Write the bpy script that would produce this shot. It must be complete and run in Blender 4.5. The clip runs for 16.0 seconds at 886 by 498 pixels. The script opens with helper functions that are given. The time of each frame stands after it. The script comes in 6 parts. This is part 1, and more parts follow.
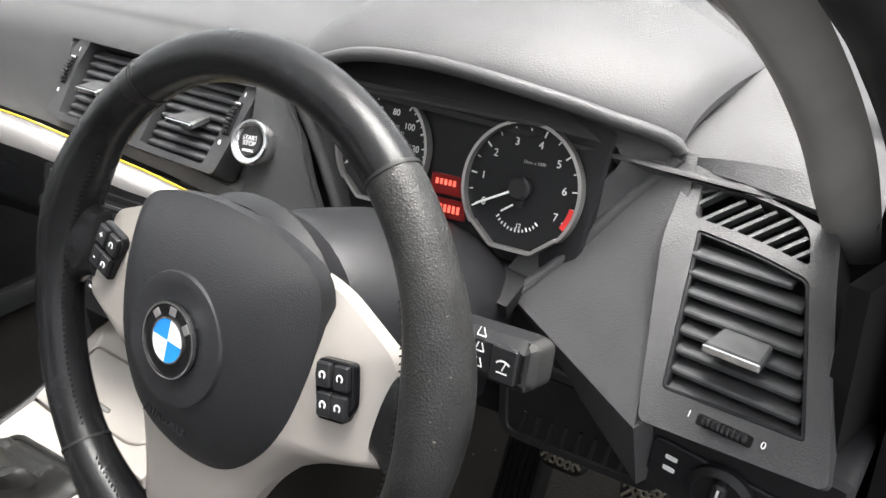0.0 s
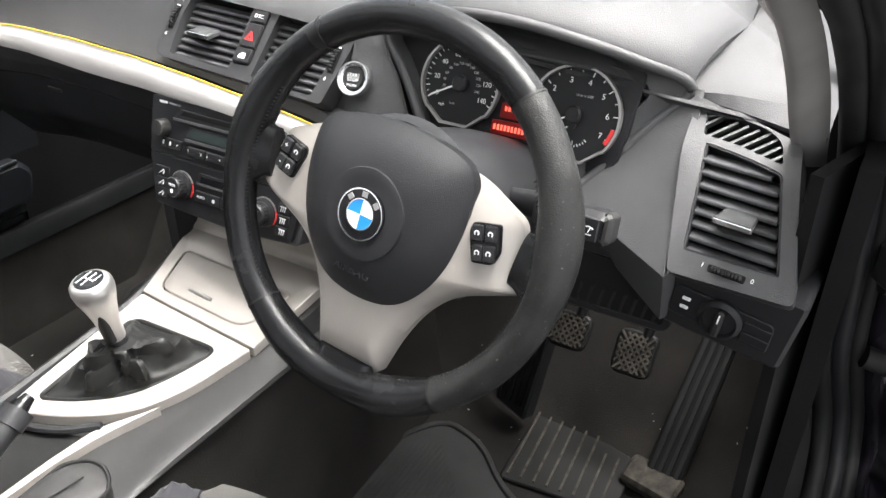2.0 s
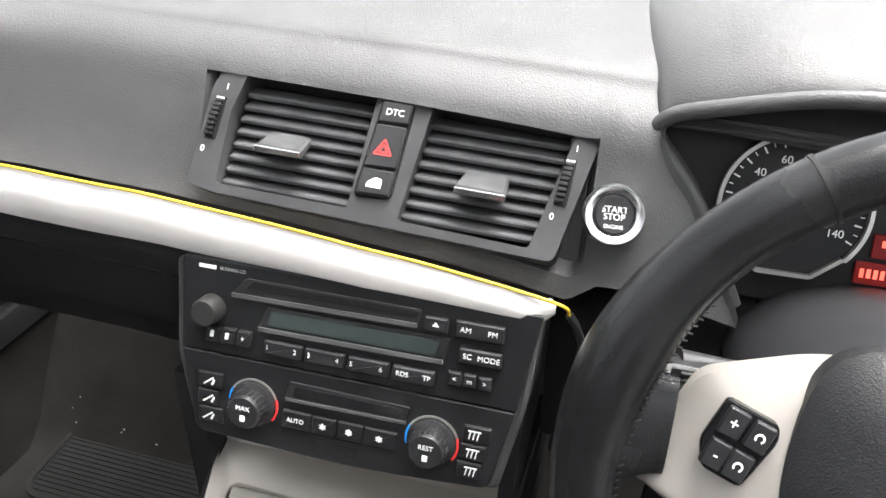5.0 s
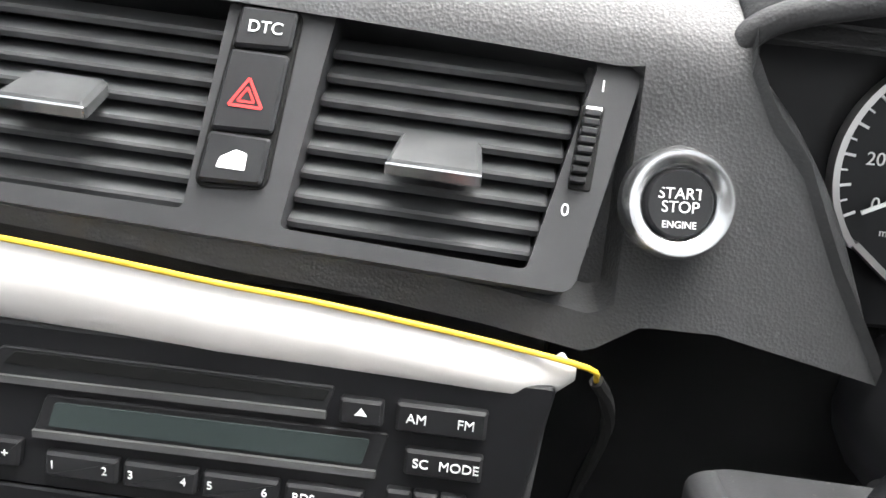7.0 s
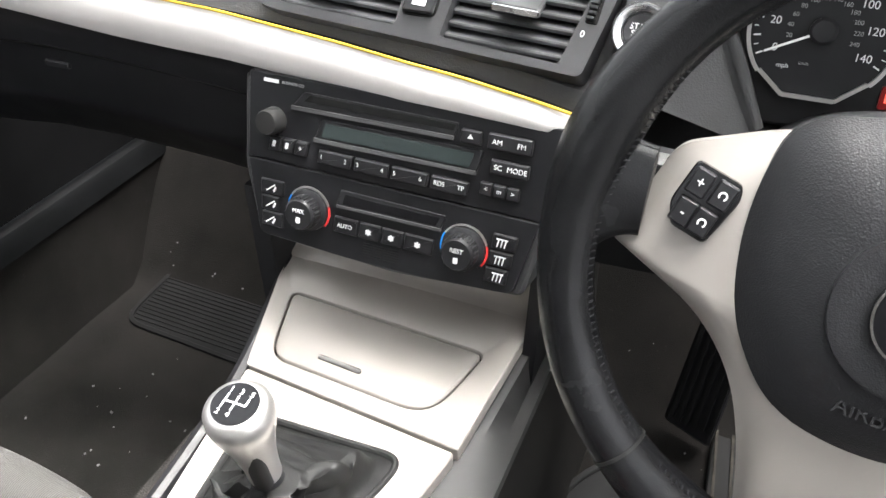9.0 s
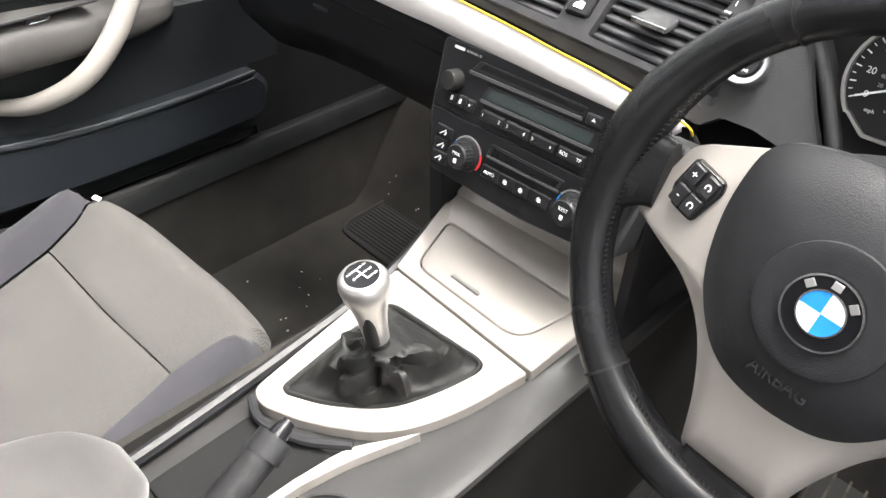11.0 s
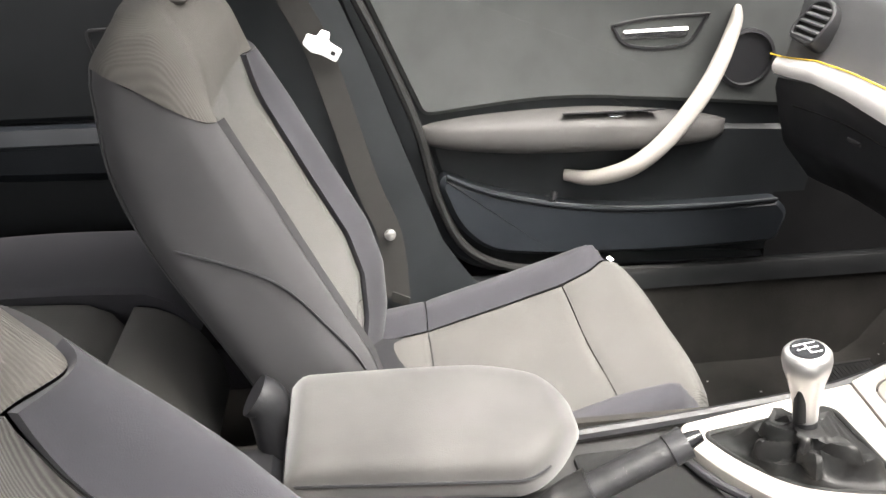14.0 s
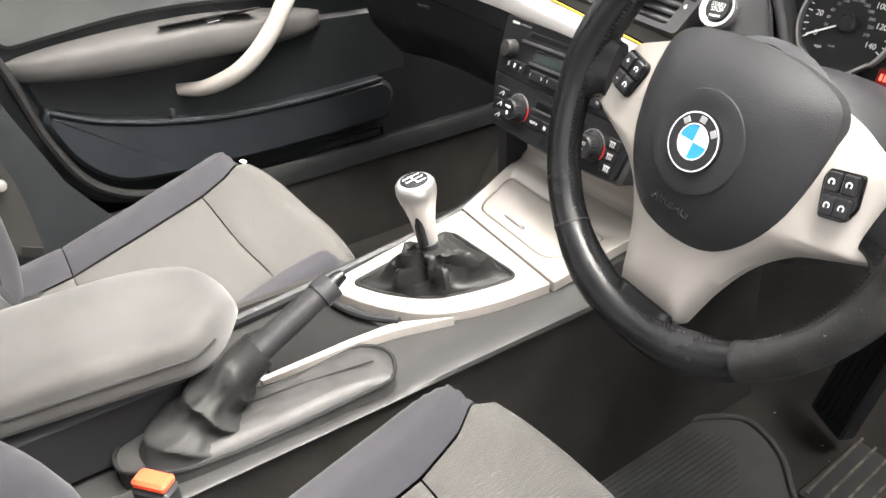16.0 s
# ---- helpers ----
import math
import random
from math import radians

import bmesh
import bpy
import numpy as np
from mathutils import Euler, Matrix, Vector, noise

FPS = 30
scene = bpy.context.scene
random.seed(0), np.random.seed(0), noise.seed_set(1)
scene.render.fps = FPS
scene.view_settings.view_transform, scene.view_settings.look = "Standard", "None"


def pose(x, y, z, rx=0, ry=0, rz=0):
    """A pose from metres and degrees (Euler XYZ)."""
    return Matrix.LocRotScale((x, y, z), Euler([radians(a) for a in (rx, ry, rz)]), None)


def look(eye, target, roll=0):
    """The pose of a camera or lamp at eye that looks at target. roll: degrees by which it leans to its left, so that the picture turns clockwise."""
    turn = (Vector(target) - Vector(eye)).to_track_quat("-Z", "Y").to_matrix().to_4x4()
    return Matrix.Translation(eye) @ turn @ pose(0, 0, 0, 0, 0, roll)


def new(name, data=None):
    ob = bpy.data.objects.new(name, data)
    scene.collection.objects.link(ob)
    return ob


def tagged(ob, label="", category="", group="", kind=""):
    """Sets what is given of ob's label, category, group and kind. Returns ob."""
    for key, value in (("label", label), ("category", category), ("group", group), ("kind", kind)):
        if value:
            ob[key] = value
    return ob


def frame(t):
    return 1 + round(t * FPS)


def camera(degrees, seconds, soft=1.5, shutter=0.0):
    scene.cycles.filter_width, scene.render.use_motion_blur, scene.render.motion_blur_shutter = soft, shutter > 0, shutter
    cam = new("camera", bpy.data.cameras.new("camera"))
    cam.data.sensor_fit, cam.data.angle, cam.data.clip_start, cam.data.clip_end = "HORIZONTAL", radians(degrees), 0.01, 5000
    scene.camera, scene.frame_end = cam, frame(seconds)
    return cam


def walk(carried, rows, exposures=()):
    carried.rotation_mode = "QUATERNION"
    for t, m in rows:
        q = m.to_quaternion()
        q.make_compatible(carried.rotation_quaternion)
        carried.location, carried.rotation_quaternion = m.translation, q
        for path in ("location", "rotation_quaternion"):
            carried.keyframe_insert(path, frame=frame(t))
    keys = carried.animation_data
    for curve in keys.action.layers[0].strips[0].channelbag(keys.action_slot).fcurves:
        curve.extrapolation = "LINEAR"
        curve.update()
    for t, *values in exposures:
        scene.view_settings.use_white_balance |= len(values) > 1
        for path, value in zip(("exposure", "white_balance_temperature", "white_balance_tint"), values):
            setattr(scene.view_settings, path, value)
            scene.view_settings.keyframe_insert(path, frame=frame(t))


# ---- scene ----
cam = camera(57.4, 16.0)
PATH = [
    (0, (0.701, -0.203, 0.95), (-0.37, 1.234, 0.064), -2.6),
    (0.5, (0.742, -0.291, 0.977), (-0.274, 1.154, 0.04), -2.7),
    (1, (0.766, -0.38, 0.995), (-0.189, 1.068, -0.001), -2.1),
    (1.5, (0.752, -0.427, 1.013), (-0.155, 1.034, -0.009), -0.2),
    (2, (0.707, -0.455, 1.021), (-0.191, 1.017, 0.009), -0.3),
    (2.5, (0.632, -0.465, 1.011), (-0.253, 1.031, 0.022), 1.2),
    (3, (0.514, -0.44, 0.991), (-0.334, 1.085, 0.013), 2.4),
    (3.5, (0.402, -0.395, 0.973), (-0.408, 1.118, -0.055), -0.5),
    (4, (0.315, -0.33, 0.97), (-0.447, 1.209, -0.056), -2.5),
    (4.5, (0.264, -0.299, 0.958), (-0.453, 1.324, 0.034), -2.1),
    (4.7, (0.224, -0.278, 0.978), (-0.381, 1.358, 0.0), -1.1),
    (6.8, (0.104, -0.019, 0.864), (-0.038, 1.679, -0.183), 3.3),
    (7, (0.104, -0.022, 0.865), (-0.037, 1.664, -0.2), 3.3),
    (7.5, (0.129, -0.088, 0.909), (-0.118, 1.59, -0.152), 2.4),
    (8, (0.169, -0.175, 0.945), (-0.211, 1.487, -0.1), 1.0),
    (8.2, (0.189, -0.205, 0.94), (-0.25, 1.447, -0.099), 0.5),
    (8.5, (0.197, -0.249, 0.933), (-0.288, 1.352, -0.164), -0.3),
    (9, (0.251, -0.298, 0.936), (-0.39, 1.181, -0.248), -0.7),
    (9.2, (0.282, -0.307, 0.954), (-0.424, 1.091, -0.29), -0.8),
    (11.3, (0.449, -0.397, 0.999), (-0.725, 0.696, -0.196), 3.1),
    (11.4, (0.456, -0.411, 0.994), (-0.751, 0.685, -0.164), 4.3),
    (11.5, (0.455, -0.395, 0.994), (-0.788, 0.651, -0.172), 3.4),
    (12, (0.485, -0.418, 0.995), (-0.958, 0.44, -0.092), 4.7),
    (12.5, (0.537, -0.431, 0.995), (-1.087, 0.129, -0.03), 3.4),
    (12.9, (0.573, -0.442, 1.007), (-1.147, -0.101, 0.044), 1.2),
    (13, (0.576, -0.442, 1.01), (-1.162, -0.151, 0.065), 0.9),
    (13.5, (0.581, -0.436, 1.009), (-1.212, -0.299, 0.134), 0.1),
    (14, (0.615, -0.442, 0.994), (-1.169, -0.261, 0.109), -1.2),
    (14.5, (0.658, -0.445, 0.969), (-1.05, -0.048, 0.008), -1.7),
    (15, (0.669, -0.451, 0.964), (-0.937, 0.127, -0.08), -2.1),
    (15.5, (0.684, -0.443, 0.963), (-0.855, 0.289, -0.084), -2.4),
    (16, (0.701, -0.432, 0.957), (-0.744, 0.474, -0.088), -2.6),
]
walk(cam, [(t, look(eye, target, roll)) for t, eye, target, roll in PATH], [(0, 2.38, 6500, 10), (1, 2.45, 6500, 10), (3, 2.62, 6450, 10), (4, 2.74, 6450, 10), (4.7, 2.7, 6450, 10), (7, 2.52, 6400, 9), (8.5, 2.54, 6400, 10), (9.2, 2.66, 6450, 10), (11.5, 2.72, 6600, 11), (12.5, 2.8, 6650, 11), (13.5, 2.98, 6700, 11), (16, 2.95, 6750, 11)])

# ---- world and light ----
world = bpy.data.worlds.new("overcast_sky")
scene.world = world
world.use_nodes = True
wn = world.node_tree.nodes
wl = world.node_tree.links
sky = wn.new("ShaderNodeTexSky")
sky.sky_type = "NISHITA"
sky.sun_disc = False
sky.sun_elevation = radians(70)
sky.sun_rotation = radians(43)
sky.dust_density = 4.0
hsv = wn.new("ShaderNodeHueSaturation")
hsv.inputs["Saturation"].default_value = 0.12
wl.new(sky.outputs["Color"], hsv.inputs["Color"])
wl.new(hsv.outputs["Color"], wn["Background"].inputs["Color"])
wn["Background"].inputs["Strength"].default_value = 0.105
sun_data = bpy.data.lights.new("sun", "SUN")
sun_data.energy = 1.8
sun_data.angle = radians(40)
sun_data.color = (1.0, 0.97, 0.93)
sun = new("sun", sun_data)
sun.matrix_world = look((1.1, 1.2, 5), (0, 0, 0.6))


# ---- materials ----
def material(name, colour, rough=0.6, metal=0.0, grain=0.0, grain_scale=900.0, mottle=0.12, mottle_scale=14.0, coat=0.0,
             stripes=None, emit=0.0, specular=0.25, flakes=0.0, sheen=0.0, grain_depth=0.00014):
    m = bpy.data.materials.new(name)
    m.use_nodes = True
    n, l = m.node_tree.nodes, m.node_tree.links
    b = n["Principled BSDF"]
    b.inputs["Roughness"].default_value = rough
    b.inputs["Metallic"].default_value = metal
    b.inputs["Specular IOR Level"].default_value = specular
    b.inputs["Coat Weight"].default_value = coat
    b.inputs["Sheen Weight"].default_value = sheen
    tc = n.new("ShaderNodeTexCoord")
    no = n.new("ShaderNodeTexNoise")
    no.inputs["Scale"].default_value = mottle_scale
    no.inputs["Detail"].default_value = 6
    l.new(tc.outputs["Object"], no.inputs["Vector"])
    ramp = n.new("ShaderNodeMapRange")
    ramp.inputs["From Min"].default_value, ramp.inputs["From Max"].default_value = 0.3, 0.7
    ramp.inputs["To Min"].default_value, ramp.inputs["To Max"].default_value = 1 - mottle, 1 + mottle
    l.new(no.outputs["Fac"], ramp.inputs["Value"])
    mul = n.new("ShaderNodeVectorMath")
    mul.operation = "SCALE"
    mul.inputs[0].default_value = colour
    l.new(ramp.outputs["Result"], mul.inputs["Scale"])
    col = mul.outputs["Vector"]
    if flakes:
        fn = n.new("ShaderNodeTexNoise")
        fn.inputs["Scale"].default_value = 420
        fn.inputs["Detail"].default_value = 8
        l.new(tc.outputs["Object"], fn.inputs["Vector"])
        fr = n.new("ShaderNodeMapRange")
        fr.inputs["From Min"].default_value, fr.inputs["From Max"].default_value = 0.68, 0.74
        fr.inputs["To Max"].default_value = flakes
        l.new(fn.outputs["Fac"], fr.inputs["Value"])
        mx = n.new("ShaderNodeMix")
        mx.data_type = "RGBA"
        mx.inputs[7].default_value = (0.32, 0.29, 0.25, 1)
        l.new(fr.outputs["Result"], mx.inputs[0])
        l.new(col, mx.inputs[6])
        col = mx.outputs[2]
    height = None
    if stripes:
        scale, depth, axis = stripes
        wv = n.new("ShaderNodeTexWave")
        wv.bands_direction = axis
        wv.inputs["Scale"].default_value = scale
        wv.inputs["Distortion"].default_value = 0.6
        wv.inputs["Detail"].default_value = 2
        wv.inputs["Detail Scale"].default_value = 3
        l.new(tc.outputs["Object"], wv.inputs["Vector"])
        sr = n.new("ShaderNodeMapRange")
        sr.inputs["To Min"].default_value, sr.inputs["To Max"].default_value = 1 - depth, 1 + depth
        l.new(wv.outputs["Fac"], sr.inputs["Value"])
        m2 = n.new("ShaderNodeVectorMath")
        m2.operation = "SCALE"
        l.new(col, m2.inputs[0])
        l.new(sr.outputs["Result"], m2.inputs["Scale"])
        col = m2.outputs["Vector"]
        height = wv.outputs["Fac"]
    l.new(col, b.inputs["Base Color"])
    rr = n.new("ShaderNodeMapRange")
    rr.inputs["To Min"].default_value, rr.inputs["To Max"].default_value = max(0.02, rough - 0.08), min(1, rough + 0.1)
    l.new(no.outputs["Fac"], rr.inputs["Value"])
    l.new(rr.outputs["Result"], b.inputs["Roughness"])
    if grain:
        vo = n.new("ShaderNodeTexVoronoi")
        vo.inputs["Scale"].default_value = grain_scale
        l.new(tc.outputs["Object"], vo.inputs["Vector"])
        bp = n.new("ShaderNodeBump")
        bp.inputs["Strength"].default_value = grain
        bp.inputs["Distance"].default_value = grain_depth
        l.new(vo.outputs["Distance"], bp.inputs["Height"])
        l.new(bp.outputs["Normal"], b.inputs["Normal"])
        if height:
            b2 = n.new("ShaderNodeBump")
            b2.inputs["Strength"].default_value = 0.5
            b2.inputs["Distance"].default_value = 0.0008
            l.new(height, b2.inputs["Height"])
            l.new(bp.outputs["Normal"], b2.inputs["Normal"])
            l.new(b2.outputs["Normal"], b.inputs["Normal"])
    if emit:
        b.inputs["Emission Color"].default_value = (*colour, 1)
        b.inputs["Emission Strength"].default_value = emit
    return m


M_DASH = material("grained_anthracite_plastic", (0.052, 0.052, 0.054), 0.5, grain=0.8, grain_scale=760, mottle=0.1, grain_depth=0.00022)
M_DASHTOP = material("soft_touch_grey_plastic", (0.085, 0.085, 0.087), 0.44, grain=0.5, grain_scale=1000, mottle=0.1)
M_SMOOTH = material("smooth_black_plastic", (0.016, 0.016, 0.0175), 0.4, grain=0.15, grain_scale=1500)
M_PANEL = material("satin_charcoal_plastic", (0.012, 0.012, 0.0135), 0.42, grain=0.1, grain_scale=1800)
M_LIP = material("pale_grey_lip_plastic", (0.07, 0.07, 0.072), 0.4, mottle=0.2)
M_SIDE = material("moulded_grey_plastic", (0.026, 0.0255, 0.0255), 0.42, grain=0.25, grain_scale=1200, mottle=0.15)
M_SLAT = material("vent_slat_plastic", (0.05, 0.051, 0.053), 0.32, mottle=0.25, mottle_scale=60)
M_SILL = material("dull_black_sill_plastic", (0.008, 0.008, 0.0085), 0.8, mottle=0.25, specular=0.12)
M_SILLTRIM = material("satin_black_sill_trim", (0.008, 0.0085, 0.009), 0.33, mottle=0.2)
M_BEZEL = material("satin_vent_bezel_plastic", (0.034, 0.034, 0.036), 0.42, grain=0.1, grain_scale=1600, mottle=0.12)
M_SCUFF = material("scuffed_black_plastic", (0.013, 0.013, 0.014), 0.45, grain=0.2, grain_scale=1300, mottle=0.4, mottle_scale=70, flakes=0.35)
M_RING = material("polished_satin_ring", (0.72, 0.72, 0.73), 0.26, metal=1.0, mottle=0.04)
# Near-black put in for the shade in hollows and slots; also joints, bulkhead.
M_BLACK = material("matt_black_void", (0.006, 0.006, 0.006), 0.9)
M_GLOSSBLACK = material("gloss_black_plastic", (0.008, 0.008, 0.009), 0.12)
M_LEATHER = material("worn_black_leather", (0.009, 0.009, 0.0098), 0.24, grain=0.5, grain_scale=1000, mottle=0.25, mottle_scale=22)
M_LEATHER_WORN = material("scuffed_grey_leather", (0.03, 0.029, 0.029), 0.45, grain=0.7, grain_scale=900, mottle=0.3, mottle_scale=40, flakes=0.0)
M_LEATHER_FLAKY = material("flaking_leather", (0.018, 0.018, 0.018), 0.42, grain=0.8, grain_scale=800, mottle=0.35, mottle_scale=40, flakes=0.55, grain_depth=0.0003)
M_HUB = material("grained_airbag_cover", (0.019, 0.019, 0.021), 0.45, grain=0.8, grain_scale=1100, mottle=0.1, grain_depth=0.0002)
M_SILVER = material("satin_silver_paint", (0.36, 0.335, 0.31), 0.38, metal=0.35, mottle=0.04, grain=0.05, grain_scale=2500)
M_TRIM = material("brushed_aluminium_trim", (0.80, 0.77, 0.75), 0.36, metal=0.2, mottle=0.04, grain=0.12, grain_scale=2600)
M_CHROME = material("chrome", (0.8, 0.8, 0.81), 0.14, metal=1.0, mottle=0.02)
M_SATIN_CHROME = material("satin_chrome", (0.5, 0.49, 0.48), 0.3, metal=0.85, mottle=0.05)
M_WHITE = material("white_print", (0.75, 0.75, 0.75), 0.5, mottle=0.05)
M_GREYPRINT = material("grey_print", (0.3, 0.3, 0.3), 0.5)
M_RED = material("red_print", (0.6, 0.04, 0.04), 0.5, mottle=0.05)
M_BLUE = material("blue_enamel", (0.02, 0.22, 0.65), 0.2, mottle=0.03)
M_ENAMEL = material("white_enamel", (0.8, 0.8, 0.8), 0.2, mottle=0.03)
M_REDGLOW = material("red_lcd", (0.12, 0.005, 0.005), 0.4, emit=0.025, mottle=0.1)
M_REDTEXT = material("red_lcd_digit", (1.0, 0.12, 0.08), 0.4, emit=0.25, mottle=0.02)
M_GREENGLOW = material("green_lamp", (0.02, 0.8, 0.1), 0.4, emit=0.3, mottle=0.02)
M_LCD = material("green_grey_lcd", (0.035, 0.045, 0.045), 0.18, mottle=0.05)
M_YELLOW = material("yellow_wire", (0.55, 0.37, 0.03), 0.45, mottle=0.15)
M_CARPET = material("dark_grey_carpet", (0.017, 0.0155, 0.014), 0.95, grain=1.0, grain_depth=0.0006, grain_scale=700, mottle=0.45, mottle_scale=9, flakes=0.15)
M_MAT = material("ribbed_rubber_mat", (0.03, 0.03, 0.03), 0.6, grain=0.3, grain_scale=600, mottle=0.3)
M_RUBBER = material("black_rubber", (0.012, 0.012, 0.012), 0.55, mottle=0.3)
M_DIRTYRUBBER = material("dusty_pedal_rubber", (0.06, 0.054, 0.045), 0.75, mottle=0.6, mottle_scale=60, flakes=0.6)
M_FABRIC = material("grey_ribbed_seat_cloth", (0.054, 0.052, 0.049), 0.9, grain=0.8, grain_scale=900, mottle=0.1, mottle_scale=10, stripes=(150, 0.30, "X"), sheen=0.06)
M_TOPCLOTH = material("pale_grey_seat_cloth", (0.066, 0.062, 0.057), 0.9, grain=0.8, grain_scale=900, mottle=0.12, mottle_scale=10, stripes=(110, 0.12, "X"))
M_BOLSTER = material("dark_slate_seat_cloth", (0.026, 0.0255, 0.030), 0.9, grain=0.8, grain_scale=1100, mottle=0.12, mottle_scale=9, sheen=0.08)
M_SIDECLOTH = material("charcoal_seat_side_cloth", (0.035, 0.034, 0.036), 0.85, grain=0.6, grain_scale=1000, mottle=0.12, sheen=0.04)
M_ARMREST = material("grey_armrest_vinyl", (0.038, 0.0365, 0.035), 0.7, grain=0.6, grain_scale=800, mottle=0.45, mottle_scale=7, sheen=0.2)
M_DOORTOP = material("grey_door_vinyl", (0.055, 0.058, 0.057), 0.65, grain=0.4, grain_scale=700)
M_DOORARM = material("grey_door_armrest_vinyl", (0.05, 0.048, 0.047), 0.6, grain=0.4, grain_scale=800, mottle=0.12)
M_GAITER = material("soft_black_leather", (0.010, 0.010, 0.010), 0.52, grain=0.5, grain_scale=700, mottle=0.3, mottle_scale=25)
M_DOORLOW = material("charcoal_door_plastic", (0.013, 0.0145, 0.016), 0.45, grain=0.3, grain_scale=900)
M_POCKET = material("satin_charcoal_pocket_plastic", (0.013, 0.015, 0.018), 0.36, grain=0.3, grain_scale=900)
M_PILLAR = material("grey_pillar_trim", (0.22, 0.21, 0.205), 0.65, grain=0.2, grain_scale=900)
M_PAINT = material("dark_body_paint", (0.012, 0.010, 0.014), 0.2, coat=1.0)
M_BELT = material("grey_seat_belt_webbing", (0.020, 0.019, 0.018), 0.8, grain=0.5, grain_scale=1500)
M_REDBTN = material("red_buckle_plastic", (0.7, 0.07, 0.03), 0.35)
M_HEADLINER = material("pale_headliner_cloth", (0.4, 0.39, 0.38), 0.95, grain=0.4)
M_GROUND = material("grey_tarmac", (0.12, 0.12, 0.12), 0.9, grain=0.8, grain_scale=120, mottle=0.3, mottle_scale=3)


def glass_material():
    m = bpy.data.materials.new("clear_glass")
    m.use_nodes = True
    b = m.node_tree.nodes["Principled BSDF"]
    b.inputs["Base Color"].default_value = (0.96, 0.98, 0.97, 1)
    b.inputs["Roughness"].default_value = 0.02
    b.inputs["Transmission Weight"].default_value = 1.0
    b.inputs["IOR"].default_value = 1.45
    return m


M_GLASS = glass_material()


# ---- builders ----
def thing(name, label, category, group="", kind=""):
    return tagged(new(name), label, category, group, kind)


def finish(bm, name, mat, smooth=True):
    bmesh.ops.recalc_face_normals(bm, faces=bm.faces)
    me = bpy.data.meshes.new(name)
    bm.to_mesh(me)
    bm.free()
    me.materials.append(mat)
    if smooth:
        me.polygons.foreach_set("use_smooth", [True] * len(me.polygons))
        me.set_sharp_from_angle(angle=radians(38))
    return me


def part(name, bm, mat, parent=None, label=""):
    ob = new(name, finish(bm, name, mat))
    if parent:
        ob.parent = parent
    if label:
        ob["label"] = label
    return ob


def frame_of(origin, right, up):
    """A frame with x along right, y along up, z out of the face."""
    x = Vector(right).normalized()
    z = x.cross(Vector(up)).normalized()
    y = z.cross(x)
    m = Matrix((x, y, z)).transposed().to_4x4()
    m.translation = origin
    return m


def loft(rings, caps=True, closed=True, bm=None, m=None):
    bm = bm or bmesh.new()
    vs = [[bm.verts.new((m @ Vector(p)) if m else p) for p in r] for r in rings]
    k = len(vs[0])
    for a, b in zip(vs, vs[1:]):
        for i in range(k if closed else k - 1):
            j = (i + 1) % k
            bm.faces.new((a[i], a[j], b[j], b[i]))
    if caps and closed:
        bm.faces.new(vs[0][::-1])
        bm.faces.new(vs[-1])
    return bm


def sheet(fn, nu, nv, thick=0.004, bm=None, m=None):
    """A shell with thickness over fn(u, v), u and v from 0 to 1."""
    bm = bm or bmesh.new()
    p = [[Vector(fn(i / nu, j / nv)) for j in range(nv + 1)] for i in range(nu + 1)]

    def normal(i, j):
        a = p[min(i + 1, nu)][j] - p[max(i - 1, 0)][j]
        b = p[i][min(j + 1, nv)] - p[i][max(j - 1, 0)]
        c = a.cross(b)
        return c.normalized() if c.length > 1e-12 else Vector((0, 0, 1))

    top, low = [], []
    for i in range(nu + 1):
        top.append([bm.verts.new((m @ q) if m else q) for q in p[i]])
        lows = [p[i][j] - normal(i, j) * thick for j in range(nv + 1)]
        low.append([bm.verts.new((m @ q) if m else q) for q in lows])
    for i in range(nu):
        for j in range(nv):
            bm.faces.new((top[i][j], top[i + 1][j], top[i + 1][j + 1], top[i][j + 1]))
            bm.faces.new((low[i][j + 1], low[i + 1][j + 1], low[i + 1][j], low[i][j]))
    for i in range(nu):
        bm.faces.new((top[i + 1][0], top[i][0], low[i][0], low[i + 1][0]))
        bm.faces.new((top[i][nv], top[i + 1][nv], low[i + 1][nv], low[i][nv]))
    for j in range(nv):
        bm.faces.new((top[0][j], top[0][j + 1], low[0][j + 1], low[0][j]))
        bm.faces.new((top[nu][j + 1], top[nu][j], low[nu][j], low[nu][j + 1]))
    return bm


def rounded(corners, r=0.004, n=4):
    """A polygon's outline with rounded corners; corners (x, y) or (x, y, radius)."""
    pts = [Vector(c[:2]) for c in corners]
    rad = [c[2] if len(c) > 2 else r for c in corners]
    out = []
    for i, p in enumerate(pts):
        a, b = pts[i - 1] - p, pts[(i + 1) % len(pts)] - p
        k = min(rad[i], a.length * 0.49, b.length * 0.49)
        s, e = p + a.normalized() * k, p + b.normalized() * k
        for q in range(n + 1):
            w = q / n
            out.append(s * (1 - w) ** 2 + p * 2 * w * (1 - w) + e * w * w)
    return [(v.x, v.y) for v in out]


def inset(outline, d):
    """The outline drawn in by d towards its inside."""
    pts = [Vector(p) for p in outline]
    area = sum(a.x * b.y - a.y * b.x for a, b in zip(pts, pts[1:] + pts[:1]))
    s = 1 if area > 0 else -1
    out = []
    for i, p in enumerate(pts):
        t = (pts[(i + 1) % len(pts)] - pts[i - 1])
        t = t.normalized() if t.length > 1e-9 else Vector((1, 0))
        out.append((p.x - t.y * s * d, p.y + t.x * s * d))
    return out


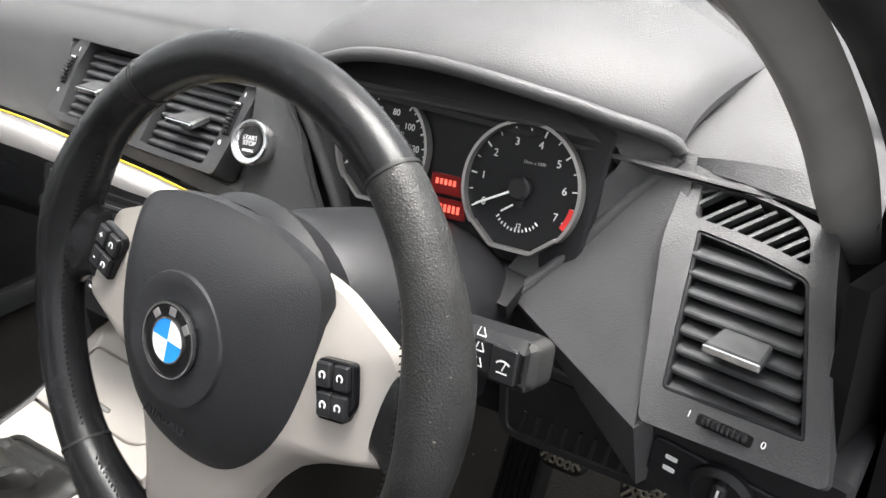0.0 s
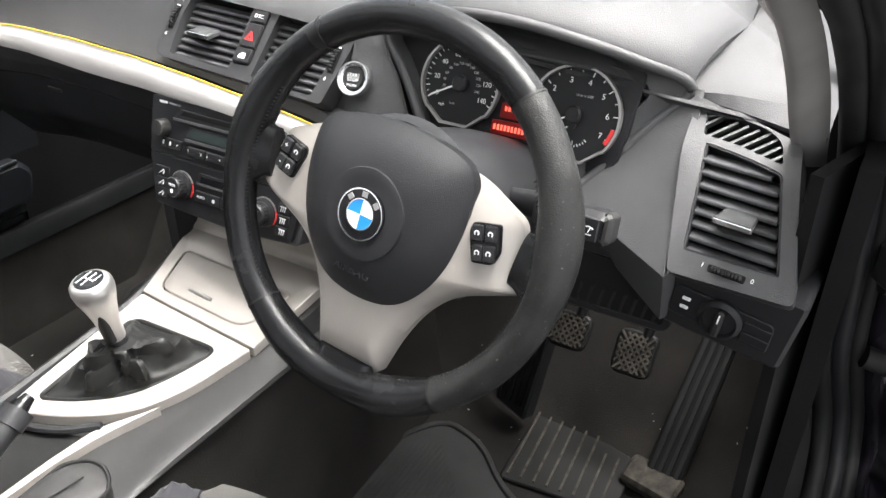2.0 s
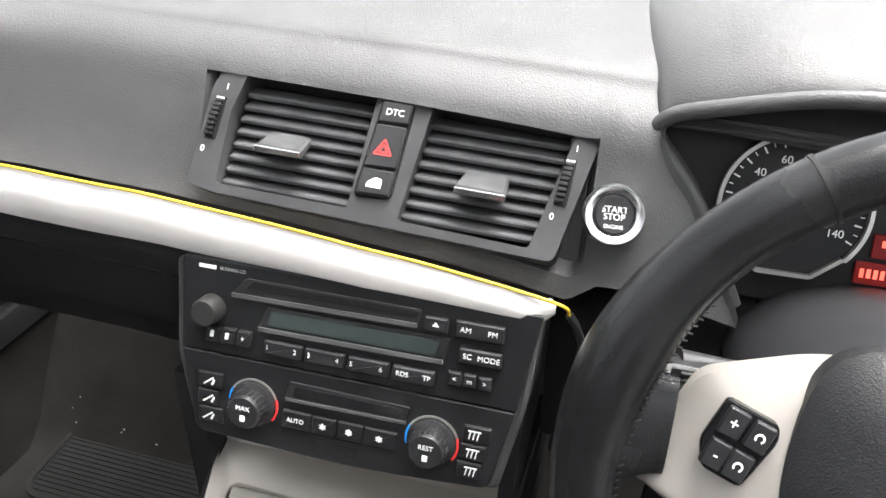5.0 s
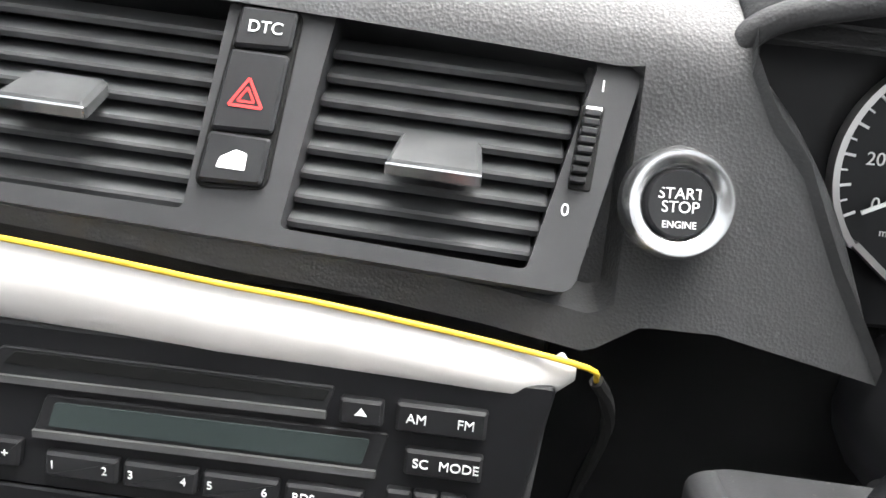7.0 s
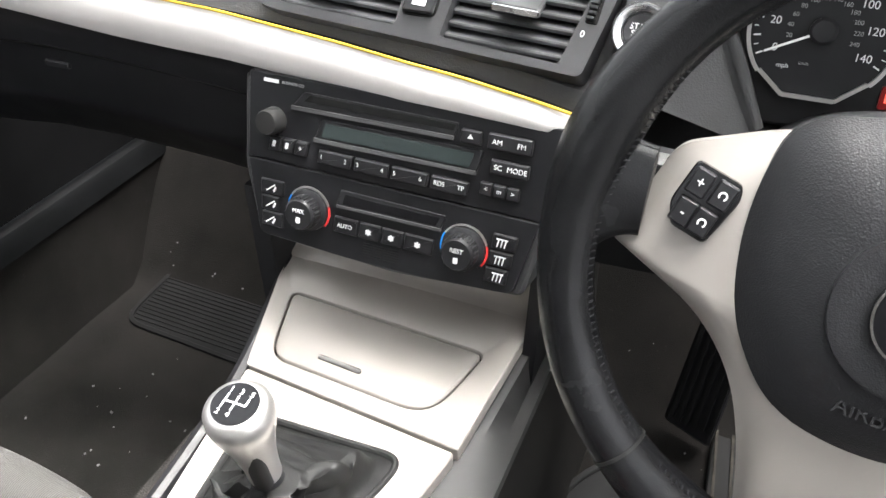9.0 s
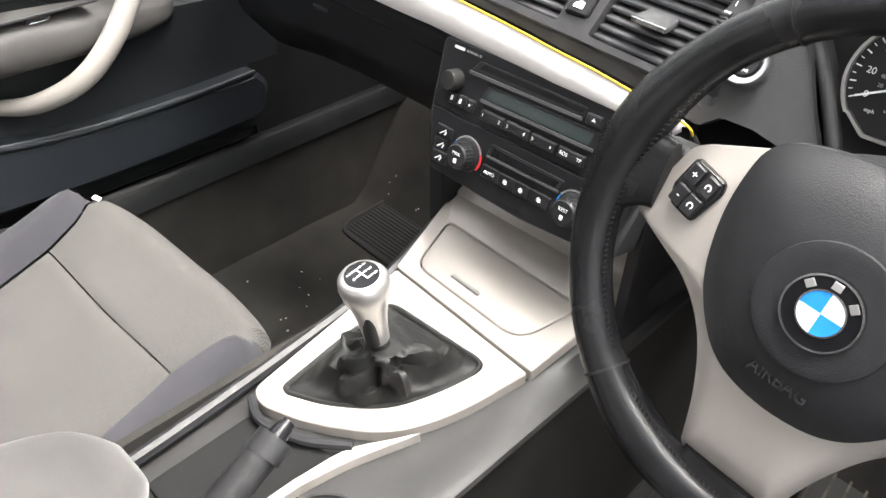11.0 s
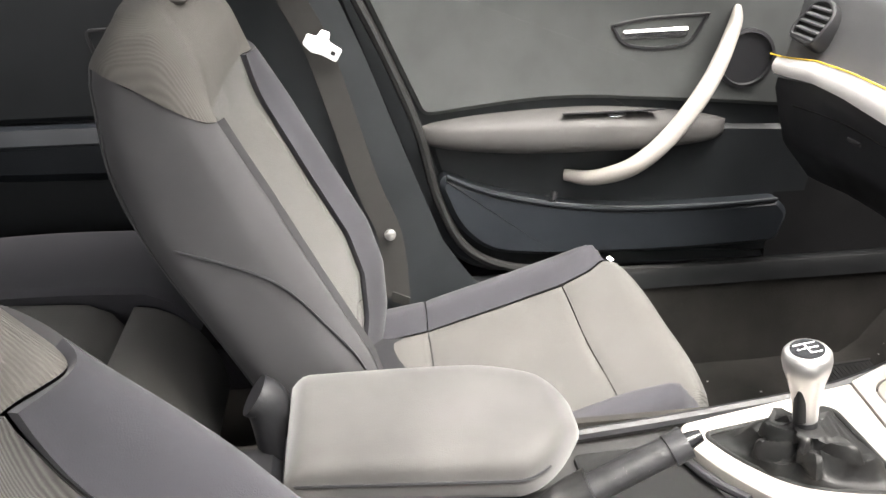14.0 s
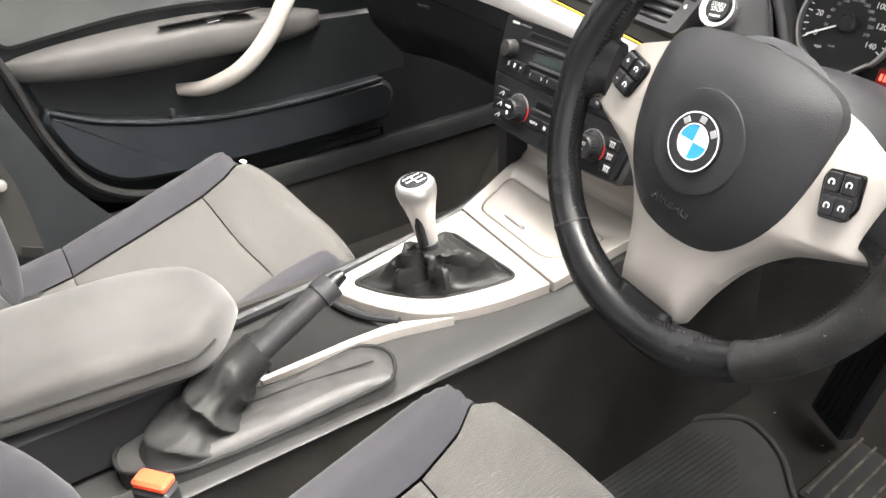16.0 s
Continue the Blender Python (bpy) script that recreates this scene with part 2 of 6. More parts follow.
def slab(outline, z0, z1, m=None, bevel=0.001, bm=None):
    """An outline pushed from z0 to z1 with a chamfered front edge, in the frame m."""
    inn = inset(outline, bevel)
    rings = [[(x, y, z0) for x, y in outline], [(x, y, z1 - bevel) for x, y in outline], [(x, y, z1) for x, y in inn]]
    return loft(rings, bm=bm, m=m)


def frame_plate(outer, inner, z0, z1, m=None, bevel=0.001, bm=None):
    """A plate with a hole; both outlines have the same number of points."""
    bm = bm or bmesh.new()
    o2, i2 = inset(outer, bevel), inset(inner, -bevel)
    loops = [[(x, y, z0) for x, y in outer], [(x, y, z1 - bevel) for x, y in outer], [(x, y, z1) for x, y in o2],
             [(x, y, z1) for x, y in i2], [(x, y, z1 - bevel) for x, y in inner], [(x, y, z0) for x, y in inner]]
    return loft(loops + loops[:1], caps=False, bm=bm, m=m)


def box(sx, sy, sz, m=None, r=0.003, bm=None):
    """A block with rounded edges, centred in the frame m."""
    o = rounded([(-sx / 2, -sy / 2), (sx / 2, -sy / 2), (sx / 2, sy / 2), (-sx / 2, sy / 2)], r * 1.5, 3)
    i = inset(o, r)
    rings = [[(x, y, -sz / 2) for x, y in i], [(x, y, -sz / 2 + r) for x, y in o], [(x, y, sz / 2 - r) for x, y in o], [(x, y, sz / 2) for x, y in i]]
    return loft(rings, bm=bm, m=m)


def spin(profile, m=None, n=40, bm=None, arc=None):
    """A turned body: profile of (radius, height) about the frame's z axis."""
    rings = []
    for r, h in profile:
        rings.append([(max(r, 1e-5) * math.cos(2 * math.pi * k / n), max(r, 1e-5) * math.sin(2 * math.pi * k / n), h) for k in range(n)])
    return loft(rings, bm=bm, m=m)


def spline(pts, n):
    """Points along a smooth curve through pts."""
    pts = [Vector(p) for p in pts]
    ext = [pts[0] * 2 - pts[1]] + pts + [pts[-1] * 2 - pts[-2]]
    out = []
    k = len(pts) - 1
    for s in range(n + 1):
        u = s / n * k
        i = min(int(u), k - 1)
        w = u - i
        a, b, c, d = ext[i:i + 4]
        out.append(0.5 * ((2 * b) + (c - a) * w + (2 * a - 5 * b + 4 * c - d) * w * w + (3 * b - a - 3 * c + d) * w ** 3))
    return out


def pipe(pts, radius, n=24, k=10, flat=1.0, up=(0, 0, 1), bm=None, m=None):
    """A round or flat bar along a curve; radius a number or a function of 0..1; flat squeezes it along up."""
    c = spline(pts, n)
    rings = []
    for i, p in enumerate(c):
        t = (c[min(i + 1, n)] - c[max(i - 1, 0)]).normalized()
        a = t.cross(Vector(up))
        a = a.normalized() if a.length > 1e-6 else Vector((1, 0, 0))
        b = a.cross(t)
        r = radius(i / n) if callable(radius) else radius
        rings.append([p + a * r * math.cos(2 * math.pi * q / k) + b * r * flat * math.sin(2 * math.pi * q / k) for q in range(k)])
    return loft(rings, bm=bm, m=m)


def lerp_table(table, x):
    """A value between rows of (x, value), smoothly."""
    if x <= table[0][0]:
        return table[0][1]
    for (a, p), (b, q) in zip(table, table[1:]):
        if x <= b:
            w = (x - a) / (b - a)
            return p + (q - p) * w
    return table[-1][1]


def writing(body, size, m, mat, parent, name="lettering", depth=0.0002, spacing=1.0):
    """Raised print of one line, centred in the frame m."""
    cu = bpy.data.curves.new(name, "FONT")
    cu.body, cu.size, cu.extrude = body, size, depth
    cu.align_x, cu.align_y, cu.space_character = "CENTER", "CENTER", spacing
    tmp = bpy.data.objects.new(name, cu)
    scene.collection.objects.link(tmp)
    me = bpy.data.meshes.new_from_object(tmp.evaluated_get(bpy.context.evaluated_depsgraph_get()))
    bpy.data.objects.remove(tmp)
    me.transform(m)
    me.materials.append(mat)
    ob = new(name, me)
    ob.parent = parent
    return ob


def at(m, x, y, z=0.0, turn=0.0):
    return m @ pose(x, y, z, 0, 0, turn)

# ---- the shell of the car ----
def structure(name, bm, mat, label, category):
    return tagged(part(name, bm, mat), label, category, kind="structure")


def floor_height(x, y):
    toe = max(0.0, y - 0.52)
    z = 0.055 + min(toe * 1.1, 0.5)
    if abs(x) < 0.22:
        z += 0.06 * (1 - abs(x) / 0.22)
    return z + 0.003 * noise.noise((x * 9, y * 9, 0))


structure("floor", sheet(lambda u, v: (-0.72 + 1.44 * v, -1.5 + 2.5 * u, floor_height(-0.72 + 1.44 * v, -1.5 + 2.5 * u)), 60, 40, -0.02), M_CARPET,
          "worn dark grey fitted carpet with lint and dirt", "carpet")
structure("ground", sheet(lambda u, v: (-300 + 600 * v, -300 + 600 * u, -0.28), 4, 4, -0.05), M_GROUND, "grey tarmac under the car", "ground")

# firewall and rear closing panel
structure("bulkhead", box(1.6, 0.04, 0.95, pose(0, 0.84, 0.37), 0.01), M_BLACK, "black bulkhead behind the dashboard", "bulkhead")
structure("tailgate", box(1.4, 0.05, 0.75, pose(0, -1.75, 0.4), 0.02), M_DOORLOW, "dark closing panel of the boot", "panel")


def roof_point(u, v):
    x = -0.58 + 1.16 * v
    y = -1.7 + 1.25 * u
    return (x, y, 1.2 - 0.25 * (x * x) - 0.05 * max(0, -y - 1.1))


structure("roof", sheet(roof_point, 12, 12, 0.03), M_HEADLINER, "pale cloth headliner under the roof", "roof")

# passenger-side door, built as one thing with its parts
DX = -0.735


# door local frame: x runs along the car towards its rear, y up, z into the cabin
DM = frame_of((DX, 0, 0), (0, 1, 0), (0, 0, 1))
DM = DM if (DM.to_3x3() @ Vector((0, 0, 1))).x > 0 else frame_of((DX, 0, 0), (0, -1, 0), (0, 0, 1))
SGN = 1 if (DM.to_3x3() @ Vector((1, 0, 0))).y > 0 else -1


def door_outline(pts, r=0.01):
    o = [(SGN * p[0], *p[1:]) for p in pts]
    return rounded(o, r, 5)


door = thing("car_door", "closed front door with grey vinyl upper and charcoal lower trim", "car door")
part("door_panel", slab(door_outline([(-0.285, 0.25, 0.12), (0.62, 0.235, 0.1), (0.62, 0.86), (-0.5, 0.86)], 0.02), -0.06, -0.028, DM, 0.01), M_DOORLOW, door)
part("upper_trim", slab(door_outline([(-0.335, 0.575, 0.02), (-0.1, 0.6, 0.1), (0.2, 0.575, 0.05), (0.34, 0.56), (0.34, 0.85), (-0.455, 0.85)], 0.02), -0.04, -0.012, DM, 0.008), M_DOORTOP, door, "grey grained vinyl upper trim")
part("lower_trim", slab(door_outline([(-0.265, 0.31, 0.1), (0.40, 0.255, 0.08), (0.42, 0.52, 0.03), (-0.335, 0.565, 0.03)], 0.02), -0.04, -0.02, DM, 0.008), M_DOORLOW, door)


def armrest_ring(y):
    u = (y + 0.34) / 0.56
    w = 0.062 * math.sin(math.pi * min(max(u, 0.0), 1.0)) ** 0.45 + 0.004
    h = 0.034 * math.sin(math.pi * min(max(u * 0.96 + 0.02, 0.0), 1.0)) ** 0.4 + 0.003
    zc = 0.543 - 0.03 * max(0, u - 0.55)
    ring = []
    for k in range(20):
        a = 2 * math.pi * k / 20
        c, s = math.cos(a), math.sin(a)
        ring.append((DX - 0.02 + max(0, abs(c) ** 0.6 * (1 if c > 0 else -1)) * w, y, zc + abs(s) ** 0.7 * (1 if s > 0 else -1) * h))
    return ring


part("armrest", loft([armrest_ring(-0.34 + 0.56 * i / 24) for i in range(25)]), M_DOORARM, door, "padded grey door armrest")
part("switch_panel", slab(door_outline([(-0.085, 0.0), (0.07, 0.0), (0.085, 0.035), (-0.10, 0.035)], 0.006), 0, 0.003, frame_of((DX + 0.006, 0, 0.575), (0, SGN, 0), (1, 0, 0.35)), 0.001), M_SMOOTH, door)
sw = part("window_switch", slab(door_outline([(-0.018, 0.010), (0.018, 0.010), (0.018, 0.026), (-0.018, 0.026)], 0.003), 0.002, 0.009, frame_of((DX + 0.006, 0.0, 0.575), (0, SGN, 0), (1, 0, 0.35)), 0.002), M_SMOOTH, door)
part("switch_edge", slab(door_outline([(-0.012, 0.016), (0.012, 0.016), (0.012, 0.021), (-0.012, 0.021)], 0.001), 0.008, 0.0102, frame_of((DX + 0.006, 0.0, 0.575), (0, SGN, 0), (1, 0, 0.35)), 0.0005), M_CHROME, sw, "chrome edge")
part("pull_handle", pipe([(DX - 0.015, -0.075, 0.453), (DX + 0.02, -0.03, 0.458), (DX + 0.055, 0.03, 0.49), (DX + 0.065, 0.09, 0.55), (DX + 0.055, 0.15, 0.635), (DX + 0.02, 0.195, 0.715), (DX - 0.01, 0.212, 0.745)],
     lambda u: 0.006 + 0.011 * math.sin(math.pi * min(1, u * 0.9 + 0.1)) ** 0.6, 36, 14, 0.75, (1, 0, 0)), M_SILVER, door, "curved satin silver pull handle")
part("map_pocket", slab(door_outline([(-0.312, 0.455, 0.02), (-0.283, 0.375, 0.06), (-0.222, 0.315, 0.06), (-0.11, 0.300, 0.1), (0.15, 0.292, 0.1), (0.345, 0.298, 0.02), (0.362, 0.36, 0.02), (0.335, 0.388, 0.01), (0.2, 0.386, 0.1), (0.04, 0.389, 0.1), (-0.095, 0.406, 0.1), (-0.22, 0.438, 0.1), (-0.300, 0.474, 0.008)], 0.02), -0.03, 0.014, DM, 0.010), M_POCKET, door, "charcoal map pocket")
part("pocket_rim", pipe([(DX + 0.012, -0.297, 0.473), (DX + 0.014, -0.22, 0.438), (DX + 0.014, -0.095, 0.406), (DX + 0.014, 0.04, 0.389), (DX + 0.014, 0.2, 0.386), (DX + 0.010, 0.332, 0.388)], 0.0042, 30, 8), M_POCKET, door)
part("pocket_clip", pipe([(DX + 0.004, -0.100, 0.400), (DX + 0.006, -0.100, 0.416), (DX + 0.002, -0.098, 0.428)], 0.006, 8, 10), M_SMOOTH, door)
hm = at(DM, SGN * 0.070, 0.704, -0.012)
hand_o = rounded([(SGN * -0.082, 0.018, 0.010), (SGN * -0.02, 0.029, 0.05), (SGN * 0.096, 0.033, 0.006), (SGN * 0.066, -0.022, 0.016), (SGN * 0.0, -0.030, 0.05), (SGN * -0.058, -0.020, 0.02)], 0.016, 5)
part("handle_recess", frame_plate(hand_o, inset(hand_o, 0.006), -0.01, 0.004, hm, 0.001), M_SMOOTH, door)
# Black plate painted in for the shade down in the handle's bowl.
part("bowl_shade", slab(inset(hand_o, 0.005), -0.012, -0.006, hm, 0.001), M_BLACK, door)
part("release_lever", slab(rounded([(SGN * -0.06, 0.008), (SGN * 0.06, 0.010), (SGN * 0.056, -0.008), (SGN * -0.06, -0.008)], 0.007, 5), -0.004, 0.008, hm, 0.004), M_CHROME, door, "chrome release lever")
part("door_speaker", spin([(0.052, -0.006), (0.052, 0.006), (0.046, 0.008), (0.044, 0.003), (0.0, 0.002)], at(DM, SGN * 0.238, 0.655, -0.01), 40), M_SMOOTH, door, "round black loudspeaker grille")
part("belt_cap", slab(door_outline([(-0.5, 0.85), (0.40, 0.85), (0.40, 0.875), (-0.5, 0.875)], 0.01), -0.07, -0.005, DM, 0.006), M_DOORTOP, door)
part("door_seal", pipe([(DX + 0.004, -0.47, 0.85), (DX + 0.004, -0.40, 0.70), (DX + 0.004, -0.345, 0.56), (DX + 0.004, -0.31, 0.42), (DX + 0.004, -0.25, 0.315), (DX + 0.004, -0.12, 0.268), (DX + 0.004, 0.15, 0.25), (DX + 0.004, 0.45, 0.243)], 0.009, 50, 8), M_RUBBER, door)
part("window", box(0.9, 0.36, 0.004, at(DM, SGN * -0.05, 1.04, -0.06), 0.001), M_GLASS, door).visible_shadow = False

# sill and pillars on the passenger's side
structure("sill", sheet(lambda u, v: (-0.76 + 0.052 * v, -1.6 + 2.42 * u, 0.248 + 0.010 * math.sin(math.pi * v) - 0.10 * max(0, v - 0.75)), 50, 10, -0.03), M_SILLTRIM, "black plastic door sill trim", "sill")
structure("sill_side", sheet(lambda u, v: (-0.713 + 0.03 * (1 - v) ** 2, -0.6 + 1.44 * u, 0.05 + 0.185 * v), 30, 10, 0.02), M_CARPET, "dark carpet turned up against the sill", "carpet")
def pillar_point(u, v):
    z = 0.2 + 0.95 * u
    front = lerp_table([(0.2, -0.19), (0.27, -0.25), (0.35, -0.305), (0.5, -0.36), (0.7, -0.43), (0.85, -0.49), (1.15, -0.62)], z)
    back = lerp_table([(0.2, -0.72), (0.5, -0.66), (0.85, -0.68), (1.15, -0.74)], z)
    return (-0.705 + 0.03 * math.sin(math.pi * v) + 0.10 * max(0, z - 0.7), front + (back - front) * v, z)


structure("pillar_centre", sheet(pillar_point, 24, 12, 0.02), M_DOORLOW, "charcoal plastic centre pillar trim", "pillar")

structure("body_far", box(0.02, 2.7, 0.95, pose(-0.82, -0.4, 0.33), 0.005), M_PAINT, "dark painted body side", "body")
structure("wing_near", box(0.02, 0.5, 0.75, pose(0.765, 0.74, 0.30), 0.005), M_PAINT, "dark painted front wing", "body")

# rear door behind the pillar
rear_door = thing("rear_door", "closed rear door with charcoal trim", "car door")
RM = frame_of((DX - 0.01, -1.0, 0), (0, SGN, 0), (0, 0, 1))
part("door_panel", slab(rounded([(-0.4, 0.25), (0.45, 0.25), (0.45, 0.86), (-0.4, 0.86)], 0.03), -0.05, -0.01, RM, 0.01), M_DOORLOW, rear_door)
part("upper_trim", slab(rounded([(-0.4, 0.60), (0.45, 0.60), (0.45, 0.85), (-0.4, 0.85)], 0.03), -0.03, 0.004, RM, 0.01), M_DOORLOW, rear_door)
part("armrest", slab(rounded([(-0.3, 0.52), (0.28, 0.50), (0.3, 0.595), (-0.3, 0.60)], 0.03), -0.02, 0.05, RM, 0.02), M_POCKET, rear_door)
ro = rounded([(-0.06, 0.70), (0.07, 0.70), (0.085, 0.755), (-0.07, 0.75)], 0.015)
RMh = at(RM, SGN * 0.2, 0.0)
part("handle_recess", frame_plate(ro, inset(ro, 0.006), 0.0, 0.008, RMh, 0.001), M_SMOOTH, rear_door)
part("release_lever", slab(rounded([(-0.045, 0.715), (0.05, 0.715), (0.05, 0.732), (-0.045, 0.732)], 0.006), 0.0, 0.012, RMh, 0.004), M_CHROME, rear_door, "chrome release lever")
part("window", box(0.8, 0.34, 0.004, at(RM, 0, 1.03, -0.06), 0.001), M_GLASS, rear_door).visible_shadow = False

# driver's side: windscreen pillar, door seal, body side, open door
PIL = [(0.630, 0.42, 0.67), (0.625, 0.33, 0.735), (0.622, 0.24, 0.797), (0.620, 0.12, 0.866), (0.618, 0.05, 0.90), (0.60, -0.12, 0.985), (0.57, -0.33, 1.09), (0.54, -0.5, 1.16)]
PIL_IN = spline([(0.622, 0.312, 0.715), (0.620, 0.262, 0.760), (0.618, 0.192, 0.824), (0.617, 0.084, 0.892), (0.603, -0.06, 0.970), (0.575, -0.25, 1.065), (0.545, -0.42, 1.14)], 40)
PIL_OUT = spline([(0.652, 0.342, 0.695), (0.650, 0.300, 0.750), (0.647, 0.230, 0.813), (0.645, 0.095, 0.892), (0.634, -0.04, 0.965), (0.610, -0.22, 1.055), (0.58, -0.40, 1.13)], 40)


def pillar_cover(u, v):
    """Moulded trim, rounded across its width."""
    p = PIL_IN[round(u * 40)].lerp(PIL_OUT[round(u * 40)], v)
    b = 0.010 * math.sin(math.pi * v)
    return (p.x - 0.3 * b, p.y - 0.7 * b, p.z - 0.5 * b)


structure("pillar_front", sheet(pillar_cover, 40, 10, -0.012), M_PILLAR, "pale grey windscreen pillar trim", "pillar")
structure("pillar_far", pipe([(-x - 0.07, y, z) for x, y, z in PIL[2:]], 0.024, 40, 12, 0.8, (0.6, 0, 0.8)), M_PILLAR, "pale grey windscreen pillar trim", "pillar")
SEAL = [(0.602, -0.36, 1.12), (0.642, -0.10, 0.998), (0.658, 0.05, 0.915), (0.661, 0.12, 0.880), (0.664, 0.24, 0.808), (0.670, 0.335, 0.715), (0.680, 0.385, 0.59), (0.69, 0.42, 0.44), (0.713, 0.45, 0.32), (0.725, 0.40, 0.25), (0.73, 0.2, 0.225), (0.735, -0.3, 0.22)]
structure("door_seal", pipe(SEAL, 0.012, 80, 10), M_RUBBER, "black rubber door aperture seal", "seal")
structure("door_seal_outer", pipe([(x + 0.036, y + 0.02, z - 0.002) for x, y, z in SEAL], 0.010, 80, 10), M_RUBBER, "black rubber door aperture seal", "seal")
structure("aperture_trim", pipe([(x + 0.020, y + 0.014, z - 0.003) for x, y, z in SEAL], 0.012, 80, 10), M_SMOOTH, "black plastic trim along the door aperture", "trim")
structure("body_side", pipe([(x + 0.065, y + 0.05, z - 0.01) for x, y, z in SEAL], 0.026, 80, 10), M_PAINT, "dark painted body pillar", "body")
structure("sill_driver", sheet(lambda u, v: (0.66 + 0.13 * v, -1.6 + 2.4 * u, 0.20 - 0.05 * v * v), 20, 8, -0.3), M_SMOOTH, "black plastic driver's sill trim", "sill")
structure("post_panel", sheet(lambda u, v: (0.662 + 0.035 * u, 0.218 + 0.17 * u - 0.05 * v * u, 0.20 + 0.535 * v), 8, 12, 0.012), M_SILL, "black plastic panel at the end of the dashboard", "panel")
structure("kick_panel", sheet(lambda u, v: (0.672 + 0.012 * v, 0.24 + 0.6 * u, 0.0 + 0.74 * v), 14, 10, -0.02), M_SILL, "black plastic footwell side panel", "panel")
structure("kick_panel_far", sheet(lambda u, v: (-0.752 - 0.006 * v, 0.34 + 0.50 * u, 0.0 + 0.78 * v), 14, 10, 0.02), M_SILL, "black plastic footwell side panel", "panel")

open_door = thing("open_door", "opened dark front door seen from its hinge edge", "car door")
OM = frame_of((0.80, 0.44, 0), Vector((0.80, 0.60, 0)), (0, 0, 1))
part("door_panel", slab(rounded([(0.0, 0.15), (0.95, 0.18), (0.95, 0.82), (0.0, 0.80)], 0.04), 0.0, 0.09, OM, 0.02), M_DOORLOW, open_door)
part("door_edge", box(0.03, 0.62, 0.12, at(OM, 0.0, 0.48, 0.04), 0.008), M_PAINT, open_door, "dark painted hinge edge")
part("hinge", box(0.07, 0.035, 0.05, pose(0.752, 0.40, 0.585, 0, 0, 40), 0.006), M_SIDE, open_door, "grey metal hinge")
part("check_strap", pipe([(0.73, 0.39, 0.555), (0.77, 0.42, 0.55), (0.82, 0.43, 0.555)], 0.008, 12, 8), M_SMOOTH, open_door)
part("cable_gaiter", pipe([(0.735, 0.43, 0.44), (0.775, 0.44, 0.43), (0.82, 0.45, 0.43)], 0.014, 14, 10), M_RUBBER, open_door)

# windscreen
def screen_point(u, v):
    s = -1 + 2 * v
    a, b = Vector((0.634 * s, 0.78 - 0.42 * abs(s) ** 2.4, 0.815 - 0.05 * s * s)), Vector((0.575 * s, -0.42 - 0.05 * s * s, 1.19 - 0.03 * s * s))
    return a.lerp(b, u)


ws = structure("windscreen", sheet(screen_point, 10, 20, 0.003), M_GLASS, "clear glass windscreen", "windscreen")
ws.visible_shadow = False

# ---- dashboard ----
dash = thing("dashboard", "grained anthracite dashboard with soft grey upper pad", "dashboard")


def crease(x):
    y = lerp_table([(-0.70, 0.30), (-0.48, 0.308), (0.0, 0.292), (0.2, 0.288), (0.44, 0.299), (0.52, 0.320), (0.62, 0.320), (0.7, 0.315)], x)
    z = lerp_table([(-0.70, 0.785), (-0.6, 0.80), (-0.48, 0.812), (-0.27, 0.806), (0.0, 0.797), (0.18, 0.787), (0.42, 0.779), (0.475, 0.768), (0.52, 0.754), (0.61, 0.751), (0.7, 0.735)], x)
    return y, z


def trim_line(x):
    """Upper edge of the aluminium strip."""
    z = lerp_table([(-0.68, 0.672), (-0.62, 0.681), (-0.52, 0.699), (-0.43, 0.706), (-0.29, 0.708), (-0.167, 0.704), (-0.057, 0.695), (0.042, 0.684), (0.10, 0.675), (0.142, 0.666)], x)
    y = lerp_table([(-0.68, 0.262), (-0.5, 0.243), (-0.228, 0.228), (0.0, 0.222), (0.142, 0.224)], x)
    return y, z


def dash_profile(x):
    """Side view of the dashboard at x: from the trim strip over the rounded edge to the windscreen."""
    y0, z0 = crease(x)
    y1, z1 = trim_line(min(x, 0.142))
    a = Vector((0, y1 + 0.010, z1 - 0.004))
    if x > 0.142:
        a.z += min(0.015, (x - 0.142) * 0.8) - 0.25 * max(0, x - 0.19)
    d = Vector((0, y0, z0)) - a
    n = Vector((0, -d.z, d.y)).normalized()
    yb = max(0.80 - 0.36 * (abs(x) / 0.66) ** 2.4, y0 + 0.13)
    zb = max(0.842 - 0.06 * (abs(x) / 0.66) ** 3, z0 + 0.006)
    pts = [a, a + d * 0.3 + n * 0.003, a + d * 0.6 + n * 0.006, a + d * 0.86 + n * 0.006, Vector((0, y0 + 0.014, z0 + 0.004)),
           Vector((0, y0 + 0.055, z0 + (zb - z0) * 0.35)), Vector((0, y0 + (yb - y0) * 0.5, z0 + (zb - z0) * 0.75)), Vector((0, yb, zb))]
    return spline(pts, 56)


DASH_COLUMNS = 264
dash_rows = [dash_profile(-0.67 + 1.32 * k / DASH_COLUMNS) for k in range(DASH_COLUMNS + 1)]


